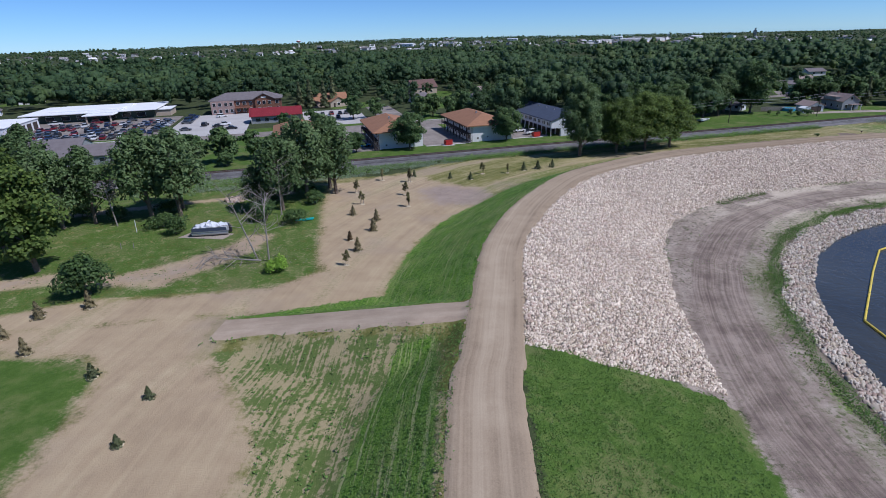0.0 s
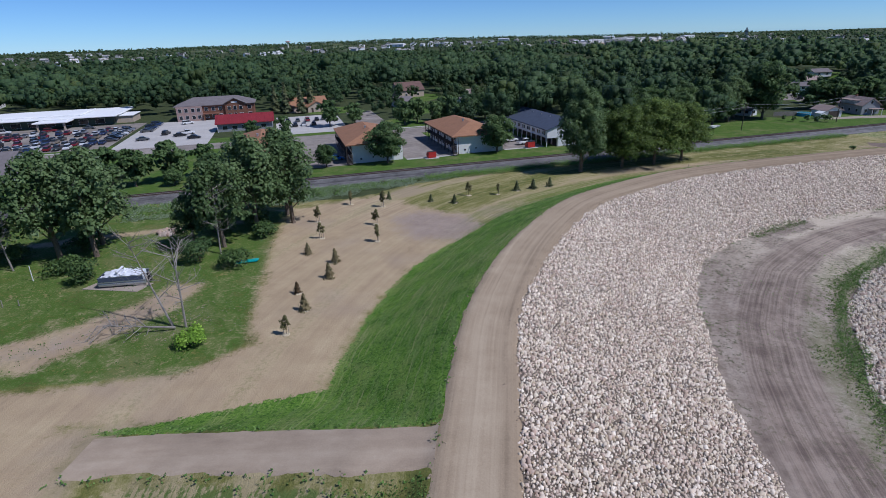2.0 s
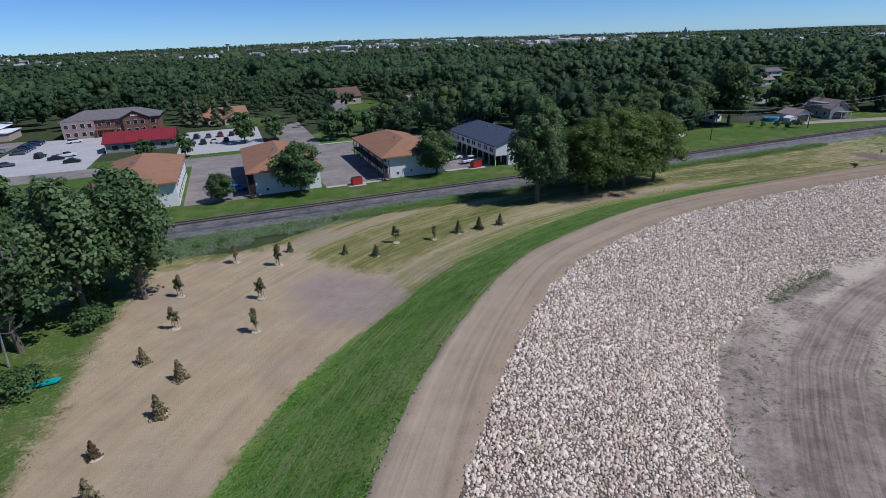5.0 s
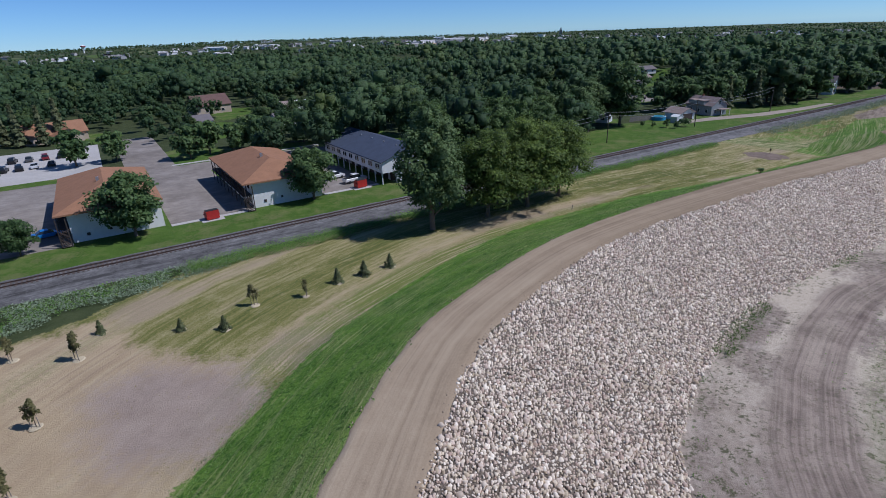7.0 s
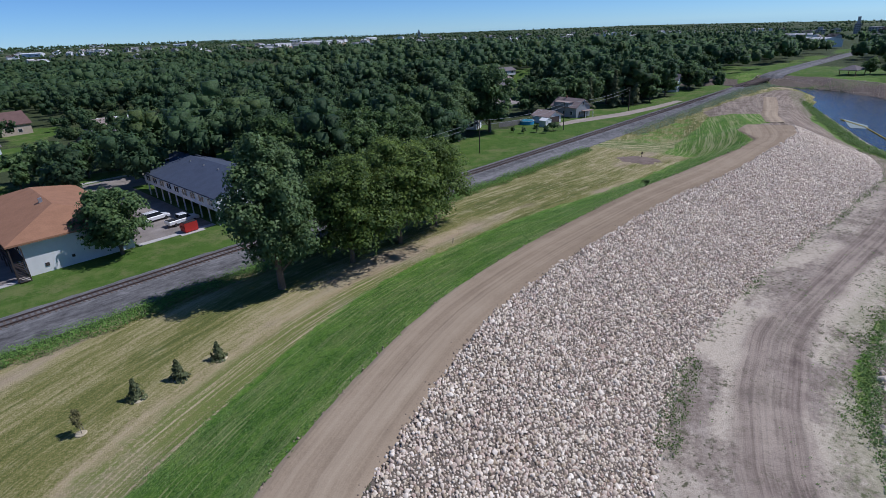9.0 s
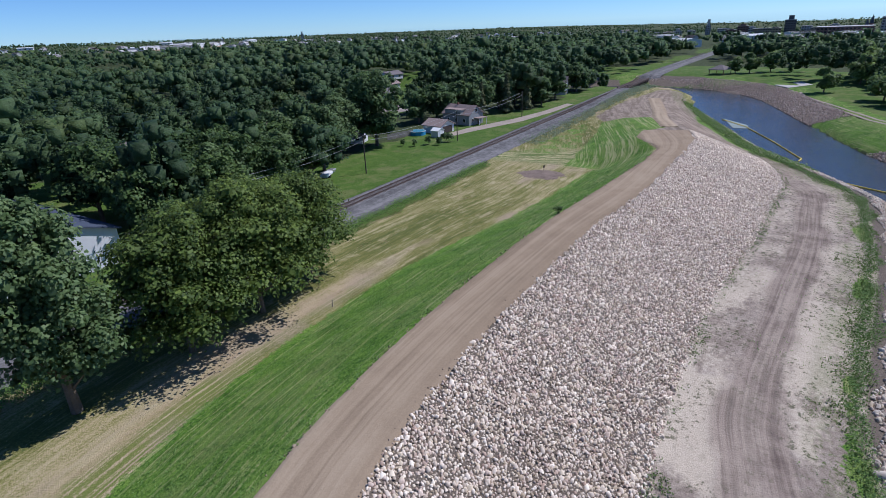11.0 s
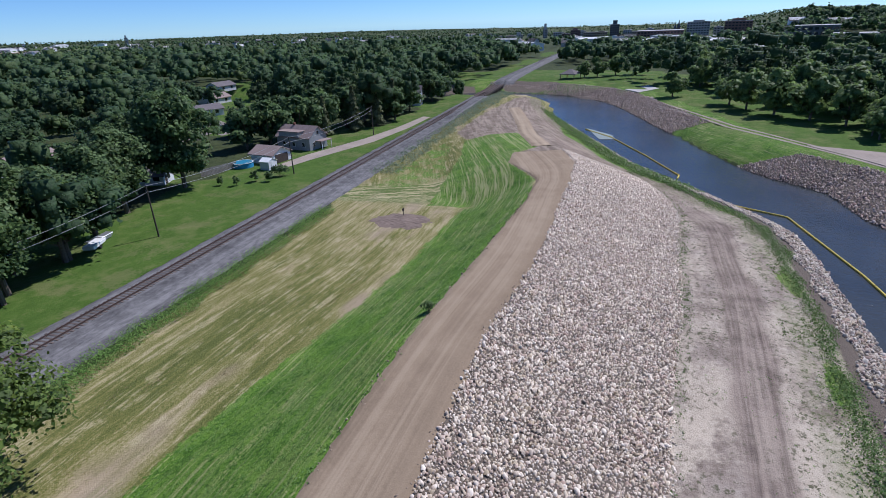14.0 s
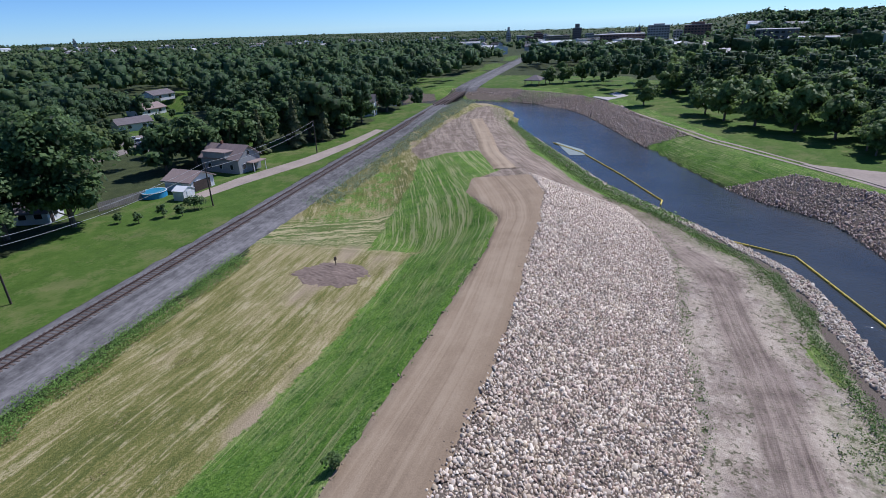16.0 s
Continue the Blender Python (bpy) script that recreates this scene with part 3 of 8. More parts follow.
def stones_end(run):
    return np.interp(run, [0, 318, 326, 330, 332.5], [40, 40, 21, 14, 6])


def crest_height(run):
    return np.interp(run, [0, 311, 334, 365, 407, 447], [CREST_Z, CREST_Z, 4.2, 2.6, 1.4, 0.9])


def height(x, y):
    """The lie of the land, for arrays."""
    d, run = along(x, y, CREST)
    ch = crest_height(run)
    half = np.where(d < 0, left_edge(run) + 0.3, right_edge(run) + 0.3) + np.interp(run, [0, 334, 360, 407], [0, 0, 3, 5])
    left_w = green_foot(run) - left_edge(run) - 1.2
    out = np.abs(d) - half
    lefts = ch * (1 - np.clip(out / left_w, 0, 1))
    lefts = lefts - 0.25 * np.sin(np.clip(out / left_w, 0, 1) * math.pi) * (ch > 3)
    dn, _ = along(x, y, NEAR_SHORE)
    land = -dn
    bench = np.interp(land, [-8, 0, 3.5, 6, 16, 30], [WATER_Z - 2.5, WATER_Z, -1.75, -1.5, BENCH_Z, BENCH_Z])
    rights = np.maximum(ch - np.clip(out, 0, 60) * (CREST_Z - BENCH_Z) / (toe_line(run) - right_edge(run) - 0.4), bench)
    h = np.where(d < 0, np.maximum(lefts, 0.0), rights)
    df, _ = along(x, y, FAR_SHORE)
    far = np.interp(df, [-8, 0, 9, 14, 60], [WATER_Z - 2.5, WATER_Z, 1.2, 1.6, 1.8])
    h = np.where((dn > 0) & (df < 0), np.minimum(bench, far), np.where(df >= 0, far, h))
    # ramp to the crest
    dr, rr = along(x, y, RAMP)
    rz = np.interp(rr, [0, 8, 14.7, 25.5, 36.5], [CREST_Z, 4.3, 3.0, 1.1, 0.0])
    rz = rz - np.clip(np.abs(dr) - 2.3, 0, 50) / 2.4
    h = np.where((d < 0) & (rr < 36), np.maximum(h, rz), h)
    # far country: valley floor and rim
    rx, ry = x - 40, y - 90
    r = np.hypot(rx, ry)
    az = np.degrees(np.arctan2(rx, ry))
    rim = np.interp(az, [-180, 82, 87, 110, 180], [2600, 2600, 950, 950, 2600])
    zr = 30.5 + rim * np.tan(np.radians(np.interp(az, SKY_AZ, SKY_EL))) - 9.0
    k = np.clip((r - 330) / (rim - 330), 0, 1)
    back = np.where(zr > 0, zr * k ** 1.7, zr * k)
    roll = 3.0 * np.sin(x * 0.011 + 1.3) * np.sin(y * 0.008) * smooth(r, 700, 1500)
    return h + back + roll


def ground_z(x, y):
    return float(height(np.array([x], float), np.array([y], float))[0])


# ---- mesh helpers ----
def mesh_of(name, verts, faces, mats=()):
    me = bpy.data.meshes.new(name)
    me.from_pydata([tuple(v) for v in verts], [], faces)
    for m in mats:
        me.materials.append(m)
    return me


def mesh_np(name, verts, faces, mat, soft=False):
    """A mesh from numpy arrays of places and of equal-sided faces."""
    me = bpy.data.meshes.new(name)
    nv, nf, k = len(verts), len(faces), faces.shape[1]
    me.vertices.add(nv)
    me.vertices.foreach_set("co", np.ascontiguousarray(verts, np.float32).ravel())
    me.loops.add(nf * k)
    me.loops.foreach_set("vertex_index", np.ascontiguousarray(faces, np.int32).ravel())
    me.polygons.add(nf)
    me.polygons.foreach_set("loop_start", np.arange(0, nf * k, k, dtype=np.int32))
    me.update(calc_edges=True)
    me.validate()
    if soft:
        me.polygons.foreach_set("use_smooth", np.ones(nf, bool))
    me.materials.append(mat)
    return me


def part(name, data, material, parent, label="", m=None):
    """One mesh object under a thing; data is a bmesh or a mesh."""
    if isinstance(data, bmesh.types.BMesh):
        me = bpy.data.meshes.new(name)
        data.to_mesh(me)
        data.free()
        me.materials.append(material)
    else:
        me = data
    ob = new(name, me)
    ob.parent = parent
    if m is not None:
        ob.matrix_local = m
    if label:
        ob["label"] = label
    return ob


def thing(name, m, label, category, group="", kind=""):
    ob = new(name)
    ob.empty_display_size = 0.3
    ob.matrix_world = m
    return tagged(ob, label, category, group, kind)


def box(bm, x, y, z, sx, sy, sz, bevel=0.0, turn=0.0):
    """A box with its base centre at x, y, z."""
    r = bmesh.ops.create_cube(bm, size=1.0, matrix=pose(x, y, z + sz / 2, 0, 0, turn) @ Matrix.Diagonal((sx, sy, sz, 1)))
    if bevel:
        bmesh.ops.bevel(bm, geom=list({e for v in r["verts"] for e in v.link_edges}), offset=bevel, segments=1, affect="EDGES")
    return bm


def boxes(*rows):
    bm = bmesh.new()
    for r in rows:
        box(bm, *r)
    return bm


def tube(bm, p, q, r0, r1, sides=6):
    p, q = Vector(p), Vector(q)
    d = q - p
    m = Matrix.Translation((p + q) / 2) @ d.to_track_quat("Z", "Y").to_matrix().to_4x4()
    bmesh.ops.create_cone(bm, cap_ends=True, segments=sides, radius1=r0, radius2=r1, depth=d.length, matrix=m)
    return bm


def slab(name, poly, z, material, label, category, lift=0.03, thick=0.25, follow=False):
    """A paved area with its own thickness."""
    bm = bmesh.new()
    top = [bm.verts.new((x, y, (ground_z(x, y) if follow else z) + lift)) for x, y in poly]
    f = bm.faces.new(top)
    if f.normal.z < 0:
        f.normal_flip()
    r = bmesh.ops.extrude_face_region(bm, geom=[f])
    for v in r["geom"]:
        if isinstance(v, bmesh.types.BMVert):
            v.co.z -= thick
    bmesh.ops.recalc_face_normals(bm, faces=bm.faces[:])
    bmesh.ops.triangulate(bm, faces=[f for f in bm.faces if len(f.verts) > 4])
    me = bpy.data.meshes.new(name)
    bm.to_mesh(me)
    bm.free()
    me.materials.append(material)
    co = np.array([v.co for v in me.vertices])
    u, v = town_uv(co[:, 0], co[:, 1])
    a = me.attributes.new("flow", "FLOAT_VECTOR", "POINT")
    a.data.foreach_set("vector", np.stack([u, v, 0 * u], 1).astype(np.float32).ravel())
    return tagged(new(name, me), label, category, kind="structure")


# ---- the ground sheet ----
def spaced(lo, hi, step, far, grow=1.12):
    mid = list(np.arange(lo, hi + step / 2, step))
    up, down, s = [], [], step
    a, b = mid[-1], mid[0]
    while a < far or b > -far:
        s *= grow
        a, b = a + s, b - s
        up.append(a)
        down.append(b)
    return np.array(down[::-1] + mid + up)


XS, YS = spaced(-68, 180, 1.0, 4300), spaced(18, 176, 1.0, 4300)


def ground_sheet():
    X, Y = np.meshgrid(XS, YS)
    x, y = X.ravel(), Y.ravel()
    z = height(x, y)
    nz = np.array([noise.noise((a * 0.35, b * 0.35, 0.0)) for a, b in zip(x, y)])
    near = (np.abs(x - 55) < 150) & (np.abs(y - 100) < 110) & (town_uv(x, y)[1] < -9)
    z = z + np.where(near, nz * 0.10, 0)
    nx, ny = len(XS), len(YS)
    i = np.arange(nx * ny).reshape(ny, nx)
    faces = np.stack([i[:-1, :-1], i[:-1, 1:], i[1:, 1:], i[1:, :-1]], -1).reshape(-1, 4)
    me = mesh_np("ground", np.stack([x, y, z], 1), faces, M_GROUND, True)
    d, run = along(x, y, CREST)
    dn, shore_run = along(x, y, NEAR_SHORE)
    df, _ = along(x, y, FAR_SHORE)
    dr, rr = along(x, y, RAMP)
    u, v = town_uv(x, y)
    wl = green_foot(run) - np.interp(run, [160, 172, 183, 200, 214], [0, 2.0, 1.4, 0.6, 0])

    def w(dist, soft=4.0):
        return np.clip(0.5 + dist / soft, 0, 1)

    def any_of(*ds):
        return functools.reduce(np.maximum, ds)

    def all_of(*ds):
        return functools.reduce(np.minimum, ds)

    field = [(-21, 69), (-23, 75), (-29, 104), (-31, 122), (-19, 128.5), (5, 143), (18, 147), (60, 160), (92, 170), (113.5, 176.5), (135, 185), (160, 190), (200, 200), (240, 216), (262, 222), (200, 190),
             (150, 158), (120, 156), (90, 152), (56, 143), (30, 131), (11, 110), (-3, 88), (-9, 72), (-10, 60)]
    yard = [(-21.5, 69.4), (-26.8, 63.8), (-38, 62.5), (-51, 61.3), (-60, 57), (-90, 50), (-140, 60), (-140, 112), (-60, 128), (-31, 120), (-28, 101)]
    corner = [(-51.6, 46.5), (-42.5, 46.8), (-38.9, 43.2), (-37.3, 36.4), (-36.3, 28.2), (-36, 0), (-90, 0), (-90, 40)]
    seeded = [(-2.2, 43), (-11, 45.8), (-22, 48), (-29, 47.5), (-22.4, 39.4), (-18, 31.7), (-17, 20), (-15, -40), (-2, -40)]
    lush_s = [(-2.2, 44), (-7, 43.5), (-9, 36), (-11, 26), (-12, -40), (-2, -40)]
    plant = [(-21, 69), (-23, 75), (-28.5, 104), (-30, 121), (-19, 127.5), (-10, 131), (-6, 122), (6, 114), (9, 107), (4, 100), (-3, 90), (-8.5, 76), (-10, 64), (-10, 57), (-16, 55), (-30, 55.5), (-36, 56), (-60, 52),
             (-52, 47), (-42.5, 46.5), (-38.5, 43), (-37, 36), (-36, -60), (-17, -60), (-18, 31.7), (-22.4, 39.4), (-29, 47.5), (-30, 53), (-26, 63.5)]
    strip = [(-26, 64), (-21.5, 69), (-10, 66), (-10, 57), (-33, 56), (-60, 52), (-60, 57), (-51, 60.5), (-38, 61.8)]
    wedge = [(-6, 49.8), (-12, 51.6), (-22, 53.9), (-32, 54.5), (-24, 56.6), (-10, 61), (-4, 64)]
    patch = [(-9, 113.5), (-4, 117.5), (5.5, 114), (8, 107.5), (4, 101), (-4, 102)]
    drive = [(-75, 62), (-58, 66.5), (-50, 65.2), (-43.5, 64.5), (-38, 72), (-34, 79), (-33, 86), (-37.5, 87), (-40, 80), (-46, 73.5), (-52, 69.5), (-60, 71), (-76, 66)]
    back_lane = [(-92, 95), (-75, 100.5), (-56, 107.5), (-37, 113), (-37, 116), (-57, 110.5), (-76, 103.5), (-92, 98.5)]
    tracks = [(12, 108), (28, 127), (50, 141), (49, 144.5), (25, 131), (8, 113)]
    top_end = [(141.2, 148.5), (150.7, 158.6), (159, 162), (168, 161), (174.3, 165), (187, 175), (177, 184), (188, 194.5), (226, 205), (248, 209), (264, 213), (262, 201), (230, 181.5), (201, 160), (183, 147), (171, 140), (167, 153.6), (156.7, 147.3), (147.5, 144.8), (138, 144)]
    hump = [(133, 147.5), (136, 158), (133, 166), (146, 171), (164, 178), (177, 185), (187, 175), (174.3, 165), (168, 161), (159, 162), (150.7, 158.6), (141.2, 149)]
    fresh = [(139, 183.5), (151.7, 188), (176, 191), (171, 185), (158, 179), (149.9, 173), (140.5, 176.5)]
    corner_green = [(5, 40.6), (13, 40.2), (25.5, 38.6), (26, -60), (4, -60)]
    shag = 2.2 * np.array([noise.noise((a * 0.11, b * 0.11, 7.0)) for a, b in zip(x, y)]) - 1.7
    patches = {
        "lush": any_of(all_of(-d - left_edge(run) + 0.2, wl + d, 303 - run, dr - 2.5), inside(x, y, wedge), inside(x, y, lush_s) - 0.5, inside(x, y, hump), np.minimum(inside(x, y, fresh), 0.0), all_of(df - 0.8, 15 - df, 345 - x),
                       all_of(-dn - 4.4, 7.6 + dn, 390 - run, d) + shag + 2.2 * smooth(run, 316, 335)),
        "soil": any_of(inside(x, y, plant) * 0.6, inside(x, y, WORKS) * 0.03, inside(x, y, drive) * 0.8, inside(x, y, back_lane) - 0.3, inside(x, y, strip), inside(x, y, tracks) * 0.5, np.minimum(inside(x, y, yard), 0) - 0.75, all_of(-d - green_foot(run) + 0.5, green_foot(run) + 5.5 + d, run - 150, 238 - run) * 0.35 - 0.45),
        "lawn": any_of(all_of(v - 3.5, 16 - v, u + 60), all_of(v - 3.5, 30 - v, u - 62, 205 - u), np.minimum(inside(x, y, yard), 0.3), inside(x, y, corner), inside(x, y, corner_green), all_of(df - 0.8, 75 - df, 430 - x, y - 60), all_of(v - 3, 80 - v, u + 230, 70 - u), inside(x, y, HILLSIDE) * 0.2, any_of(*[inside(x, y, p) for p in MEADOWS]) * 0.03, any_of(*[r - np.hypot(u - a, v - b) for a, b, r in GLADES]) * 0.5),
        "dry": any_of(inside(x, y, field), inside(x, y, yard), all_of(x + 66, -d - 1.5, 128 - y, y + 60, 200 - run), all_of(-d - 8, 46 + d, run - 125, -8.3 - v, 372 - run), all_of(run - 300, 1 - dn, -5.5 - v, 470 - run), all_of(d + 40, 40 - np.abs(d), 60 - y, -d, x + 20)),
        "half": any_of(inside(x, y, seeded), inside(x, y, hump)),
        "grey": any_of(inside(x, y, patch) * 0.45, inside(x, y, drive) * 0.3 - 1.0),
        "silt": any_of(inside(x, y, top_end), all_of(d - np.where(run < 110.5, 22.6, 18.0), -dn - 4.0, 420 - run, run - 60), all_of(d - stones_end(run), run - 318, -dn - 4.0, 445 - run)),
        "bed": any_of(all_of(d - right_edge(run), np.minimum(toe_line(run), stones_end(run)) - 0.3 - d, run - 111.4 - 0.08 * (d - 3), 332 - run), all_of(-dn + 3, 4.6 + dn, 410 - run), all_of(df + 3, 9.5 - df, np.maximum(196 - x, x - 229))),
    }
    rim = smooth(np.hypot(x - 40, y - 90), 800, 1500)
    for name, keys in (("zone_a", ("lush", "soil", "lawn")), ("zone_b", ("dry", "half", "grey")), ("zone_c", ("silt", "bed"))):
        ws = [w(patches[k]) for k in keys]
        if len(ws) == 2:
            ws.append(rim)
        a = me.attributes.new(name, "FLOAT_COLOR", "POINT")
        a.data.foreach_set("color", np.stack(ws + [np.ones_like(x)], 1).astype(np.float32).ravel())
    a = me.attributes.new("flow", "FLOAT_VECTOR", "POINT")
    a.data.foreach_set("vector", np.stack([run, d, 0 * d], 1).astype(np.float32).ravel())
    a = me.attributes.new("bank", "FLOAT_VECTOR", "POINT")
    a.data.foreach_set("vector", np.stack([shore_run, dn, 0 * d], 1).astype(np.float32).ravel())
    return tagged(new("ground", me), "mown field, levee slopes, bare soil and lawns", "ground", kind="structure")


ground_sheet()


def ribbon(name, line, offsets, zs, material, label, category, step=1.0, ragged=0.0, lift=0.03, start=0.0, stop=None, flat=None, edges=None):
    """A strip along a line; offsets to the right and heights over the ground (or over flat)."""
    pts, run = [], 0.0
    for (ax, ay), (bx, by) in zip(line, line[1:]):
        ln = math.hypot(bx - ax, by - ay)
        n = max(1, int(ln / step))
        for i in range(n):
            pts.append((ax + (bx - ax) * i / n, ay + (by - ay) * i / n, run + ln * i / n))
        run += ln
    pts.append((*line[-1], run))
    pts = [p for p in pts if p[2] >= start and (stop is None or p[2] <= stop)]
    P = np.array(pts)
    T = np.gradient(P[:, :2], axis=0)
    for _ in range(6):
        T[1:-1] = (T[:-2] + T[1:-1] * 2 + T[2:]) / 4
    T /= np.linalg.norm(T, axis=1)[:, None]
    N = np.stack([T[:, 1], -T[:, 0]], 1)
    k = len(offsets)
    O = np.repeat(np.array(offsets, float)[None], len(P), 0)
    if edges:
        O = np.where(O < 0, O * edges[0](P[:, 2])[:, None], O * edges[1](P[:, 2])[:, None])
    if ragged:
        for i in range(len(P)):
            O[i, 0] += ragged * noise.noise((P[i, 2] * 0.35, 3.0, 0)) + ragged * 0.6 * noise.noise((P[i, 2] * 1.3, 8.0, 0))
            O[i, -1] += ragged * noise.noise((P[i, 2] * 0.35, 23.0, 0)) + ragged * 0.6 * noise.noise((P[i, 2] * 1.3, 28.0, 0))
    x = P[:, 0, None] + N[:, 0, None] * O
    y = P[:, 1, None] + N[:, 1, None] * O
    base = height(x.ravel(), y.ravel()).reshape(x.shape) if flat is None else np.full(x.shape, flat)
    z = base + np.array(zs, float)[None] + lift
    i = np.arange(x.size).reshape(x.shape)
    faces = np.stack([i[:-1, :-1], i[:-1, 1:], i[1:, 1:], i[1:, :-1]], -1).reshape(-1, 4)
    me = mesh_np(name, np.stack([x.ravel(), y.ravel(), z.ravel()], 1), faces, material, True)
    a = me.attributes.new("flow", "FLOAT_VECTOR", "POINT")
    s = np.repeat(P[:, 2, None], k, 1)
    a.data.foreach_set("vector", np.stack([s.ravel(), O.ravel(), np.repeat(np.array(offsets, float)[None] / max(np.abs(offsets)), len(P), 0).ravel()], 1).astype(np.float32).ravel())
    return tagged(new(name, me), label, category, kind="structure")


# crest road, its ramp, the railway bed
ribbon("road", CREST, [-1.1, -0.98, -0.7, -0.35, 0, 0.35, 0.7, 0.98, 1.1], [-0.12, 0.06, 0.09, 0.03, 0.1, 0.03, 0.09, 0.06, -0.12], M_ROAD,
       "packed bare earth road with wheel ruts on the levee crest", "road", 0.8, 0.3, 0.04, 30, 331, None, (left_edge, right_edge))
ribbon("road_ramp", RAMP, [-2.6, -2.0, -0.8, 0.8, 2.0, 2.6], [-0.14, 0.05, 0.03, 0.03, 0.05, -0.14], M_RAMP, "packed earth ramp climbing to the levee crest", "road", 0.6, 0.8, 0.05, 2.2, 33)
ribbon("road_neck", [(157, 151.5), (162, 155), (167.5, 158.8), (176, 164.5), (184, 170), (193, 175.2), (202, 180), (219, 189.8), (236, 200)], [-2.3, -1.9, -0.8, 0.8, 1.9, 2.3], [-0.14, 0.1, 0.04, 0.04, 0.1, -0.14], M_ROAD,
       "worn earth track over the bare point", "road", 0.8, 0.5, 0.06, 15.0, 92)
RAIL = [town(-420, 0), town(-150, 0), town(0, 0), town(150, 0), town(262, 0), town(330, 0), town(720, 0)]
BED = [(-3.7, -0.04), (-2.9, 0.2), (-1.9, 0.48), (0, 0.52), (1.9, 0.48), (3.0, 0.2), (5.2, 0.10), (7.2, -0.05)]
ribbon("railway_bed", RAIL, [o for o, _ in BED], [h for _, h in BED], M_BALLAST, "grey crushed stone bed of the railway", "railway", 1.2, 0.5, 0.03, 0, 699)
ribbon("railway_bed_far", RAIL, [o for o, _ in BED], [h for _, h in BED], M_BALLAST, "grey crushed stone bed beyond the bridge", "railway", 1.2, 0.5, 0.03, 740, None)


def river():
    bm = bmesh.new()
    pts = [(x - 3, y + 1) for x, y in NEAR_SHORE] + [(x + 3, y - 1) for x, y in FAR_SHORE[::-1]]
    f = bm.faces.new([bm.verts.new((x, y, WATER_Z)) for x, y in pts])
    bmesh.ops.triangulate(bm, faces=[f])
    bmesh.ops.recalc_face_normals(bm, faces=bm.faces[:])
    me = bpy.data.meshes.new("water")
    bm.to_mesh(me)
    me.materials.append(M_WATER)
    if me.polygons[0].normal.z < 0:
        me.flip_normals()
    tagged(new("water", me), "dark river water with small ripples", "water", kind="structure")


river()


# ---- many small pieces ----
def stone_rings():
    """A worn boulder: a wide foot ring and a narrower, tilted crown."""
    ring = [(5, 1.0, -0.45, 0.0), (4, 0.62, 0.62, 0.35)]
    v = [(r * math.cos(a0 + 6.2832 * i / k), r * math.sin(a0 + 6.2832 * i / k), z) for k, r, z, a0 in ring for i in range(k)]
    f = [(0, 1, 5), (1, 6, 5), (1, 2, 6), (2, 7, 6), (2, 3, 7), (3, 8, 7), (3, 4, 8), (4, 0, 8), (0, 5, 8), (5, 6, 7), (5, 7, 8)]
    return np.array(v), np.array(f)


STONE_V, STONE_F = stone_rings()
RNG = np.random.default_rng(7)


def turns(n):
    """Random rotation matrices."""
    q = RNG.normal(size=(n, 4))
    q /= np.linalg.norm(q, axis=1)[:, None]
    w, x, y, z = q.T
    return np.stack([np.stack([1 - 2 * (y * y + z * z), 2 * (x * y - z * w), 2 * (x * z + y * w)], -1),
                     np.stack([2 * (x * y + z * w), 1 - 2 * (x * x + z * z), 2 * (y * z - x * w)], -1),
                     np.stack([2 * (x * z - y * w), 2 * (y * z + x * w), 1 - 2 * (x * x + y * y)], -1)], 1)


def stones_mesh(name, places, sizes, mat):
    n = len(places)
    k = len(STONE_V)
    shape = STONE_V[None] + RNG.normal(0, 0.15, (n, k, 3))
    shape = shape * (sizes[:, None, None] * RNG.uniform(0.72, 1.32, (n, 1, 3)))
    tip, yaw = RNG.normal(0, 0.35, (n, 2)), RNG.uniform(0, 6.2832, n)
    x, y, z = shape[..., 0], shape[..., 1], shape[..., 2] * 1.12
    x, z = x + z * tip[:, :1], z - x * tip[:, :1]
    y, z = y + z * tip[:, 1:], z - y * tip[:, 1:]
    co, si = np.cos(yaw)[:, None], np.sin(yaw)[:, None]
    v = np.stack([x * co - y * si, x * si + y * co, z], -1) + places[:, None, :]
    f = STONE_F[None] + (np.arange(n) * k)[:, None, None]
    return mesh_np(name, v.reshape(-1, 3), f.reshape(-1, 3), mat)


def scatter(lo, hi, spacing, keep, loose=0.68):
    """Jittered places in the plan rectangle lo..hi for which keep(x, y) is true."""
    gx, gy = np.meshgrid(np.arange(lo[0], hi[0], spacing), np.arange(lo[1], hi[1], spacing))
    gx = gx + spacing * 0.5 * (np.arange(len(gx)) % 2)[:, None]
    x = gx.ravel() + RNG.uniform(-loose, loose, gx.size) * spacing
    y = gy.ravel() + RNG.uniform(-loose, loose, gx.size) * spacing
    m = keep(x, y)
    return x[m], y[m]


def riprap_zone(x, y):
    d, run = along(x, y, CREST)
    rag = np.array([0.5 * noise.noise((a * 0.25, b * 0.25, 4)) for a, b in zip(run, d)])
    taper = np.minimum(toe_line(run), stones_end(run))
    return (d > right_edge(run) + 0.1 + rag * 0.9 + np.abs(RNG.normal(0, 0.25, x.shape)) - 0.2) & (d < taper + rag) & (run > 110.3 + 0.08 * (d - 3) + rag) & (run < 332 + 2 * rag)


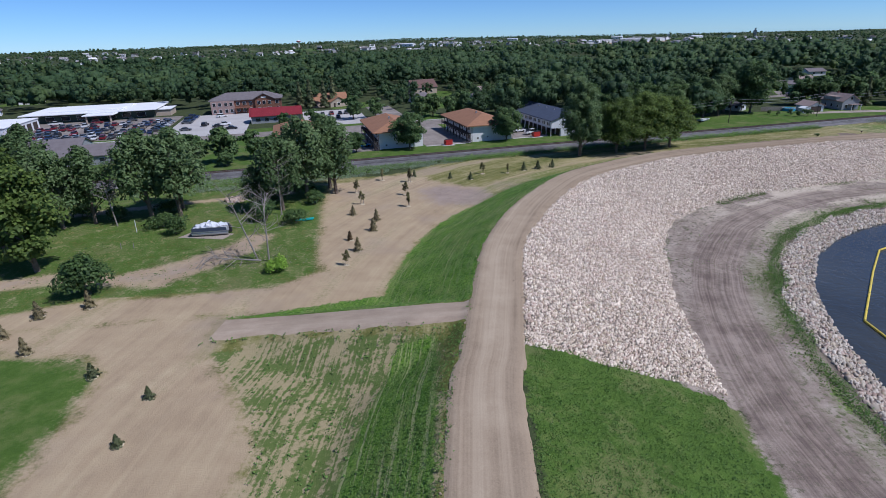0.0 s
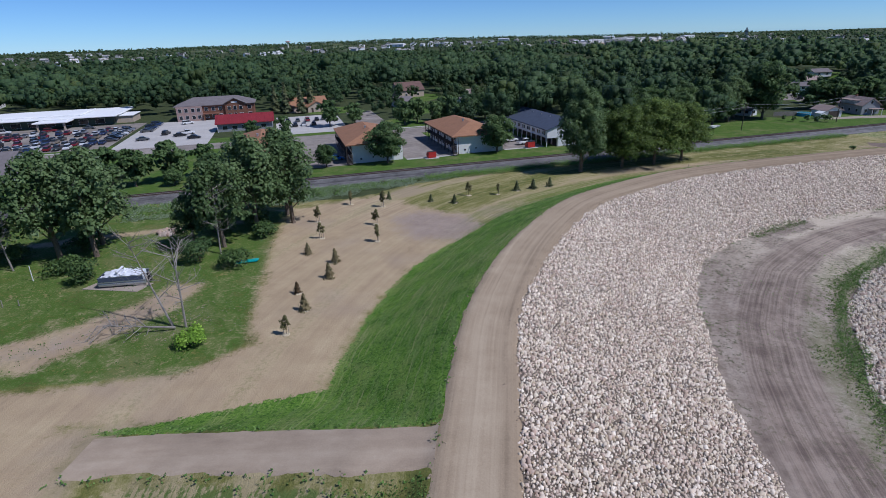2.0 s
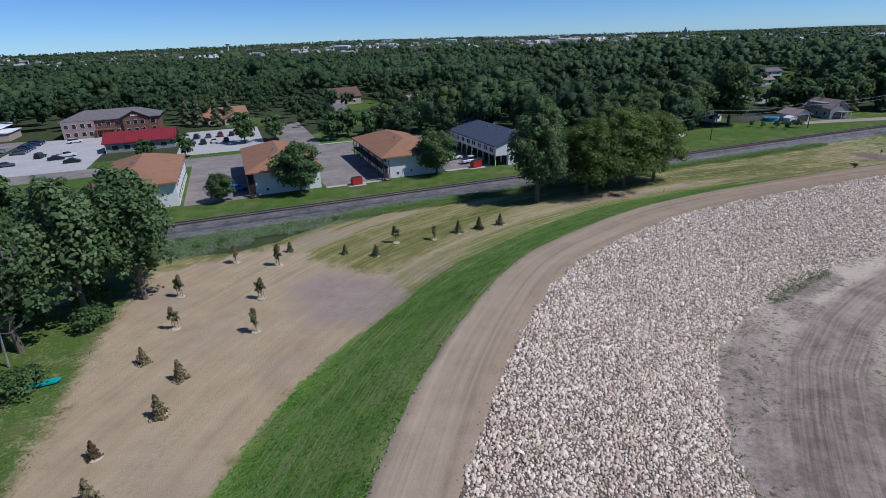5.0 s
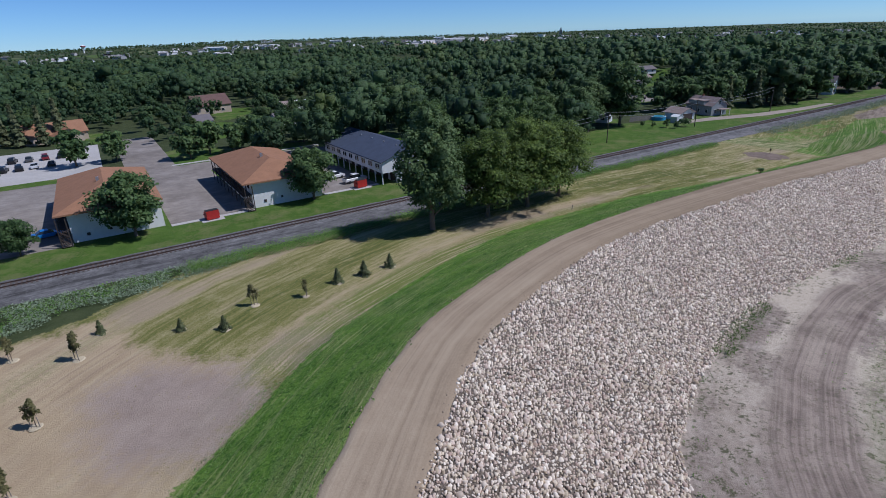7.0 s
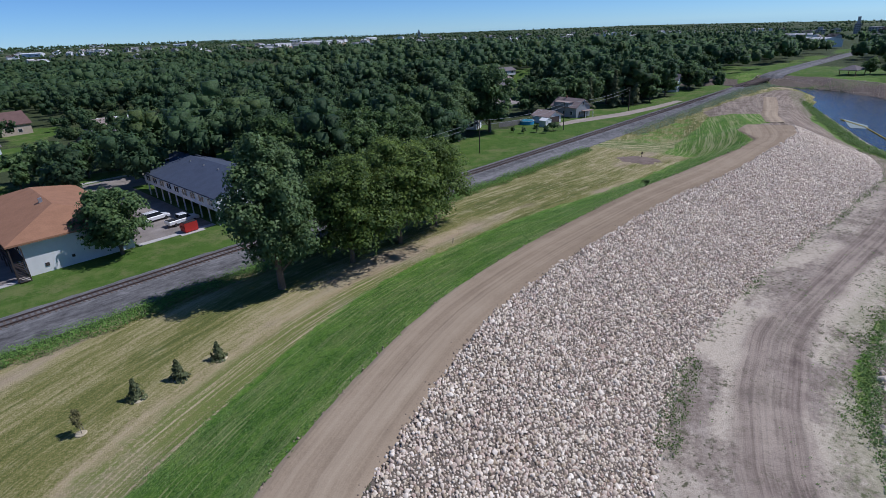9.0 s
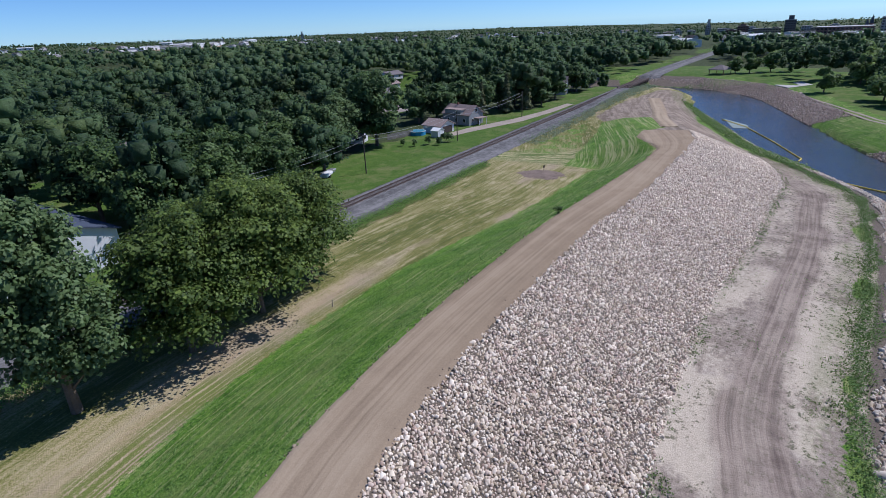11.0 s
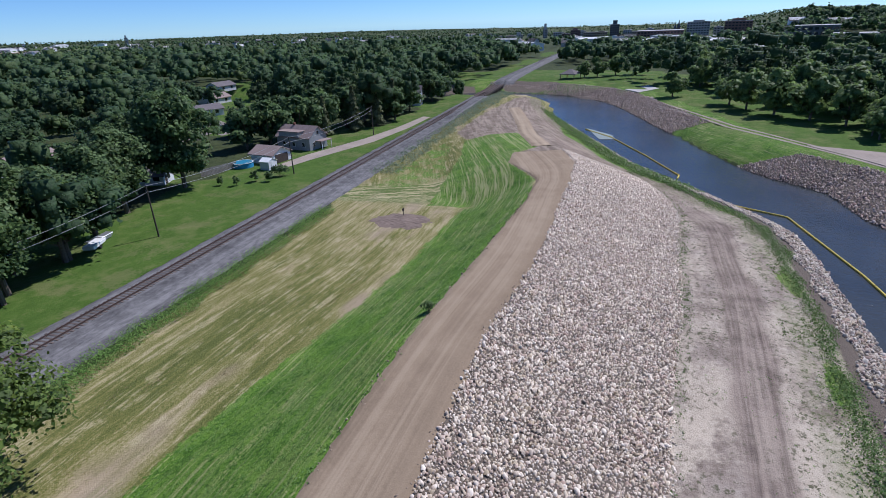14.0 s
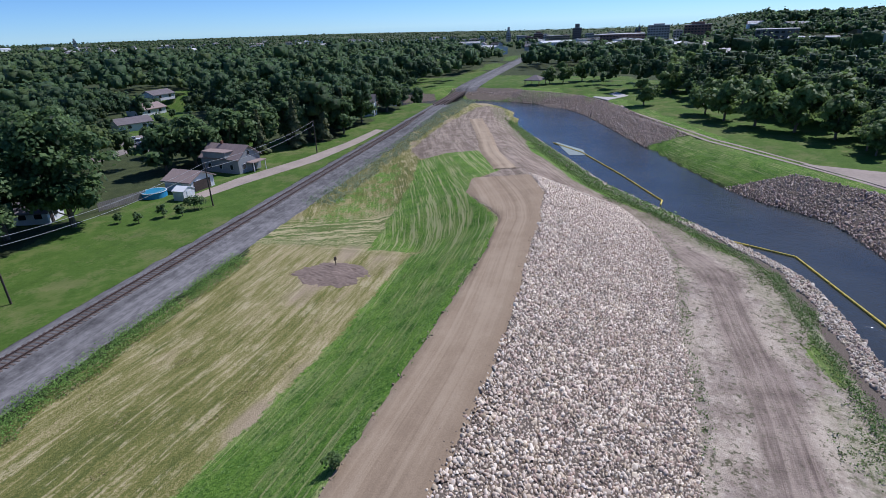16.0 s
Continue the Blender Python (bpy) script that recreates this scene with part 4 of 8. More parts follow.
def stone_field(name, lo, hi, spacing, keep, mat, label, size, near=None):
    x, y = scatter(lo, hi, spacing, keep, 0.36)
    s = RNG.gamma(11, size / 11, len(x)).clip(size * 0.5, size * 1.8)
    p = np.stack([x, y, height(x, y) + s * 0.3 + RNG.uniform(-0.25, 0.45, len(x)) * size], 1)
    top = thing(name, pose(0, 0, 0), label, "riprap", kind="structure")
    single = np.zeros(len(x), bool)
    if near:
        single[np.where(inside(x, y, near) > 0)[0][:280]] = True
    part("stones", stones_mesh("stones", p[~single], s[~single], mat), mat, top)["kind"] = "stuff"
    shapes = [stones_mesh("stone", np.zeros((1, 3)), np.array([1.0]), mat) for _ in range(8)]
    for i, k in enumerate(np.where(single)[0]):
        ob = part("stone", shapes[i % 8], mat, top)
        ob.location, ob.scale, ob.rotation_euler = p[k], (s[k],) * 3, (0, 0, RNG.uniform(0, 6.28))
    return top


stone_field("riprap", (4, 36), (178, 158), 0.242, riprap_zone, M_STONE, "pale pinkish fieldstone riprap on the levee slope", 0.115,
            [(74, 122), (86, 125), (88, 114), (76, 111.5)])
stone_field("shore_riprap", (36, 20), (250, 195), 0.33, lambda x, y: (lambda dn: (dn > -4.6 + np.sin(x * 0.7) * 0.5 + 1.2 * smooth(along(x, y, CREST)[1], 225, 260) + 1.9 * smooth(along(x, y, CREST)[1], 320, 345)) & (dn < 0.8) & (along(x, y, CREST)[1] < 400) & (y > 30))(along(x, y, NEAR_SHORE)[0]),
            M_STONE_PALE, "pale loose stones along the water's edge", 0.165)
stone_field("far_riprap", (150, 60), (312, 250), 0.46, lambda x, y: (lambda df, c: (df > -1) & (df < 9.5) & ((c < 0)))(along(x, y, FAR_SHORE)[0], np.where((x > 196) & (x < 229), 1, -1)),
            M_STONE_DARK, "dark weathered stones on the far river bank", 0.165)


def quads_mesh(name, c, size, mat, normal=None, stretch=1.0, jitter=0.45, tint=None, puff=None, body=None):
    """Leaf-like quads at the places c, over an inner body (vertices, faces, normals, tints) where one is given."""
    n = len(c)
    R = turns(n)
    if normal is not None:
        z = normal + RNG.normal(0, jitter, (n, 3))
        z /= np.linalg.norm(z, axis=1)[:, None]
        a = np.cross(z, RNG.normal(size=(n, 3)))
        a /= np.linalg.norm(a, axis=1)[:, None]
        b = np.cross(z, a)
    else:
        a, b = R[:, 0], R[:, 1]
    s = (size * RNG.uniform(0.6, 1.35, n))[:, None]
    a, b = a * s * stretch, b * s
    v = np.stack([c - a, c - b * 0.75, c + a, c + b * 0.75], 1)
    v, f = v.reshape(-1, 3), np.arange(n * 4).reshape(-1, 4)
    if body is not None:
        v, f = np.concatenate([v, body[0]]), np.concatenate([f, body[1] + n * 4])
    me = mesh_np(name, v, f, mat)
    if normal is not None:
        p = normal if puff is None else np.repeat(np.array([puff], float), n, 0)
        p = np.repeat(p / (np.linalg.norm(p, axis=1)[:, None] + 1e-9), 4, 0)
        if body is not None:
            p = np.concatenate([p, body[2]])
        me.attributes.new("puff", "FLOAT_VECTOR", "POINT").data.foreach_set("vector", p.astype(np.float32).ravel())
    if tint is not None:
        tint = np.repeat(tint, 4, 0)
        if body is not None:
            tint = np.concatenate([tint, body[3]])
        me.attributes.new("tint", "FLOAT_VECTOR", "POINT").data.foreach_set("vector", tint.astype(np.float32).ravel())
    return me


def lump_shape(fine):
    """Directions and quads of a rounded lump: a cube, split once where fine."""
    k = 3 if fine else 2
    t = np.linspace(-1, 1, k)
    index, dirs, faces = {}, [], []

    def corner(p):
        if p not in index:
            index[p] = len(dirs)
            dirs.append(np.array(p) / np.linalg.norm(p))
        return index[p]

    for axis in range(3):
        for side in (-1.0, 1.0):
            for i in range(k - 1):
                for j in range(k - 1):
                    quad = []
                    for a, b in ((i, j), (i + 1, j), (i + 1, j + 1), (i, j + 1)):
                        p = [0.0, 0.0, 0.0]
                        p[axis], p[(axis + 1) % 3], p[(axis + 2) % 3] = side, float(t[a]), float(t[b])
                        quad.append(corner(tuple(p)))
                    faces.append(quad if side > 0 else quad[::-1])
    return np.array(dirs), np.array(faces)


def lumps_body(centres, radii, hue, fine):
    """Leafy inner bodies of crowns, one bumpy lump a centre."""
    dirs, faces = lump_shape(fine)
    m, k = len(centres), len(dirs)
    v = centres[:, None, :] + dirs[None] * radii[:, None, :] * RNG.uniform(0.72, 1.08, (m, k, 1))
    puff = dirs + np.array((0, 0, 0.3))
    puff = puff / np.linalg.norm(puff, axis=1)[:, None]
    return v.reshape(-1, 3), (faces[None] + (np.arange(m) * k)[:, None, None]).reshape(-1, 4), np.tile(puff, (m, 1)), np.repeat(hue, k, 0)


def crown_points(clumps, per):
    """Leaf places and outward normals over clumps (x, y, z, rx, rz)."""
    cs, ns = [], []
    for x, y, z, r, rz in clumps:
        d = RNG.normal(size=(per, 3))
        d /= np.linalg.norm(d, axis=1)[:, None]
        d[:, 2] = np.where(d[:, 2] < -0.35, -d[:, 2], d[:, 2])
        k = RNG.uniform(0.45, 1.0, (per, 1)) ** 0.5 + np.abs(RNG.normal(0, 0.13, (per, 1)))
        cs.append(np.array((x, y, z)) + d * k * np.array((r, r, rz)))
        ns.append(d + np.array((0, 0, 0.35)))
    return np.concatenate(cs), np.concatenate(ns)


def tree(name, m, label, height_m, width, clear, leaf, clumps=26, per=190, leaf_size=0.3, kind="round", bark=None, category="tree", trunk_r=None, group=""):
    """A tree with a tapered trunk, limbs and a crown of leaf clumps."""
    top = thing(name, m, label, category, group)
    rnd = random.Random(int(height_m * 131 + width * 17 + clumps * 7))
    H, W = height_m, width / 2
    tr = trunk_r or H * 0.018 + 0.05
    cl = []
    for i in range(clumps):
        a = rnd.uniform(0, 6.283)
        k = (i + 0.5) / clumps
        z = clear + (H - clear) * (0.12 + 0.83 * k)
        if kind == "oval":
            env = math.sin(min(1, (1 - k) * 1.15 + 0.05) * 2.2) ** 0.7
        elif kind == "spread":
            env = max(0.15, math.cos((k - 0.35) * 1.9)) ** 0.8
        elif kind == "cone":
            env = 1.02 - k
        else:
            env = max(0.12, math.sin((0.1 + 0.9 * k) * 2.95)) ** 0.6
        rr = W * env * rnd.uniform(0.35, 0.92) * (1 if i % 5 else 0.3)
        cr = W * rnd.uniform(0.26, 0.44) * (0.45 + 0.6 * env) * min(1.0, 40 / clumps) ** 0.27
        cl.append((math.cos(a) * rr, math.sin(a) * rr, z - cr * 0.4, cr, cr * (rnd.uniform(0.85, 1.45) if kind == "oval" else rnd.uniform(0.6, 0.95))))
    bm = bmesh.new()
    lean = (rnd.uniform(-0.25, 0.25), rnd.uniform(-0.25, 0.25))
    fork = (lean[0], lean[1], clear + (H - clear) * 0.25)
    tube(bm, (0, 0, -0.3), (lean[0] * 0.4, lean[1] * 0.4, fork[2] * 0.5), tr * 1.25, tr, 8)
    tube(bm, (lean[0] * 0.4, lean[1] * 0.4, fork[2] * 0.5), fork, tr, tr * 0.75, 8)
    tube(bm, fork, (0, 0, H * 0.88), tr * 0.7, tr * 0.12, 6)
    part("trunk", bm, bark or M_BARK, top)
    bm = bmesh.new()
    for x, y, z, r, rz in cl[:: max(1, clumps // 14)]:
        z0 = max(clear * 0.8, z - math.hypot(x, y) * 0.9 - 0.5)
        tube(bm, (lean[0] * 0.6, lean[1] * 0.6, min(z0, H * 0.8)), (x, y, z), tr * 0.35, tr * 0.08, 5)
    part("limb_frame", bm, bark or M_BARK, top)
    c, nrm = crown_points(cl, per)
    inner, inner_n = crown_points([(x, y, z, r * 0.5, rz * 0.5) for x, y, z, r, rz in cl], max(6, per // 9))
    size = np.concatenate([np.full(len(c), leaf_size), np.full(len(inner), leaf_size * 2.2)])
    part("crown", quads_mesh("crown", np.concatenate([c, inner]), size, leaf, np.concatenate([nrm, inner_n])), leaf, top)
    return top


def conifer(name, m, label, H, W, leaf, per=420, leaf_size=0.12, category="sapling", group="", bark=None):
    """A small cone-shaped evergreen with whorls of needle sprays."""
    top = thing(name, m, label, category, group)
    part("trunk", tube(bmesh.new(), (0, 0, -0.1), (0.02, 0.03, H * 0.95), H * 0.018 + 0.015, 0.01, 6), bark or M_BARK, top)
    k = RNG.uniform(0.0, 1, per) ** 1.2
    tier = (np.floor(k * 9) + RNG.uniform(0.1, 0.6, per)) / 9
    a = RNG.uniform(0, 6.283, per)
    r = W / 2 * (1.03 - tier) * RNG.uniform(0.15, 1, per) ** 0.6 * (0.8 + 0.25 * np.sin(a * 3 + tier * 20))
    c = np.stack([np.cos(a) * r, np.sin(a) * r, H * (0.1 + 0.88 * tier) - r * 0.25], 1)
    ring = bmesh.new()
    bmesh.ops.create_cone(ring, cap_ends=True, segments=12, radius1=0.62, radius2=0.5, depth=0.08, matrix=pose(0.1, -0.05, 0.06))
    if H < 5:
        part("mulch_ring", ring, M_STRAW_MULCH, top, "pale straw ring")
    part("needle_crown", quads_mesh("needles", c, leaf_size, leaf, np.stack([np.cos(a), np.sin(a), 0.6 + 0 * a], 1), 1.3), leaf, top)
    return top


def bush(name, m, label, H, W, leaf, per=120, clumps=9, leaf_size=0.14, category="bush", group=""):
    top = thing(name, m, label, category, group)
    rnd = random.Random(int(H * 97 + W * 31))
    cl = [(rnd.uniform(-0.3, 0.3) * W, rnd.uniform(-0.3, 0.3) * W, H * rnd.uniform(0.25, 0.65), W * rnd.uniform(0.2, 0.3), H * rnd.uniform(0.25, 0.36)) for _ in range(clumps)]
    bm = bmesh.new()
    for x, y, z, r, rz in cl[:5]:
        tube(bm, (x * 0.2, y * 0.2, -0.1), (x, y, z), 0.04, 0.015, 5)
    part("stem", bm, M_BARK, top)
    c, nrm = crown_points(cl, per)
    part("foliage", quads_mesh("foliage", c, leaf_size, leaf, nrm), leaf, top)
    return top


def at(x, y, turn=0.0, dz=0.0):
    return pose(x, y, ground_z(x, y) + dz, 0, 0, turn)


def planted(maker, spots, seed=3):
    """Copies of one thing at the spots (x, y, scale)."""
    rnd = random.Random(seed)
    for x, y, s in spots:
        ob = copy_thing(maker, at(x, y, rnd.uniform(0, 360)))
        ob.scale = (s, s, s * rnd.uniform(0.92, 1.08))


# ---- the great trees by the railway ----
tree("cottonwood_tree", at(34.6, 146.2), "tall grey-green cottonwood beside the railway bed", 20.5, 11, 2.6, M_LEAF_GREY, 130, 170, 0.2, "oval")
elm = tree("elm_tree", at(45.5, 148.8, 40), "broad dark olive elm by the railway", 15.5, 15, 2.6, M_LEAF_OLIVE, 120, 150, 0.175, "spread")
for x, y, s, r in ((54.5, 151.5, 1.06, 170), (63, 155.5, 0.97, 290), (50, 156, 0.9, 80)):
    copy_thing(elm, at(x, y, r)).scale = (s, s, s)

# trees at the yard
oak = tree("ash_tree", at(-27.5, 113), "dense green ash tree at the field's edge", 16, 10.5, 3.4, M_LEAF_GREY, 62, 62, 0.27, "oval")
planted(oak, [(-33, 109, 1.1), (-30, 118, 1.05), (-38, 116, 0.95), (-36, 101, 0.92), (-41.5, 102, 0.6), (-61.5, 97.5, 1.1), (-56, 98.2, 1.08), (-58.5, 104, 1.12), (-71.5, 95, 0.9), (-76, 92, 0.92), (-84, 97, 1.0),
              (-92, 104, 1.0), (-86, 88, 1.05), (-100, 95, 1.0), (-98, 115, 1.0), (-110, 105, 1.05)])
willow = tree("boxelder_tree", at(-66, 71.5), "tall bushy green boxelder at the yard's edge", 17, 12, 1.4, M_LEAF_OLIVE, 44, 130, 0.31, "round")
planted(willow, [(-74, 76, 1.1), (-80, 84, 1.0), (-90, 78, 1.1), (-104, 84, 1.1)], 5)
bush("lilac_bush", at(-52, 62.8), "round dark green shrub tree by the drive", 6.6, 6.4, M_LEAF_DARK, 260, 22, 0.2)
bush("willow_bush", at(-27.6, 69.8), "bright yellow-green willow bush", 2.5, 3.6, M_LEAF_BRIGHT, 130, 14, 0.13)
bush("yard_bush", at(-52, 88), "dark green bush in the yard", 3.6, 4.6, M_LEAF_DARK, 130, 10, 0.17)
bush("yard_bush", at(-38, 95), "dark green bush in the yard", 4.2, 5, M_LEAF, 130, 10, 0.18)
for bx, by in ((-30, 106), (-34, 113), (-60, 102), (-68, 98), (-40, 108), (-76, 99), (-57, 92)):
    bush("undergrowth_bush", at(bx, by, bx * 9), "dark green undergrowth below the trees", 3.0, 5.5, M_LEAF_DARK, 110, 9, 0.2)
bush("yard_bush", at(-31.5, 92.5), "dark green bush below the dead tree", 3.2, 5.5, M_LEAF_DARK, 140, 10, 0.17)


def dead_tree(name, m, H, label, seed, lean=0.0, bark=None):
    top = thing(name, m, label, "dead tree")
    rnd = random.Random(seed)
    bm = bmesh.new()
    tube(bm, (0, 0, -0.2), (lean * 0.5, 0.1, H * 0.5), 0.15, 0.10, 7)
    tube(bm, (lean * 0.5, 0.1, H * 0.5), (lean, 0, H), 0.10, 0.015, 6)
    part("trunk", bm, bark or M_BARK_GREY, top)
    bm = bmesh.new()

    def limb(p, d, ln, r, depth):
        q = p + d * ln
        tube(bm, p, q, r, r * 0.45, 4)
        if depth:
            for _ in range(4):
                k = rnd.uniform(0.35, 1)
                limb(p.lerp(q, k), (d + Vector((rnd.uniform(-0.8, 0.8), rnd.uniform(-0.8, 0.8), rnd.uniform(-0.2, 0.7)))).normalized(), ln * rnd.uniform(0.35, 0.6), r * 0.4, depth - 1)

    for i in range(15):
        k = rnd.uniform(0.3, 0.97)
        a = rnd.uniform(0, 6.283)
        limb(Vector((lean * k, 0, H * k)), Vector((math.cos(a), math.sin(a), rnd.uniform(0.2, 0.9))).normalized(), H * rnd.uniform(0.18, 0.34), 0.06, 2)
    part("branch_frame", bm, bark or M_BARK_GREY, top)
    return top


dead_tree("dead_tree", at(-30.2, 73.6), 11.5, "bare grey dead tree beside the willow bush", 4, 0.5)
dead_tree("dead_tree", at(-32.2, 74.4, 160), 11, "bare grey dead tree leaning over the yard", 9, 4.2)
dead_tree("dead_tree", at(-35.5, 98, 60), 11, "bare grey dead tree among the ash trees", 14, 0.8)
dead_tree("dead_tree", at(-66, 93, 200), 9, "half-bare pale trunk in the yard", 17, 0.6)
fallen = dead_tree("fallen_branch", at(-35.5, 72.5, 0), 8.5, "grey fallen branch lying on the grass", 21, 0.4)
fallen.matrix_world = pose(-31.5, 73.2, ground_z(-31.5, 73.2) + 0.35, 0, -84, 10)

M_STRAW_MULCH = plain("straw_mulch", (0.48, 0.40, 0.27), 0.95, 0, 6, 0.2, 0.1)
pine = conifer("pine_sapling", at(-16.7, 77.4), "young pine with yellowed needles in a straw ring", 2.5, 2.1, M_NEEDLE, 560, 0.12, group="planted saplings")
spruce = conifer("spruce_sapling", at(3.2, 122.8), "small green spruce on the mown field", 1.9, 1.8, M_SPRUCE, 480, 0.12, group="planted saplings")
rust = conifer("pine_sapling", at(-18.9, 82.4), "young pine with browned needles", 1.8, 1.4, M_RUST_NEEDLE, 380, 0.11, group="planted saplings")


def staked_sapling(m, label):
    top = tree("oak_sapling", m, label, 3.1, 1.5, 0.9, M_LEAF_DRY, 13, 42, 0.10, "oval", category="sapling", trunk_r=0.03, group="planted saplings")
    for dx in (-0.35, 0.35):
        part("stake", boxes((dx, 0.1, -0.1, 0.05, 0.05, 1.3)), M_BARK_GREY, top)
    ring = bmesh.new()
    bmesh.ops.create_cone(ring, cap_ends=True, segments=12, radius1=0.6, radius2=0.48, depth=0.08, matrix=pose(0.1, -0.05, 0.06))
    part("mulch_ring", ring, M_STRAW_MULCH, top, "pale straw ring")
    return top


slim = staked_sapling(at(6.3, 127.9), "thin staked young oak with sparse leaves")
planted(pine, [(-15.5, 87.1, 1.0), (-15.7, 92.9, 0.95), (-20.8, 96.5, 0.9), (-49.5, 58.8, 1.0), (-54.5, 56.2, 1.05), (-49.7, 47.5, 0.95), (-55.2, 51.1, 0.9)])
planted(spruce, [(-1.7, 124.4, 0.9), (20.8, 132.0, 1.25), (24.7, 133.4, 1.15), (17.0, 130.8, 1.15), (-39, 42.9, 1.0), (-31, 39.2, 0.8), (-30.3, 32.6, 0.72), (-45, 30, 0.9), (-10.7, 127, 0.9)], 4)
planted(slim, [(-10.2, 101.6, 0.95), (-11.5, 110.4, 1.0), (-20.2, 103.8, 0.95), (-22.7, 112.7, 1.0), (-11.4, 121.4, 1.1), (-18.3, 123.6, 0.95), (12.7, 128.2, 0.8), (-17.4, 71.4, 0.8)], 6)


# ---- woods ----
CLEAR = [[town(-235, 3), town(-235, 200), town(-200, 200), town(-90, 165), town(-44, 165), town(-44, 130), town(-18, 126), town(-10, 160), town(0, 160), town(4, 75), town(14, 75), town(22, 46), town(58, 42), town(56, 3)],
         [town(56, -40), town(56, 6), town(85, 9), town(98, 12.5), town(112, 24), town(134, 33), town(150, 36), town(185, 34), town(210, 14), town(300, 12), town(300, -40)]]
CLEAR += [[town(150, 34), town(150, 48), town(176, 48), town(182, 30)],
         [town(120, 66), town(120, 84), town(158, 84), town(158, 66)],
         [(-60, -100), (-140, 0), (-140, 128), (-40, 140), (60, 168), (330, 250), (345, 205), (300, 150), (230, 100), (170, 40), (150, -100)],
         [town(300, -14), town(300, 14), town(1200, 14), town(1200, -14)],
         [(300, 200), (345, 265), (430, 270), (430, 215), (350, 190)]]


CLEAR.append(HILLSIDE)
CLEAR += MEADOWS + [WORKS]



def woods_ok(x, y):
    ok = np.ones(x.shape, bool)
    for p in CLEAR:
        ok &= inside(x, y, p) < 0
    u, v = town_uv(x, y)
    for a, b, r in GLADES:
        ok &= np.hypot(u - a, v - b) > r
    return ok


def polar(n, r0, r1, a0=-62, a1=112, gaps=-0.42):
    r = np.sqrt(RNG.uniform(r0 * r0, r1 * r1, n))
    a = np.radians(RNG.uniform(a0, a1, n))
    x, y = 40 + r * np.sin(a), 90 + r * np.cos(a)
    m = woods_ok(x, y)
    gap = np.array([noise.noise((p * 0.009, q * 0.009, 2.0)) for p, q in zip(x, y)])
    side = np.degrees(np.arctan2(x - 76, y - 119))
    m &= gap > np.where((side > 62) & (side < 82.5) & (r > 560) & (r < 1550), np.maximum(gaps, 0.28), gaps)     # streets and lots of the town centre
    return x[m], y[m]


def woods(name, x, y, leaves, leaf_size, hmin, hmax, mat, lumps=4, fine=False):
    """Many crowns in one mesh: each a few lumps of leaf sprays."""
    n = len(x)
    stand = np.array([noise.noise((a * 0.013, b * 0.013, 9.0)) for a, b in zip(x, y)])
    H = (hmin + (hmax - hmin) * RNG.beta(1.6, 2.0, n)) * (1 + 0.5 * stand) * np.where(RNG.random(n) < 0.12, 1.28, 1)
    hue = np.stack([RNG.normal(0, 0.2, n) + stand * 0.2, np.clip(RNG.normal(0.05, 0.4, n), 0, 0.8), 0 * x], 1)
    u, v = town_uv(x, y)
    H = np.where(((u > -40) & (u < 80) & (v > 74) & (v < 190)) | ((u > 168) & (u < 240) & (v > 26) & (v < 100)), H * 0.62, H)      # lower garden trees among the houses
    W = H * RNG.uniform(0.55, 0.95, n)
    z = height(x, y)
    if lumps > 6:
        lc = RNG.normal(size=(n, lumps, 3))
        lc = lc / np.linalg.norm(lc, axis=2)[..., None] * RNG.uniform(0.45, 1.0, (n, lumps, 1)) * np.array((0.33, 0.33, 0.27))
    else:
        lc = np.clip(RNG.normal(0, 1, (n, lumps, 3)), -1.6, 1.6) * np.array((0.20, 0.20, 0.09))
    lc = lc * np.stack([W, W, H], 1)[:, None, :] + np.stack([0 * H, 0 * H, H * 0.6], 1)[:, None, :]
    span = np.stack([W, W, H * 0.8], 1) * (0.2 if lumps > 6 else 0.34)
    which = RNG.integers(0, lumps, (n, leaves))
    d = RNG.normal(size=(n, leaves, 3))
    d /= np.linalg.norm(d, axis=2)[..., None]
    d[..., 2] = np.abs(d[..., 2]) * np.where(RNG.random((n, leaves)) < 0.84, 1, -0.7)
    c = np.take_along_axis(lc, which[..., None].repeat(3, 2), 1)
    c = c + d * span[:, None, :] * RNG.uniform(0.8, 1.1, (n, leaves, 1))
    c[..., 2] = np.maximum(c[..., 2], (H * 0.12)[:, None])
    c = c + np.stack([x, y, z], 1)[:, None, :]
    mid = (lc + np.stack([x, y, z], 1)[:, None, :]).reshape(-1, 3)
    body = lumps_body(mid, np.repeat(span * (0.78 if lumps > 6 else 0.9), lumps, 0), np.repeat(hue, lumps, 0), fine)
    me = quads_mesh(name, c.reshape(-1, 3), leaf_size, mat, (d + np.array((0, 0, 0.3))).reshape(-1, 3), 1.0, 0.3, np.repeat(hue, leaves, 0), None, body)
    return tagged(new(name, me), "deciduous woods across the valley, dense green crowns", "woods", kind="stuff")


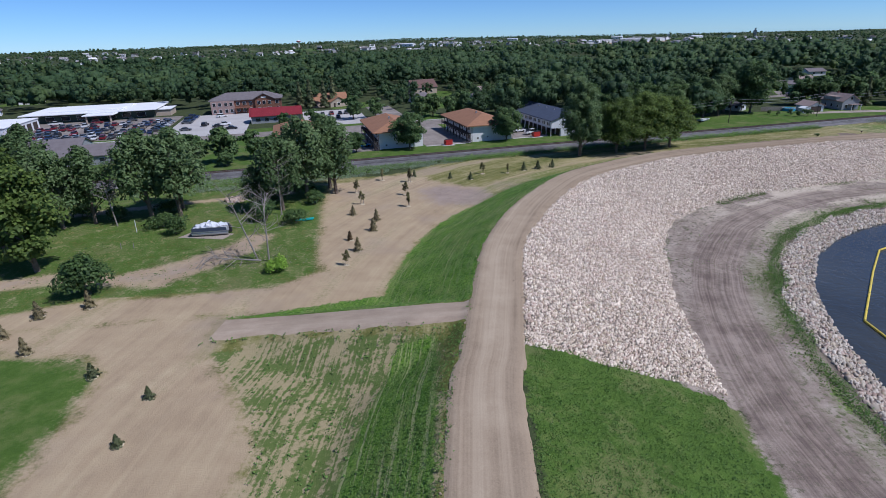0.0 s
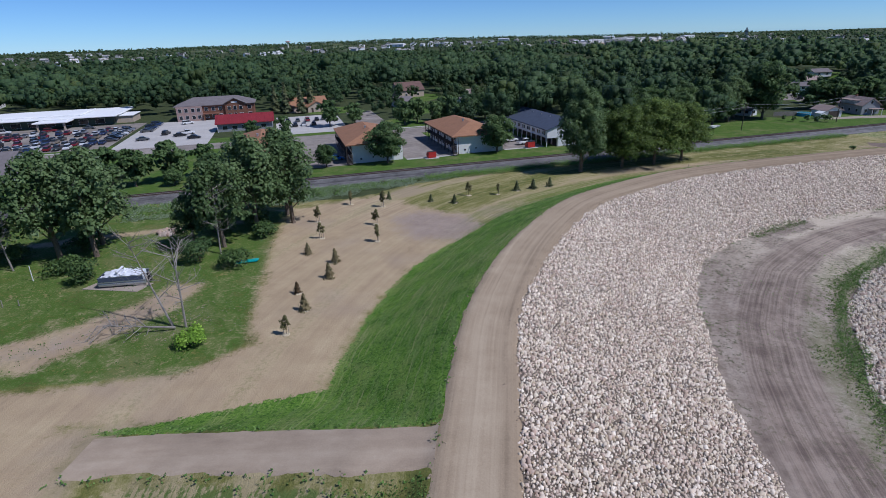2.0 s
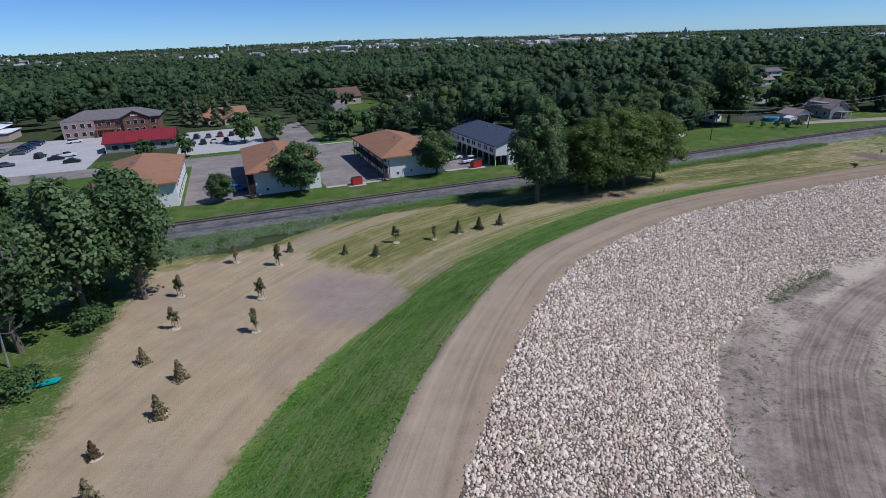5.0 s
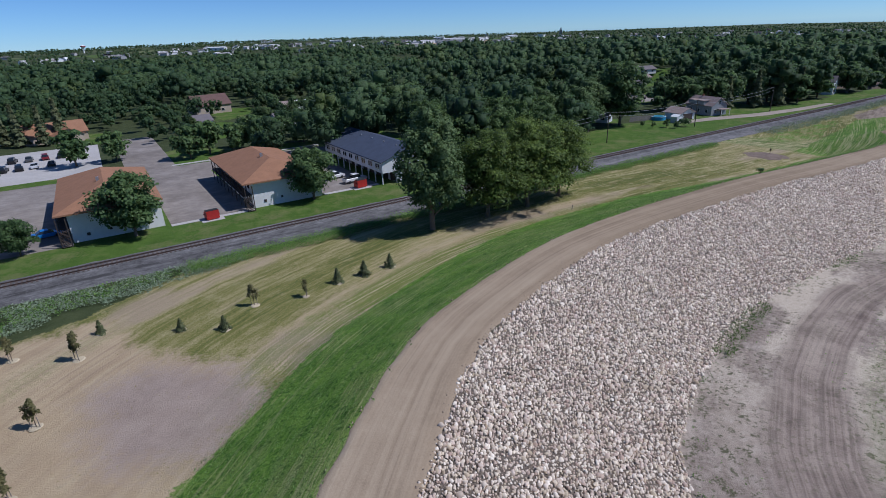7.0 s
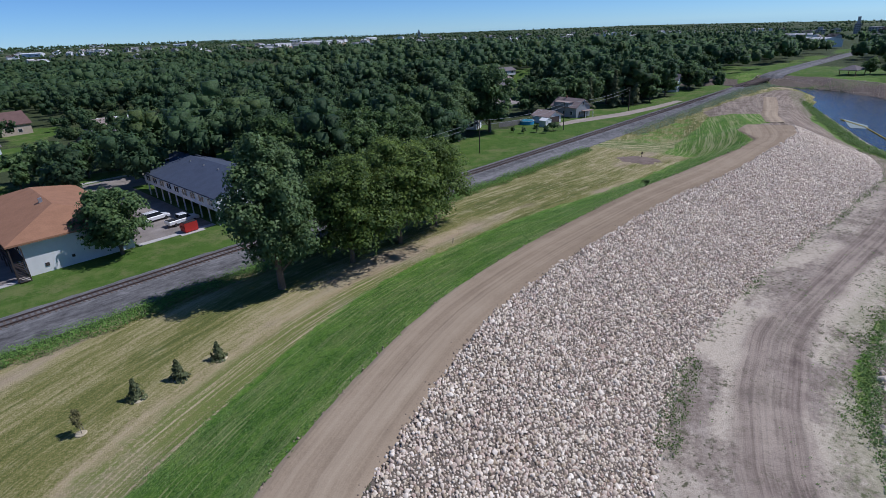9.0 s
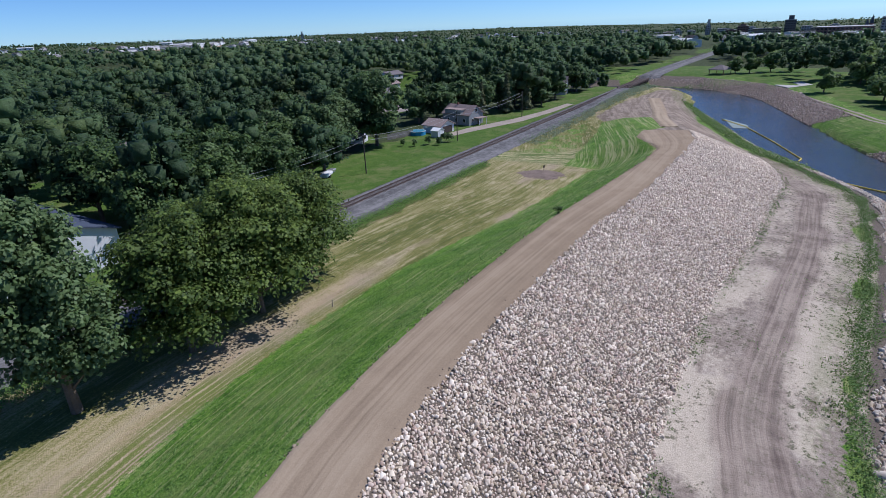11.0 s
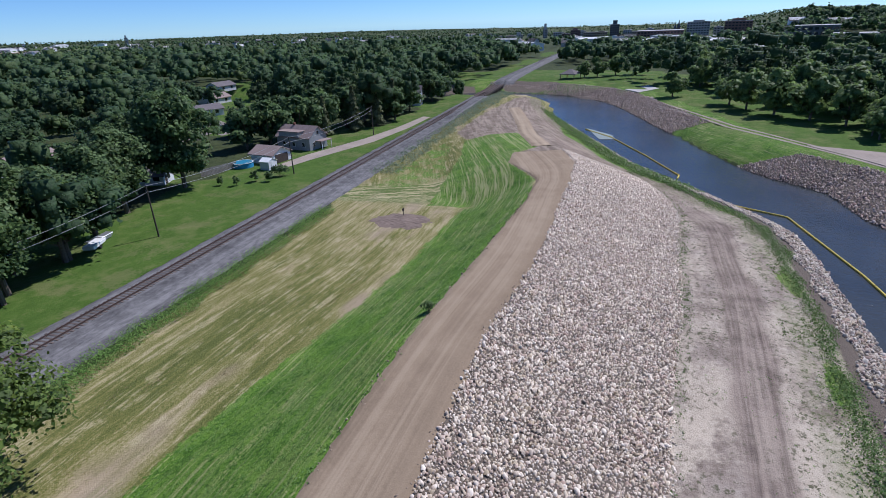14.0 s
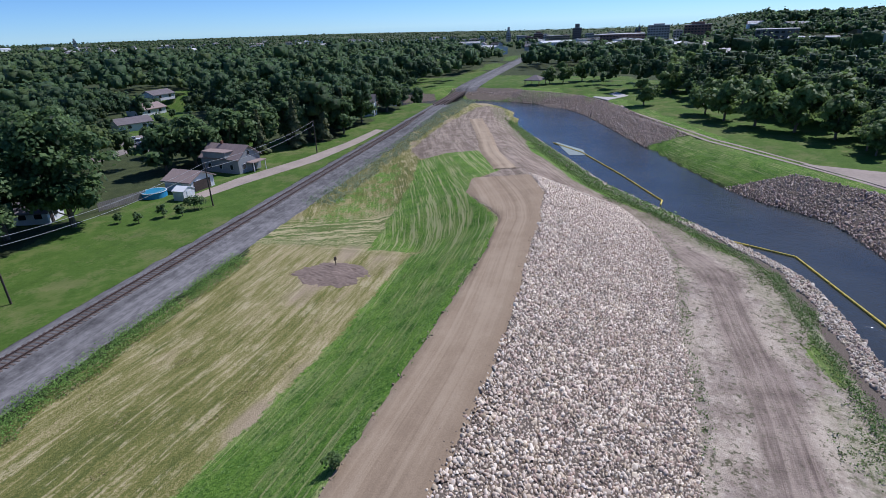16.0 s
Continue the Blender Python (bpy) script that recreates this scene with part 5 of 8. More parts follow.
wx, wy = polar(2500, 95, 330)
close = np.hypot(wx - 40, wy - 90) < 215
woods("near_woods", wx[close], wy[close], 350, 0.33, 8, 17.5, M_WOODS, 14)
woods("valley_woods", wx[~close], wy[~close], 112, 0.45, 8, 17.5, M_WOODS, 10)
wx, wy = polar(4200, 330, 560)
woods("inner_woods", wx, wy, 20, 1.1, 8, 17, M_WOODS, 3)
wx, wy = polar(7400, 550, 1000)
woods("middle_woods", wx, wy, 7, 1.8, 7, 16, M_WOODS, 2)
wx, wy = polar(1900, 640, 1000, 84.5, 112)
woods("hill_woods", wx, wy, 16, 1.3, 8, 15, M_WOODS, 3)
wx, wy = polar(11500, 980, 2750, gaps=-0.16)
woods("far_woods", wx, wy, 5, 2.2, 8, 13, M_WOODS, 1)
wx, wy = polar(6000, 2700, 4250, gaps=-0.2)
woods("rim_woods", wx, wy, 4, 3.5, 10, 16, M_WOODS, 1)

# ---- railway: rails and sleepers ----
M_RAIL = plain("rusty_rail", (0.13, 0.09, 0.075), 0.55, 0.5, 3.0, 0.3)
M_TIE = plain("creosoted_timber", (0.12, 0.095, 0.082), 0.95, 0, 3.0, 0.4, 0.1)


def railway():
    top = thing("railway_track", town_pose(0, 0, 0.46), "single track of rusty rails on dark wooden sleepers", "railway track", kind="structure")
    for v in (-0.755, 0.755):
        bm = boxes((150, v, 0.12, 1140, 0.14, 0.02), (150, v, 0.14, 1140, 0.03, 0.11), (150, v, 0.24, 1140, 0.075, 0.045))
        part("rail", bm, M_RAIL, top)
    tie = bmesh.new()
    box(tie, 0, 0, -0.06, 0.25, 2.6, 0.18, 0.015)
    me = bpy.data.meshes.new("sleeper")
    tie.to_mesh(me)
    tie.free()
    me.materials.append(M_TIE)
    rest = bmesh.new()
    for i in range(-120, 470):
        u = i * 0.62
        if 0 <= u - 6 < 182 and (i % 1 == 0) and 10 <= i < 300:
            ob = part("sleeper", me, M_TIE, top)
            ob.location, ob.rotation_euler = (u, RNG.uniform(-0.08, 0.08), 0), (0, 0, RNG.normal(0, 0.02))
        else:
            box(rest, u, RNG.uniform(-0.08, 0.08), -0.06, 0.25, 2.6, 0.18)
    part("far_sleeper", rest, M_TIE, top)["kind"] = "stuff"


railway()


# ---- town beyond the railway ----
M_STUCCO = plain("white_stucco", (0.72, 0.71, 0.68), 0.85, 0, 1.5, 0.07, 0.3)
M_SIDING = plain("white_siding", (0.66, 0.66, 0.66), 0.7, 0, 1.2, 0.08, 0.3)
M_SHINGLE = plain("brown_shingle", (0.30, 0.158, 0.092), 0.95, 0, 5.0, 0.18, 0.15)
M_SHINGLE_BLUE = plain("blue_grey_shingle", (0.065, 0.08, 0.115), 0.9, 0, 5.0, 0.2, 0.2)
M_SHINGLE_GREY = plain("grey_shingle", (0.17, 0.15, 0.15), 0.95, 0, 5.0, 0.2, 0.15)
M_SHINGLE_TAN = plain("tan_shingle", (0.29, 0.225, 0.20), 0.95, 0, 5.0, 0.2, 0.15)
M_SHINGLE_BROWN = plain("dark_brown_shingle", (0.15, 0.092, 0.078), 0.95, 0, 5.0, 0.2, 0.15)
M_RED_METAL = plain("red_sheet_metal", (0.28, 0.035, 0.04), 0.45, 0.2, 2.0, 0.15)
M_BRICK = plain("red_brown_brick", (0.20, 0.098, 0.066), 0.9, 0, 6.0, 0.25, 0.15)
M_BRICK_PALE = plain("pinkish_brick", (0.34, 0.24, 0.21), 0.9, 0, 6.0, 0.2, 0.15)
M_GLASS = plain("dark_window_glass", (0.02, 0.025, 0.03), 0.08, 0, 1.0, 0.1, 0.6)
M_TRIM = plain("white_trim", (0.7, 0.7, 0.68), 0.6, 0, 2.0, 0.06)
M_DARK = plain("dark_brown_timber", (0.055, 0.04, 0.032), 0.8, 0, 3.0, 0.3)
M_TAN_WALL = plain("tan_wall", (0.42, 0.34, 0.26), 0.9, 0, 1.5, 0.12)
M_GREY_WALL = plain("grey_siding", (0.27, 0.28, 0.28), 0.8, 0, 1.5, 0.12)
M_WHITE_ROOF = plain("white_membrane_roof", (0.78, 0.78, 0.76), 0.7, 0, 0.6, 0.06)
M_GREEN_WALL = plain("dark_green_wall", (0.05, 0.075, 0.055), 0.7, 0, 1.0, 0.2)
M_RED_BIN = plain("red_bin_paint", (0.42, 0.03, 0.025), 0.5, 0.1, 2.0, 0.15)
M_BLACK = plain("black_rubber", (0.02, 0.02, 0.02), 0.8, 0, 4.0, 0.2)
M_STEEL = plain("galvanised_steel", (0.45, 0.46, 0.47), 0.4, 0.7, 3.0, 0.15)


def roof_hip(w, l, z0, z1, inset, thick=0.28):
    """A hipped roof over x 0..w, y 0..l."""
    v = [(0, 0, z0), (w, 0, z0), (w, l, z0), (0, l, z0), (w / 2, inset, z1), (w / 2, l - inset, z1)]
    bm = bmesh.new()
    a = [bm.verts.new(p) for p in v]
    b = [bm.verts.new((x, y, z0 - thick)) for x, y, z in v[:4]]
    for f in ((0, 1, 4), (2, 3, 5), (1, 2, 5, 4), (3, 0, 4, 5)):
        bm.faces.new([a[i] for i in f])
    for i in range(4):
        bm.faces.new((a[i], b[i], b[(i + 1) % 4], a[(i + 1) % 4]))
    bm.faces.new(b[::-1])
    bmesh.ops.recalc_face_normals(bm, faces=bm.faces[:])
    return bm


def roof_gable(w, l, z0, z1, over=0.4, thick=0.22):
    """A gabled roof of two slabs with its ridge along y, over x 0..w, y 0..l."""
    bm = bmesh.new()
    prof = [(-over, z0 - over * (z1 - z0) / (w / 2)), (w / 2, z1), (w + over, z0 - over * (z1 - z0) / (w / 2))]
    rows = []
    for y in (-over, l + over):
        rows.append([bm.verts.new((x, y, z)) for x, z in prof] + [bm.verts.new((x, y, z - thick)) for x, z in prof])
    for i, j in ((0, 1), (1, 2)):
        bm.faces.new((rows[0][i], rows[0][j], rows[1][j], rows[1][i]))
        bm.faces.new((rows[0][i + 3], rows[1][i + 3], rows[1][j + 3], rows[0][j + 3]))
    for r in rows:
        bm.faces.new((r[0], r[3], r[4], r[1]))
        bm.faces.new((r[1], r[4], r[5], r[2]))
    for i in (0, 2):
        bm.faces.new((rows[0][i], rows[1][i], rows[1][i + 3], rows[0][i + 3]))
    bmesh.ops.recalc_face_normals(bm, faces=bm.faces[:])
    return bm


def gable_wall(w, l, z0, z1):
    """A body with gable ends."""
    bm = bmesh.new()
    rows = [[bm.verts.new((x, y, z)) for x, z in ((0, -0.3), (0, z0), (w / 2, z1), (w, z0), (w, -0.3))] for y in (0, l)]
    bm.faces.new(rows[0])
    bm.faces.new(rows[1][::-1])
    for i in range(5):
        j = (i + 1) % 5
        bm.faces.new((rows[0][i], rows[0][j], rows[1][j], rows[1][i]))
    bmesh.ops.recalc_face_normals(bm, faces=bm.faces[:])
    return bm


def window(top, x, y, z, w, h, face, name="window"):
    """A window on a wall; face 'x-', 'x+', 'y-' or 'y+' is the way it looks."""
    t = 0.06
    along_x = face[0] == "y"
    s = -1 if face[1] == "-" else 1
    size = (w, t, h) if along_x else (t, w, h)
    fsize = (w + 0.16, t, h + 0.16) if along_x else (t, w + 0.16, h + 0.16)
    off = 0.02 * s
    ob = part(name, boxes((x + (0 if along_x else off * 2.5), y + (off * 2.5 if along_x else 0), z, *size)), M_GLASS, top)
    part("frame", boxes((x + (0 if along_x else off), y + (off if along_x else 0), z - 0.08, *fsize)), M_TRIM, ob)
    return ob


def apartment(u, label):
    top = thing("apartment_building", town_pose(u, 14.8), label, "apartment building", "brown-roofed apartments")
    part("wall", boxes((8.9, 16.2, -0.3, 14.2, 30.2, 5.6)), M_STUCCO, top)
    part("roof", roof_hip(16.5, 32.5, 5.35, 8.1, 8.4), M_SHINGLE, top, "brown shingled hip roof")
    part("walkway", boxes((0.95, 16.4, 2.6, 1.7, 30.4, 0.16)), M_DARK, top)
    part("eave_beam", boxes((0.35, 16.4, 4.85, 0.15, 31, 0.22)), M_DARK, top)
    for i in range(9):
        part("post", boxes((0.3, 1.4 + i * 3.75, 0, 0.14, 0.14, 4.9)), M_DARK, top)
    part("railing", boxes((0.25, 16.4, 3.6, 0.06, 30.2, 0.07), (0.25, 16.4, 3.15, 0.05, 30.2, 0.05), *[(0.25, 1.5 + k * 0.6, 2.7, 0.04, 0.04, 0.95) for k in range(50)]), M_DARK, top)
    for z in (0.05, 2.8):
        for i in range(4):
            y = 3.0 + i * 7.6
            part("door", boxes((1.77, y + 2.4, z, 0.06, 0.95, 2.05)), M_DARK, top)
            window(top, 1.78, y, z + 0.95, 1.8, 1.15, "x-")
            window(top, 1.78, y + 4.6, z + 0.95, 1.2, 1.15, "x-")
            window(top, 16.02, y + 0.6, z + 0.95, 1.6, 1.15, "x+")
            window(top, 16.02, y + 4.2, z + 0.95, 1.6, 1.15, "x+")
    for k in range(12):
        part("stair_tread", boxes((0.9, -1.0 + 0.154 * k, 0.2 + k * 0.2, 1.2, 0.3, 0.05)), M_DARK, top)
    part("stair_post", boxes((0.2, -0.7, 0, 0.16, 0.16, 4.9), (1.6, -0.7, 0, 0.16, 0.16, 4.9)), M_DARK, top)
    part("vent", boxes((4.2, 1.06, 0.9, 0.5, 0.12, 0.5)), M_DARK, top)
    part("vent", boxes((7.6, 1.06, 1.2, 0.4, 0.12, 0.4)), M_DARK, top)
    part("chimney", boxes((7.4, 12.0, 7.3, 0.5, 0.5, 1.2)), M_STEEL, top)
    return top


apartment(8.0, "two-storey white apartment block with brown hip roof and walkways")
apartment(-22.3, "two-storey white apartment block behind a round shade tree")
apartment(-52.3, "brown-roofed apartment block half hidden by trees")


def blue_block():
    top = thing("townhouse_block", town_pose(39.3, 14.0), "white two-storey townhouses with blue-grey roof and carports", "apartment building")
    part("wall", boxes((7.6, 17, -0.3, 11.6, 33.8, 3.1)), M_SIDING, top)
    up = gable_wall(15.2, 34, 2.75, 5.35)
    for v in up.verts:
        v.co.z = v.co.z + 2.65 if v.co.z > 0 else 2.7
    bmesh.ops.transform(up, matrix=pose(-1.8, 0, 0), verts=up.verts[:])
    part("upper_storey", up, M_SIDING, top)
    rf = roof_gable(15.2, 34, 5.45, 8.05, 0.5)
    bmesh.ops.transform(rf, matrix=pose(-1.8, 0, 0), verts=rf.verts[:])
    part("roof", rf, M_SHINGLE_BLUE, top, "blue-grey shingled gable roof")
    for i in range(10):
        part("post", boxes((-1.6, 0.6 + i * 3.62, 0, 0.2, 0.2, 2.8)), M_TRIM, top)
    for i in range(9):
        y = 2.2 + i * 3.65
        part("garage_door", boxes((1.78, y, 0, 0.08, 2.5, 2.15)), M_DARK, top)
        window(top, -1.82, y - 0.5, 3.5, 0.75, 1.05, "x-")
        window(top, -1.82, y + 0.6, 3.5, 0.75, 1.05, "x-")
    window(top, 6.5, -0.02, 3.5, 1.2, 1.1, "y-")
    for i in range(5):
        part("roof_vent", boxes((4.2, 4 + i * 6.3, 7.2, 0.3, 0.3, 0.55)), M_STEEL, top)


blue_block()


def brick_block():
    top = thing("brick_building", town_pose(-83.5, 138), "two-storey brown brick building with grey hip roof", "office building")
    part("wall", boxes((16.5, 7.5, -0.4, 33, 15, 6.9)), M_BRICK, top)
    part("wing", boxes((5.4, -0.6, -0.4, 10.8, 1.6, 6.7)), M_BRICK_PALE, top, "pinkish brick wing")
    part("porch", boxes((14.5, -1.2, 2.7, 7, 2.6, 0.35), (11.4, -2.2, -0.3, 0.5, 0.5, 3.2), (17.6, -2.2, -0.3, 0.5, 0.5, 3.2)), M_BRICK, top)
    bm = bmesh.new()
    hip = roof_hip(16.6, 35, 6.55, 9.6, 8)
    bmesh.ops.transform(hip, matrix=pose(-1, 16, 0, 0, 0, -90), verts=hip.verts[:])
    bm.free()
    part("roof", hip, M_SHINGLE_GREY, top, "grey shingled hip roof")
    g = roof_gable(9, 6, 7.0, 9.2, 0.4)
    bmesh.ops.transform(g, matrix=pose(20.5, -1.2, 0), verts=g.verts[:])
    part("gable", g, M_SHINGLE_GREY, top)
    gw = gable_wall(8.6, 4, 6.9, 9.0)
    bmesh.ops.transform(gw, matrix=pose(20.7, -0.9, 0), verts=gw.verts[:])
    part("gable_wall", gw, M_BRICK, top)
    part("sign", boxes((25, -0.98, 7.0, 2.6, 0.1, 0.55)), M_TRIM, top, "pale sign board")
    for z in (0.9, 4.0):
        for x in (1.6, 4.2, 7.0, 9.4):
            window(top, x, -1.42, z, 1.3, 1.5, "y-")
        for x in (12.5, 15.5, 18.5):
            window(top, x, -0.02, z, 1.4, 1.5, "y-")
        for x in (22.5, 25.0, 27.5):
            window(top, x, -0.92, z, 1.3, 1.5, "y-")
        window(top, 31.2, -0.02, z, 1.5, 1.5, "y-")


brick_block()


def red_block():
    top = thing("red_roofed_building", town_pose(-63, 95), "low grey building with a red sheet metal roof", "shop")
    part("wall", boxes((10.5, 6, -0.3, 20.6, 11.4, 3.6)), M_GREY_WALL, top)
    g = roof_gable(12.6, 21.6, 3.3, 6.0, 0.3)
    bmesh.ops.transform(g, matrix=pose(-0.2, 12.3, 0, 0, 0, -90), verts=g.verts[:])
    part("roof", g, M_RED_METAL, top, "red ribbed metal roof")
    for i in range(22):
        x = 0.2 + i * 1.0
        ang = math.atan2(2.7, 6.3)
        bm = bmesh.new()
        bmesh.ops.create_cube(bm, size=1, matrix=pose(x, 2.7, 4.70, math.degrees(ang)) @ Matrix.Diagonal((0.06, 6.9, 0.09, 1)))
        part("roof_rib", bm, M_RED_METAL, top)
    for i in range(5):
        window(top, 3 + i * 3.6, 0.28, 0.9, 1.8, 1.3, "y-")
    part("awning_post", boxes((0.3, -0.2, 0, 0.15, 0.15, 3.2)), M_TRIM, top)


red_block()


def market():
    top = thing("market_building", town_pose(-166, 143), "long low building with a broad white flat roof", "store")
    part("wall", boxes((28, 18, -0.4, 54, 33, 4.1)), M_GREEN_WALL, top)
    part("roof", boxes((28, 17, 3.7, 58, 38, 0.5, 0.1)), M_WHITE_ROOF, top, "white membrane flat roof")
    part("upper_roof", boxes((25, 18, 4.2, 32, 24, 0.6, 0.1)), M_WHITE_ROOF, top)
    part("entrance_canopy", boxes((34, -6, 3.2, 13, 9, 0.5, 0.1)), M_WHITE_ROOF, top)
    for x in (29, 39):
        part("canopy_post", boxes((x, -9.5, 0, 0.6, 0.6, 3.3)), M_TAN_WALL, top)
    part("annex", boxes((58, 12, -0.4, 8, 14, 3.4)), M_TAN_WALL, top)
    part("annex_roof", boxes((58, 12, 3.0, 9, 15, 0.3)), M_WHITE_ROOF, top)
    for i in range(8):
        window(top, 4 + i * 6.5, 1.45, 0.8, 3.6, 1.9, "y-")
    garage = thing("service_garage", town_pose(-186, 96), "white flat-roofed garage with dark bay doors", "garage")
    part("wall", boxes((16, 16, -0.4, 32, 32, 4.6)), M_SIDING, garage)
    part("roof", boxes((16, 16, 4.2, 32.6, 32.6, 0.35, 0.05)), M_WHITE_ROOF, garage)
    for i in range(5):
        part("bay_door", boxes((3.5 + i * 6, 0.0, 0, 4.2, 0.12, 3.2)), M_DARK, garage)
        part("bay_door", boxes((32.0, 4 + i * 6, 0, 0.12, 4.2, 3.2)), M_DARK, garage)


market()


def rect(u0, v0, u1, v1):
    return [town(u0, v0), town(u1, v0), town(u1, v1), town(u0, v1)]


# paved ground of the town
slab("street", rect(-300, 58, 60, 70), 0, M_ASPHALT, "worn grey asphalt street", "road", 0.04)
slab("street_2", rect(-9, 70, 3, 132), 0, M_ASPHALT, "side street running away from the railway", "road", 0.044, follow=True)
slab("parking_1", rect(-5.4, 15.6, 9.6, 58), 0, M_ASPHALT, "grey parking lot between the apartment blocks", "parking lot", 0.03)
slab("parking_2", rect(24.6, 16.8, 37.3, 58), 0, M_ASPHALT, "parking lot before the townhouses", "parking lot", 0.03)
slab("parking_3", rect(-35.6, 14.6, -20.6, 58), 0, M_ASPHALT, "parking lot beside the apartment block", "parking lot", 0.03)
slab("parking_4", rect(-195, 76, -97, 142), 0, M_ASPHALT, "large asphalt car lot", "parking lot", 0.03)
slab("parking_5", rect(-95, 70, -64, 138), 0, M_CONCRETE, "pale concrete lot before the brick building", "parking lot", 0.035)
slab("parking_6", rect(-41, 76, -14, 128), 0, M_CONCRETE, "pale concrete parking lot", "parking lot", 0.035)
slab("pavement_1", rect(-5.4, 14.4, 9.6, 15.6), 0, M_CONCRETE, "concrete kerb strip", "pavement", 0.07)
slab("pavement_2", rect(24.6, 15.6, 37.3, 16.8), 0, M_CONCRETE, "concrete kerb strip", "pavement", 0.07)
slab("pavement_3", rect(-300, 71, -97, 72.5), 0, M_CONCRETE, "concrete pavement along the street", "pavement", 0.08)
slab("pavement_4", rect(2, 71, 60, 72.5), 0, M_CONCRETE, "concrete pavement along the street", "pavement", 0.08)


# ---- cars ----
def paint(name, color, metal=0.2):
    return plain(name, color, 0.28, metal, 1.0, 0.05, 0.6)


PAINTS = [("white", paint("white_paint", (0.72, 0.72, 0.72))), ("silver", paint("silver_paint", (0.42, 0.43, 0.45), 0.6)), ("black", paint("black_paint", (0.015, 0.015, 0.018))),
          ("dark blue", paint("blue_paint", (0.025, 0.045, 0.12))), ("red", paint("red_paint", (0.22, 0.02, 0.03))), ("grey", paint("grey_paint", (0.12, 0.125, 0.13), 0.5)), ("tan", paint("tan_paint", (0.3, 0.25, 0.19), 0.4)),
          ("bright blue", paint("bright_blue_paint", (0.02, 0.2, 0.55)))]


def hull(profile, width, inset):
    """A body drawn out sideways from a side profile of (x, z) points."""
    bm = bmesh.new()
    rows = []
    for s in (-1, 1):
        rows.append([bm.verts.new((x, s * (width / 2 - (inset if z > 0.95 else 0)), z)) for x, z in profile])
    bm.faces.new(rows[0])
    bm.faces.new(rows[1][::-1])
    n = len(profile)
    for i in range(n):
        j = (i + 1) % n
        bm.faces.new((rows[0][i], rows[0][j], rows[1][j], rows[1][i]))
    bmesh.ops.recalc_face_normals(bm, faces=bm.faces[:])
    bmesh.ops.bevel(bm, geom=bm.edges[:], offset=0.05, segments=1, affect="EDGES")
    return bm


SHAPES = {
    "sedan": ([(-2.3, 0.3), (2.3, 0.3), (2.32, 0.62), (1.1, 0.92), (-1.5, 0.95), (-2.3, 0.9)], [(1.15, 0.9), (0.35, 1.4), (-0.85, 1.42), (-1.65, 0.93)], 1.8),
    "suv": ([(-2.3, 0.35), (2.35, 0.35), (2.38, 0.8), (1.1, 1.02), (-2.3, 1.02)], [(1.2, 1.0), (0.5, 1.68), (-2.0, 1.7), (-2.3, 1.0)], 1.9),
    "pickup": ([(-2.8, 0.45), (2.75, 0.45), (2.78, 0.95), (1.35, 1.12), (-2.8, 1.1)], [(1.4, 1.1), (0.75, 1.8), (-0.75, 1.82), (-0.95, 1.1)], 1.98),
}


def car(shape, color, mat):
    lower, upper, w = SHAPES[shape]
    top = thing("pickup_truck" if shape == "pickup" else "car", pose(0, 0, 0), f"parked {color} {'pickup truck' if shape == 'pickup' else shape} on the lot", "pickup truck" if shape == "pickup" else "car", "parked cars")
    body = part("body", hull(lower, w, 0.0), mat, top)
    part("cabin", hull(upper, w - 0.12, 0.16), M_GLASS, top)
    x0, x1 = min(p[0] for p in upper if p[1] > 1.3), max(p[0] for p in upper if p[1] > 1.3)
    zt = max(p[1] for p in upper)
    part("roof", boxes(((x0 + x1) / 2, 0, zt - 0.03, x1 - x0 - 0.05, w - 0.48, 0.06, 0.02)), mat, top)
    if shape == "pickup":
        part("bed", boxes((-1.85, 0, 1.06, 1.7, w - 0.3, 0.06)), M_BLACK, top)
    ln = max(p[0] for p in lower)
    for x in (-ln * 0.62, ln * 0.62):
        for s in (-1, 1):
            part("wheel", tube(bmesh.new(), (x, s * (w / 2 - 0.2), 0.33), (x, s * (w / 2 + 0.02), 0.33), 0.33, 0.33, 10), M_BLACK, top)
    for s in (-0.6, 0.6):
        part("headlight", boxes((ln, s, 0.62, 0.06, 0.32, 0.14)), M_TRIM, top)
    return top


FLEET = {}


def park(shape, k, m):
    if (shape, k) not in FLEET:
        FLEET[shape, k] = car(shape, *PAINTS[k])
        FLEET[shape, k].matrix_world = m
    else:
        copy_thing(FLEET[shape, k], m)


rnd = random.Random(11)
for v in (80, 87, 95.5, 103, 111.5, 119):
    for i in range(21):
        if rnd.random() < 0.78:
            u = -160 + i * 2.95
            if v > 108 and u < -150:
                continue
            park(rnd.choice(("sedan", "suv", "suv", "pickup")), rnd.choice((0, 0, 1, 2, 2, 3, 3, 4, 4, 4, 5, 6)), town_pose(u, v, 0.04, 90 + rnd.choice((0, 180)) + rnd.uniform(-4, 4)))
for i in range(9):
    if i != 5:
        park(rnd.choice(("sedan", "suv", "pickup")), rnd.choice((0, 0, 1, 2, 5)), town_pose(-99.5, 92 + i * 3.4, 0.04, rnd.uniform(-4, 4)))
        park(rnd.choice(("sedan", "suv")), rnd.choice((2, 3, 5, 2)), town_pose(-91, 110 + i * 2.9, 0.045, rnd.uniform(-4, 4)))
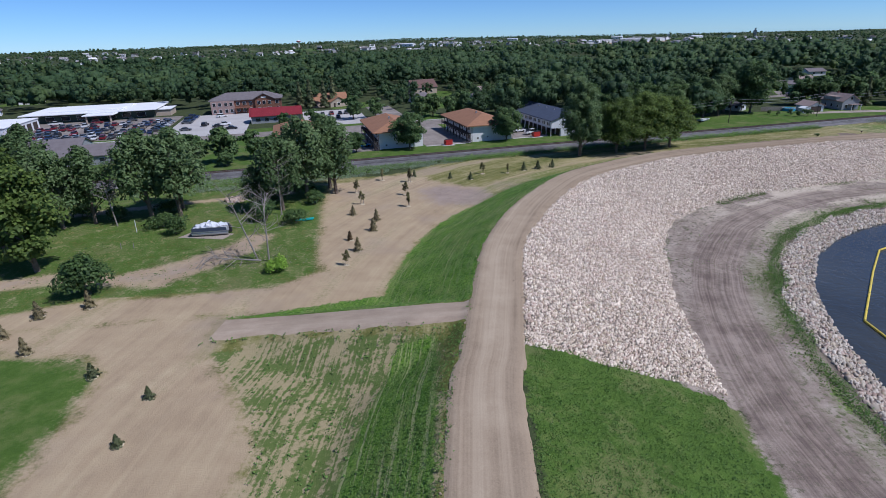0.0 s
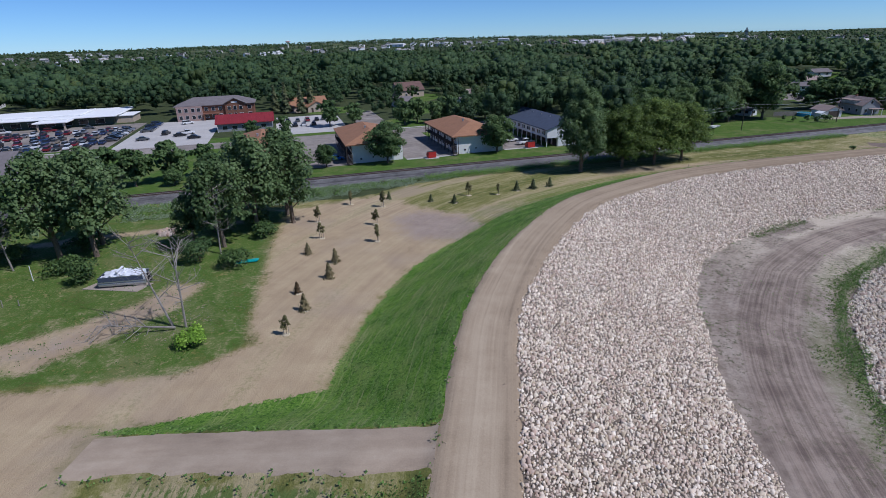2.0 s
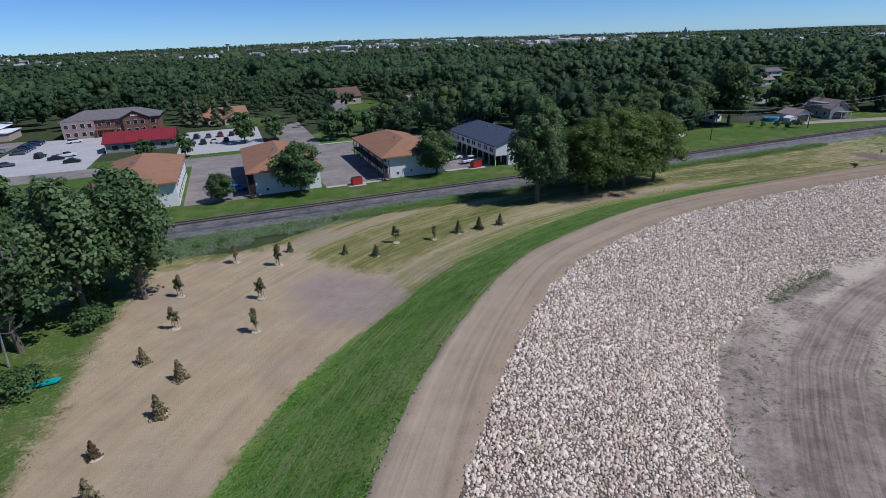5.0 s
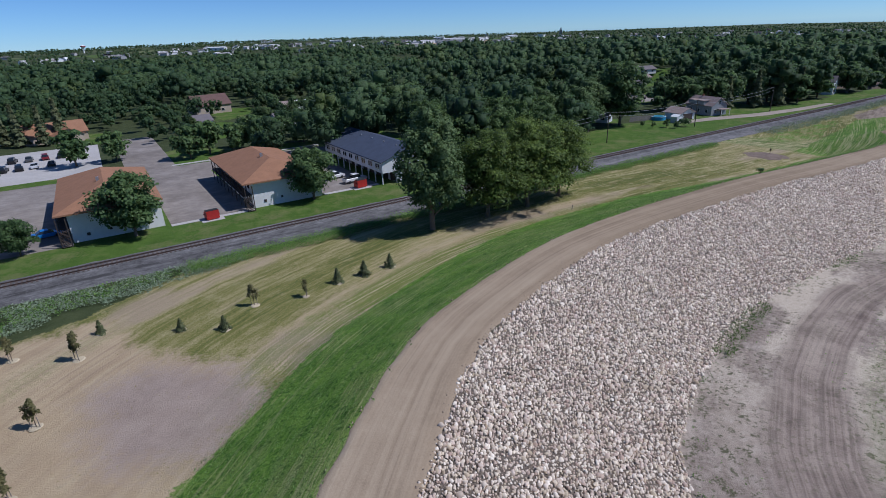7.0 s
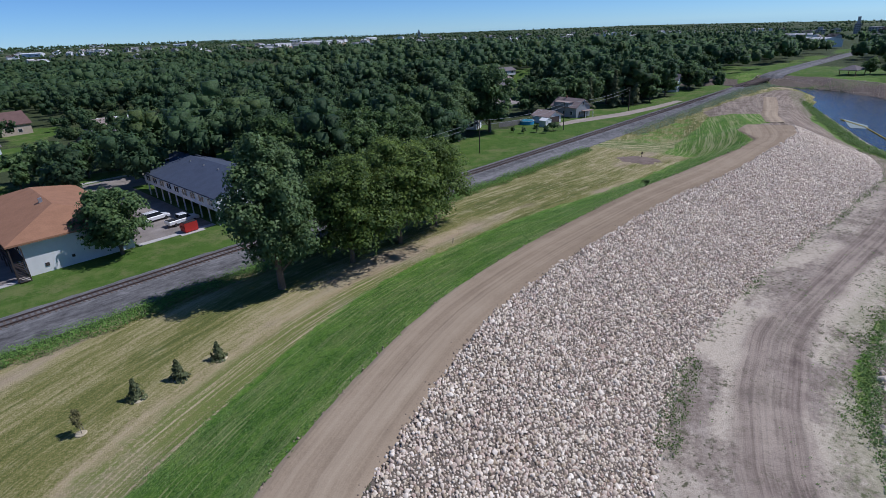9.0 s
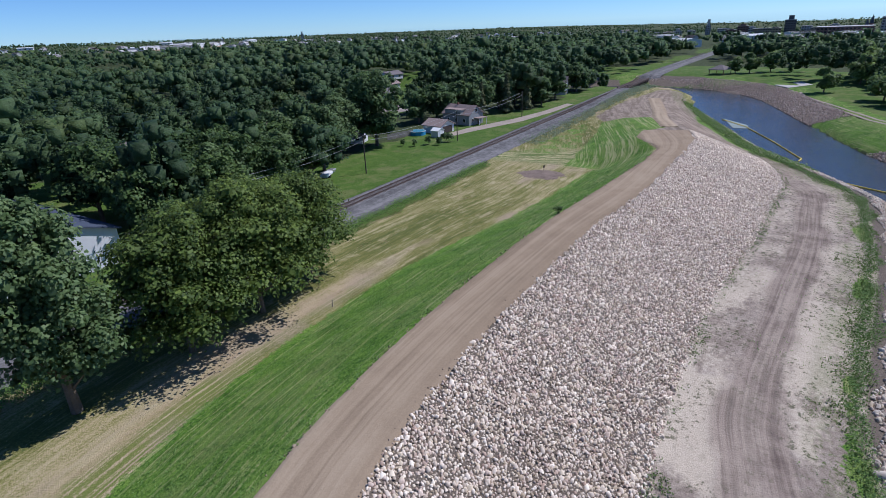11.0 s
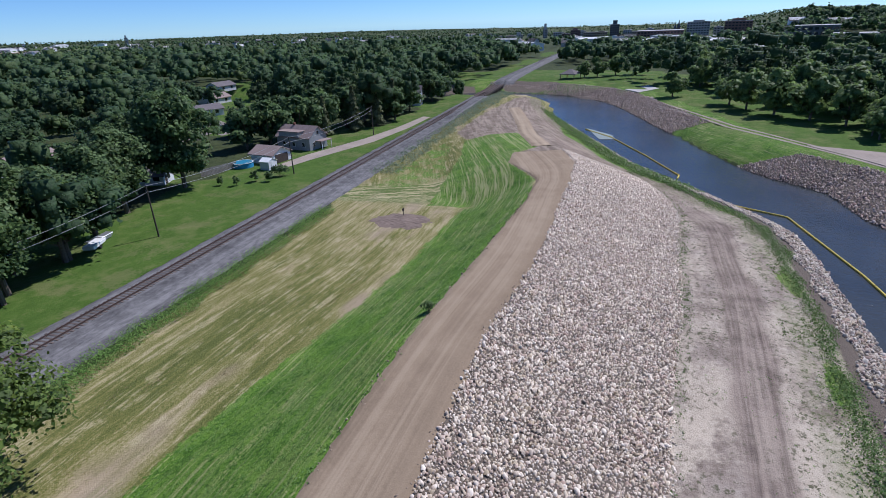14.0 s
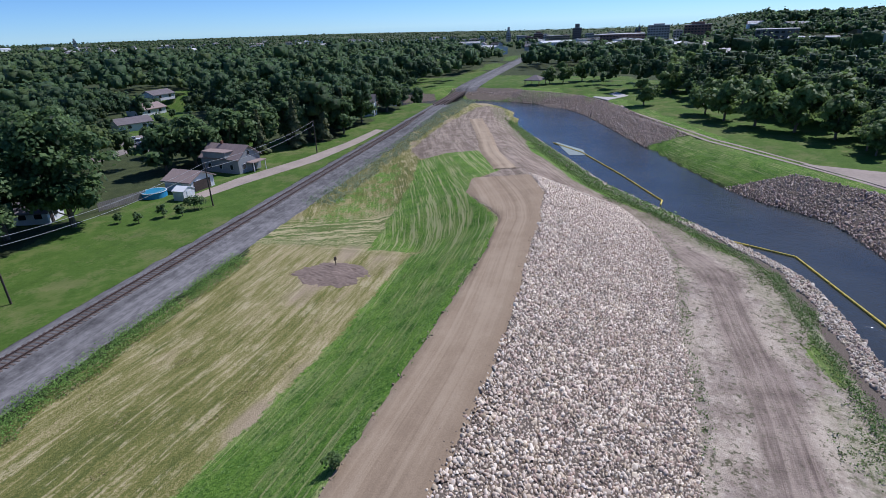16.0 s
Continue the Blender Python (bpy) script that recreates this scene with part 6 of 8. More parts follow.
for u, v, k, sh, r in ((-82, 99, 2, "suv", 80), (-76, 92, 2, "sedan", 10), (-78, 127, 0, "suv", 20), (-74, 96, 0, "pickup", 15), (-70, 84, 2, "sedan", 0), (-88, 88, 5, "sedan", 10),
                       (-37, 96, 2, "suv", 85), (-33.5, 96, 2, "suv", 95), (-30, 97, 0, "sedan", 92), (-26, 97, 2, "sedan", 90), (-36, 110, 2, "suv", 85), (-32, 110, 5, "sedan", 90), (-28, 110, 4, "suv", 95), (-24, 110, 2, "sedan", 88), (-21, 111, 5, "suv", 90),
                       (31.5, 27.5, 0, "suv", 8), (34, 21.5, 0, "pickup", 5), (-24.5, 22.5, 7, "sedan", 10), (-150, 134, 0, "pickup", 4), (-132, 131, 4, "suv", 2), (-118, 133, 5, "sedan", 0)):
    park(sh, k, town_pose(u, v, 0.045, r))


def dumpster(u, v, turn):
    top = thing("dumpster", town_pose(u, v, 0.08, turn), "red steel dumpster with black lid at the lot's edge", "dumpster", "red dumpsters")
    bm = bmesh.new()
    prof = [(-0.9, 0.15), (0.9, 0.15), (0.9, 1.25), (0.35, 1.65), (-0.9, 1.75)]
    rows = [[bm.verts.new((s * 1.15, x, z)) for x, z in prof] for s in (-1, 1)]
    bm.faces.new(rows[0])
    bm.faces.new(rows[1][::-1])
    for i in range(5):
        bm.faces.new((rows[0][i], rows[0][(i + 1) % 5], rows[1][(i + 1) % 5], rows[1][i]))
    bmesh.ops.recalc_face_normals(bm, faces=bm.faces[:])
    part("body", bm, M_RED_BIN, top)
    part("lid", boxes((0, -0.3, 1.72, 2.2, 1.2, 0.06)), M_BLACK, top)
    for s in (-1, 1):
        part("lift_pocket", boxes((s * 1.22, 0, 0.8, 0.12, 1.5, 0.2)), M_RED_BIN, top)
    pad = slab("pad", rect(u - 2, v - 1.6, u + 2, v + 1.4), 0, M_CONCRETE, "concrete pad under a dumpster", "pavement", 0.075, 0.2)
    pad.name = "pavement_pad"


dumpster(1.6, 14.3, 6)
dumpster(33.0, 16.2, 4)

# trees round the apartments
maple = tree("maple_tree", town_pose(-11.3, 13.0, 0), "round green maple before the white end wall", 11.3, 11, 1.3, M_LEAF, 85, 85, 0.25, "round")
for u, v, s in ((21.6, 14.3, 0.95), (-27.8, 14.4, 0.55)):
    copy_thing(maple, town_pose(u, v, 0, 77)).scale = (s, s, s)
grove = tree("street_tree", town_pose(-20, 90), "leafy green street tree", 10.5, 9, 1.6, M_LEAF, 30, 42, 0.46, "round", group="street trees")
for u, v, s in ((-49, 76, 0.6), (-38, 74, 0.7), (-10, 90, 0.85), (8, 78, 0.9), (14, 82, 0.95), (20, 77, 0.85), (27, 80, 1.0), (34, 78, 0.9), (42, 79, 1.0), (-74, 12, 0.9), (-66, 14, 1.0), (-80, 14, 0.95), (-88, 16, 0.9), (-58, 18, 0.8)):
    copy_thing(grove, town_pose(u, v, 0, u * 37)).scale = (s, s, s)
spr = conifer("spruce_tree", town_pose(-36, 142), "tall dark spruce behind the parking lot", 15, 6, M_SPRUCE, 1500, 0.5, "tree", "tall spruces")
for u, v, s in ((-29, 139, 0.95), (-24, 146, 1.05), (-41, 150, 0.9)):
    copy_thing(spr, town_pose(u, v, 0, u * 11)).scale = (s, s, s)


def small_house(u, v, w, l, turn, wall, roof, label, z0=2.7, z1=4.6):
    x, y = town(u, v)
    top = thing("house", pose(x, y, ground_z(x, y), 0, 0, math.degrees(GRID_A) + turn), label, "house", "houses in the trees")
    part("wall", gable_wall(w, l, z0, z1), wall, top)
    part("roof", roof_gable(w, l, z0 + 0.05, z1 + 0.1, 0.5), roof, top)
    for y0 in (l * 0.25, l * 0.7):
        window(top, -0.02, y0, 1.0, 1.3, 1.1, "x-")
        window(top, w + 0.02, y0, 1.0, 1.3, 1.1, "x+")
    window(top, w * 0.5, -0.02, 1.0, 1.4, 1.1, "y-")
    part("door", boxes((w * 0.25, -0.03, 0, 0.95, 0.08, 2.05)), M_DARK, top)
    return top


HOUSES_NEAR = (
    (-16, 146, 13, 19, 100, M_TAN_WALL, M_SHINGLE, "tan house with a broad brown roof among spruces", 3.2, 6.4),
    (-26, 140, 9, 9, 15, M_TAN_WALL, M_SHINGLE, "tan garage with a brown roof beside the house", 2.8, 5.0),
    (43, 184, 12, 16, 100, M_TAN_WALL, M_SHINGLE_BROWN, "tan house with a steep brown roof", 4.2, 8.2),
    (26, 139, 9, 9, 95, M_SIDING, M_SHINGLE_GREY, "small white house with a grey roof", 2.7, 4.6),
    (58, 118, 9, 13, 100, M_SIDING, M_SHINGLE_GREY, "white house seen through the trees", 2.8, 4.8),
    (66, 158, 8, 10, 95, M_GREY_WALL, M_SHINGLE_TAN, "grey house behind the street", 2.7, 4.6),
    (74, 166, 9, 12, 85, M_SIDING, M_WHITE_ROOF, "white mobile home in the woods", 2.7, 3.6),
    (126, 76, 9, 12, 80, M_SIDING, M_SHINGLE_GREY, "low pale house on the back street", 2.7, 4.4),
    (145, 78, 9, 11, 85, M_GREY_WALL, M_SHINGLE_TAN, "low grey house on the back street", 2.7, 4.4),
    (104, 82, 9, 12, 80, M_SIDING, M_SHINGLE_GREY, "pale roofed house among trees", 2.7, 4.4))
HOUSES_FAR = (
    (86, 29, 7, 9, 95, M_GREY_WALL, M_SHINGLE_GREY, "grey shed under the big trees", 2.6, 4.2),
    (134, 36, 5, 6, 20, M_SIDING, M_SHINGLE_GREY, "small white shed behind the big tree", 2.4, 3.6),
    (226, 92, 9, 11, 60, M_SIDING, M_SHINGLE_GREY, "low house with a blue-grey roof", 2.7, 4.2),
    (262, 116, 9, 12, 80, M_SIDING, M_SHINGLE_TAN, "pale house at the street's end", 2.7, 4.4),
    (274, 124, 9, 12, 80, M_SIDING, M_SHINGLE_GREY, "pale house deep in the woods", 2.7, 4.4),
    (252, 18, 5, 6, 10, M_SIDING, M_SHINGLE_GREY, "narrow white house by the woods", 5.5, 7.5),
    (-213, 258, 12, 15, 10, M_SIDING, M_SHINGLE_GREY, "white house behind the car lot", 3.2, 5.6),
    (-234, 330, 12, 15, 60, M_SIDING, M_SHINGLE_TAN, "pale house in the trees", 3.2, 5.6),
    (298, 140, 9, 12, 80, M_SIDING, M_SHINGLE_GREY, "pale house beyond the back street", 2.7, 4.4),
    (132, 80, 9, 11, 80, M_SIDING, M_SHINGLE_GREY, "white house behind the tall trees", 2.7, 4.4),
    (-205, 190, 10, 12, 20, M_SIDING, M_SHINGLE_GREY, "white house in the trees", 2.7, 4.6))
for u, v, w, l, t, wall, roof, lab, z0, z1 in HOUSES_NEAR + HOUSES_FAR:
    small_house(u, v, w, l, t, wall, roof, lab, z0, z1)


def grey_house():
    x, y = 155.6, 221.0
    top = thing("house", pose(x, y, ground_z(x, y), 0, 0, 5), "grey gabled house with a tan roof by the lawn", "house")
    top.location, top.scale = (156.8, 221.1, ground_z(x, y)), (0.86, 0.86, 0.86)
    part("wall", gable_wall(8.2, 13.5, 4.2, 7.0), M_GREY_WALL, top)
    part("roof", roof_gable(8.2, 13.5, 4.25, 7.15, 0.5), M_SHINGLE_TAN, top)
    part("dormer", boxes((0.6, 7.5, 4.2, 3.0, 8, 1.5)), M_GREY_WALL, top)
    part("dormer_roof", boxes((0.7, 7.5, 5.7, 3.6, 8.6, 0.2)), M_SHINGLE_TAN, top)
    part("porch_roof", boxes((5.4, -1.2, 2.5, 5.2, 2.6, 0.2)), M_SHINGLE_TAN, top)
    for px in (3.2, 7.6):
        part("porch_post", boxes((px, -2.2, 0, 0.2, 0.2, 2.5)), M_TRIM, top)
    part("door", boxes((5.4, -0.04, 0, 1.0, 0.1, 2.1)), M_DARK, top)
    window(top, 2.0, -0.02, 1.0, 1.0, 1.4, "y-")
    window(top, 4.1, -0.02, 4.6, 1.0, 1.2, "y-")
    for yy in (2.5, 6.5, 10.5):
        window(top, -0.02, yy, 1.1, 1.0, 1.3, "x-")
    part("chimney", boxes((4.1, 9, 6.6, 0.6, 0.6, 1.2)), M_BRICK, top)
    g = thing("garage", pose(141.8, 218.2, 0, 0, 0, 8), "small white garage with a pinkish tan roof", "garage")
    part("wall", gable_wall(6.5, 7, 2.5, 3.9), M_SIDING, g)
    part("roof", roof_gable(6.5, 7, 2.55, 4.0, 0.5), M_SHINGLE_TAN, g)
    part("garage_door", boxes((3.2, -0.05, 0, 4.4, 0.1, 2.1)), M_DARK, g)
    s = thing("shed", pose(137.6, 214.6, 0, 0, 0, 12), "small white garden shed", "shed")
    part("wall", gable_wall(3.0, 2.6, 2.0, 2.6), M_SIDING, s)
    part("roof", roof_gable(3.0, 2.6, 2.02, 2.68, 0.15, 0.1), M_WHITE_ROOF, s)
    part("door", boxes((1.5, -0.04, 0, 1.2, 0.06, 1.8)), M_TRIM, s)
    p = thing("swimming_pool", pose(137.2, 223.6, 0), "round above-ground pool with a blue wall", "pool")
    blue = plain("pool_blue", (0.04, 0.27, 0.5), 0.5, 0, 2, 0.1)
    bm = tube(bmesh.new(), (0, 0, 0), (0, 0, 1.15), 2.4, 2.4, 24)
    part("wall", bm, blue, p)
    part("rim", tube(bmesh.new(), (0, 0, 1.15), (0, 0, 1.22), 2.5, 2.5, 24), M_TRIM, p)
    part("water_surface", tube(bmesh.new(), (0, 0, 1.2), (0, 0, 1.235), 2.3, 2.3, 24), paint("pool_water", (0.05, 0.3, 0.45)), p)
    f = thing("fence", pose(126.5, 224.5, 0, 0, 0, -2), "weathered grey board fence behind the lawn", "fence")
    for i in range(28):
        part("board", boxes((i * 0.34, 0, 0, 0.3, 0.03, 1.7)), M_BARK_GREY, f)


grey_house()
slab("driveway", [town(*p) for p in ((151, 17.5), (162, 14.7), (183, 8.0), (205, 5.4), (225, 5.0), (226, 8.0), (205, 9.5), (186, 12.8), (166, 19), (152, 21))], 0, M_GRAVEL_DRIVE, "pale gravel driveway beside the lawn", "driveway", 0.05, follow=True)
slab("side_street", [town(*p) for p in ((186, 62), (195, 60), (214, 86), (206, 90), (196, 78))], 0, M_ASPHALT, "pale paved side street among the houses", "road", 0.06, follow=True)
slab("back_street", rect(96, 68, 200, 74), 0, M_ASPHALT, "quiet back street in the woods", "road", 0.05, follow=True)
lawn_tree = tree("big_lawn_tree", at(119.6, 220.2), "huge dense green tree on the lawn's edge", 20.5, 17, 2.2, M_LEAF, 110, 95, 0.36, "round")
small = tree("young_apple_tree", at(129.6, 209.3), "small young fruit tree on the lawn", 2.6, 2.4, 0.6, M_LEAF, 10, 60, 0.14, "round", category="tree", trunk_r=0.05, group="young lawn trees")
for x, y, s in ((125.7, 211, 0.8), (124.4, 214.2, 0.75), (131.5, 206.8, 0.9)):
    copy_thing(small, at(x, y, x * 50)).scale = (s, s, s)
bush("lawn_bush", at(135.2, 207.6), "round green bush by the pole", 2.8, 3.2, M_LEAF, 120, 10, 0.16)
for x, y, s in ((87, 199, 0.75), (95, 207, 0.8), (104, 214, 0.85), (111, 224, 0.85), (78, 194, 0.7), (70, 193, 0.7), (64, 190, 0.72), (84, 208, 0.8)):
    copy_thing(oak, at(x, y, x * 31)).scale = (s * 1.35, s * 1.35, s * 1.2)
park("suv", 0, at(86.5, 214.5, 20))
t = thing("camper_trailer", at(91.9, 200.6, 40), "small pale boat trailer parked on the lawn", "trailer")
part("body", hull([(-1.9, 0.5), (1.9, 0.5), (2.2, 1.0), (-1.9, 1.1)], 1.7, 0), M_TRIM, t)
part("wheel", tube(bmesh.new(), (0, -0.95, 0.32), (0, 0.95, 0.32), 0.32, 0.32, 10), M_BLACK, t)

for u, v, k, sh, r in ((200, 75, 0, "suv", 30), (203, 80, 0, "sedan", 40), (193, 68, 2, "pickup", 50), (104, 36, 0, "suv", 10), (109, 40, 2, "sedan", 30)):
    park(sh, k, town_pose(u, v, 0.07, r))
rb = thing("rowing_boat", at(94, 203.5, 25), "pale aluminium boat lying on the lawn's edge", "boat")
part("hull", hull([(-2.2, 0.1), (1.6, 0.1), (2.4, 0.75), (-2.3, 0.7)], 1.5, 0), M_STEEL, rb)
part("bench", boxes((0, 0, 0.72, 0.3, 1.3, 0.06)), M_TRIM, rb)

small_house(-97, 27, 12, 17, 90, M_GREY_WALL, M_SHINGLE_GREY, "long low building with a grey roof by the railway", 3.0, 5.2)
small_house(-112, 43, 13, 18, 90, M_GREY_WALL, M_SHINGLE_GREY, "long low building with a grey roof by the car lot", 3.0, 5.2)
bush("shrub_tree", town_pose(-64.8, 9.3, 0), "round green shrub tree on the verge", 5.2, 4.4, M_LEAF, 150, 14, 0.22)

for u, v, s in ((198, 21, 0.95), (208, 18, 1.0), (190, 27, 0.8), (226, 19, 0.9)):
    copy_thing(spr, town_pose(u, v, 0, u * 7)).scale = (s, s, s)
for u, v, s in ((186, 33, 1.2), (195, 32, 1.3), (204, 27, 1.25), (214, 25, 1.3), (219, 16, 1.0), (231, 25, 1.35), (239, 18, 1.1), (247, 25, 1.2), (256, 27, 1.3), (263, 17, 1.1), (272, 20, 1.2), (169, 40, 1.1), (176, 37, 1.2)):
    copy_thing(grove, town_pose(u, v, 0, u * 37)).scale = (s * 1.1, s * 1.1, s)

shade = tree("shade_tree", town_pose(58, 14, 0, 20), "tall dense dark green tree above a dim yard", 13.5, 11, 3.6, M_LEAF_DARK, 62, 74, 0.25, "round", group="yard trees")
for u, v, k in ((64, 16, 1.05), (70, 13, 0.95), (77, 17, 1.1), (84, 14.5, 0.95), (61, 24, 1.1), (68, 26, 1.0), (74, 25, 1.12), (82, 26, 1.1), (91, 22, 1.05), (97, 19, 0.95), (60, 34, 1.1), (66, 38, 1.05)):
    copy_thing(shade, town_pose(u, v, 0, u * 53)).scale = (k * 1.05, k * 1.05, k)


# ---- poles and wires ----
M_POLE = plain("weathered_pole", (0.10, 0.08, 0.065), 0.95, 0, 3, 0.3, 0.1)
POLES = [(99.9, 196.6, 8.6), (137.9, 206.6, 8.4), (59, 183.5, 8.6), (181, 219.5, 8.4), (18, 172.5, 0)]
tops = []
for x, y, h in POLES[:4]:
    z = ground_z(x, y)
    p = thing("utility_pole", pose(x, y, z), "dark wooden utility pole on the lawn", "utility pole", "utility poles")
    part("shaft", tube(bmesh.new(), (0, 0, -0.3), (0, 0, h), 0.15, 0.1, 8), M_POLE, p)
    part("insulator", tube(bmesh.new(), (0, 0, h), (0, 0, h + 0.16), 0.05, 0.04, 6), M_STEEL, p)
    part("bracket", boxes((0, 0.15, h - 1.2, 0.08, 0.3, 0.4)), M_STEEL, p)
    tops.append(Vector((x, y, z + h)))
tops = [tops[2], tops[0], tops[1], tops[3]]
M_WIRE = plain("grey_cable", (0.34, 0.34, 0.34), 0.6, 0, 3, 0.1)
for a, b in zip(tops, tops[1:]):
    for drop in (0.05, 1.1):
        pts = np.array([a.lerp(b, k / 14) - Vector((0, 0, drop + 1.1 * (1 - (2 * k / 14 - 1) ** 2))) for k in range(15)])
        ring = np.array([(0, 0.03, 0), (0, 0, 0.03), (0, -0.03, 0), (0, 0, -0.03)])
        vs = (pts[:, None, :] + ring[None]).reshape(-1, 3)
        fs = np.array([(4 * i + j, 4 * i + (j + 1) % 4, 4 * i + 4 + (j + 1) % 4, 4 * i + 4 + j) for i in range(14) for j in range(4)])
        me = mesh_np("power_line", vs, fs, M_WIRE)
        tagged(new("power_line", me), "sagging grey overhead cable between poles", "cable")

# ---- boat on the yard, wood pile, small things ----
M_TARP = plain("pale_tarpaulin", (0.62, 0.63, 0.66), 0.6, 0, 1.5, 0.2)
b = thing("pontoon_boat", at(-45, 87.0, 8), "pontoon boat wrapped in pale tarpaulin on the grass", "boat")
for s in (-0.9, 0.9):
    part("pontoon", tube(bmesh.new(), (-3.1, s, 0.55), (3.1, s, 0.55), 0.34, 0.34, 10), M_STEEL, b)
part("deck", boxes((0, 0, 0.85, 6.4, 2.5, 0.14)), M_STEEL, b)
for sy in (-1.2, 1.2):
    part("side_fence", boxes((0, sy, 1.0, 6.0, 0.06, 0.62)), M_SHINGLE_BLUE, b, "dark blue side panel")
    part("rail", boxes((0, sy, 1.64, 6.1, 0.06, 0.05)), M_STEEL, b)
part("side_fence", boxes((-3.0, 0, 1.0, 0.06, 2.4, 0.62)), M_SHINGLE_BLUE, b, "dark blue end panel")
for x, y, lx, ly, h in ((-2.1, 0.75, 1.5, 0.75, 0.75), (-2.1, -0.75, 1.5, 0.75, 0.7), (0.2, 0.75, 1.6, 0.75, 0.8), (0.3, -0.8, 0.9, 0.6, 1.05), (2.3, 0.0, 0.9, 2.1, 0.85)):
    part("seat", boxes((x, y, 1.0, lx, ly, h, 0.12)), M_TARP, b, "pale covered seat")
bm = bmesh.new()
bmesh.ops.create_grid(bm, x_segments=14, y_segments=8, size=1, matrix=Matrix.Diagonal((2.4, 1.15, 1, 1)))
for v in bm.verts:
    edge = max(abs(v.co.x) / 2.4, abs(v.co.y) / 1.15)
    v.co.z = 1.72 + (1 - edge ** 2) * (0.5 + 0.5 * noise.noise(v.co * 1.3)) + 0.28 * noise.noise(v.co * 2.6)
part("tarp", bm, M_TARP, b, "crumpled pale tarpaulin")
part("canopy_roll", tube(bmesh.new(), (-0.4, -1.1, 2.3), (-0.4, 1.1, 2.3), 0.16, 0.16, 8), M_TARP, b)
for sy in (-1.1, 1.1):
    part("canopy_bow", tube(bmesh.new(), (0.6, sy, 1.65), (-0.4, sy, 2.3), 0.03, 0.03, 5), M_STEEL, b)
part("motor", boxes((3.4, 0, 0.3, 0.5, 0.5, 1.3, 0.1)), M_BLACK, b)
part("trailer_beam", boxes((0, 0, 0.25, 5.5, 0.15, 0.15), (1, 0, 0.3, 0.15, 2.2, 0.12)), M_STEEL, b)
slab("pavement_boat", [(-50.5, 85.5), (-42, 84.2), (-41, 87), (-49, 88.8)], 0, M_GRAVEL_DRIVE, "gravel pad under the boat", "pavement", 0.05, follow=True)
pile = stone_field("rubble_heap", (-52, 107), (-46, 111), 0.4, lambda x, y: np.hypot(x + 49, y - 109) < 2, M_STONE_DARK, "low heap of reddish broken masonry in the yard", 0.35)
k = thing("kayak", at(-29.8, 93.8, 15), "turquoise plastic kayak lying on the grass", "kayak")
part("hull", hull([(-1.5, 0.1), (1.5, 0.1), (1.9, 0.4), (-1.9, 0.4)], 0.75, 0), plain("turquoise_plastic", (0.02, 0.35, 0.33), 0.4), k)
for x, y, h, label in ((-58, 80.5, 1.1, "short leaning wooden post in the grass"), (-56, 80.8, 0.9, "short wooden post in the grass"), (61, 146.5, 0.9, "short wooden stake by the elms"), (-60, 89, 2.4, "white post in the yard")):
    o = thing("post", at(x, y), label, "post")
    part("shaft", tube(bmesh.new(), (0, 0, -0.2), (0.1, 0, h), 0.07, 0.06, 6), M_BARK_GREY if h < 2 else M_TRIM, o)
bm = bmesh.new()
bmesh.ops.create_grid(bm, x_segments=30, y_segments=24, size=1, matrix=Matrix.Diagonal((5.2, 7.2, 1, 1)))
for v in bm.verts:
    q = math.hypot(v.co.x / 4.3, v.co.y / 6.0) + 0.2 * noise.noise(v.co * 0.6)
    v.co.z = -0.2 + 0.36 * max(0.0, 1.0 - q * q) ** 0.5 + 0.09 * noise.noise(v.co * 2.3) if q < 1 else -0.3
mound = thing("soil_mound", at(124.3, 165.6, 16), "low mound of dark bare soil on the mown field", "mound")
part("earth", bm, plain("dark_soil", (0.20, 0.152, 0.122), 0.95, 0, 2.5, 0.35, 0.1), mound)
o = thing("survey_marker", at(126.7, 166.8), "dark survey post with a small board on bare soil", "marker")
part("shaft", tube(bmesh.new(), (0, 0, -0.2), (0, 0, 1.3), 0.06, 0.06, 6), M_DARK, o)
part("board", boxes((0, 0, 0.8, 0.45, 0.06, 0.5)), M_DARK, o)
bush("crest_bush", at(94.6, 138.9), "small dark bush at the crest road's edge", 1.1, 1.3, M_LEAF_DARK, 90, 7, 0.09)

# ---- floating boom ----
M_BOOM = plain("yellow_boom_fabric", (0.66, 0.50, 0.07), 0.6, 0, 2.0, 0.2)
BOOMS = [[(226.3, 169.9), (217.1, 158.8), (198.2, 144.2), (184.6, 134.6), (182.5, 133.0), (179.5, 132.8)], [(166.6, 124.0), (165.4, 120.3), (162.6, 111.5), (141.7, 101.8), (118, 93.0), (95, 86.5), (72.5, 81.0), (69.3, 79.4), (62.4, 71.2), (50.7, 56.4), (50.3, 51.0), (50.6, 40)]]
for line in BOOMS:
    top = thing("floating_boom", pose(0, 0, WATER_Z), "yellow floating boom on the river", "boom", "floating booms")
    for (ax, ay), (bx, by) in zip(line, line[1:]):
        n = max(1, round(math.hypot(bx - ax, by - ay) / 3.0))
        for i in range(n):
            p = Vector((ax + (bx - ax) * i / n, ay + (by - ay) * i / n, 0.1))
            q = Vector((ax + (bx - ax) * (i + 0.96) / n, ay + (by - ay) * (i + 0.96) / n, 0.1))
            part("float", tube(bmesh.new(), p, q, 0.15, 0.15, 8), M_BOOM, top)

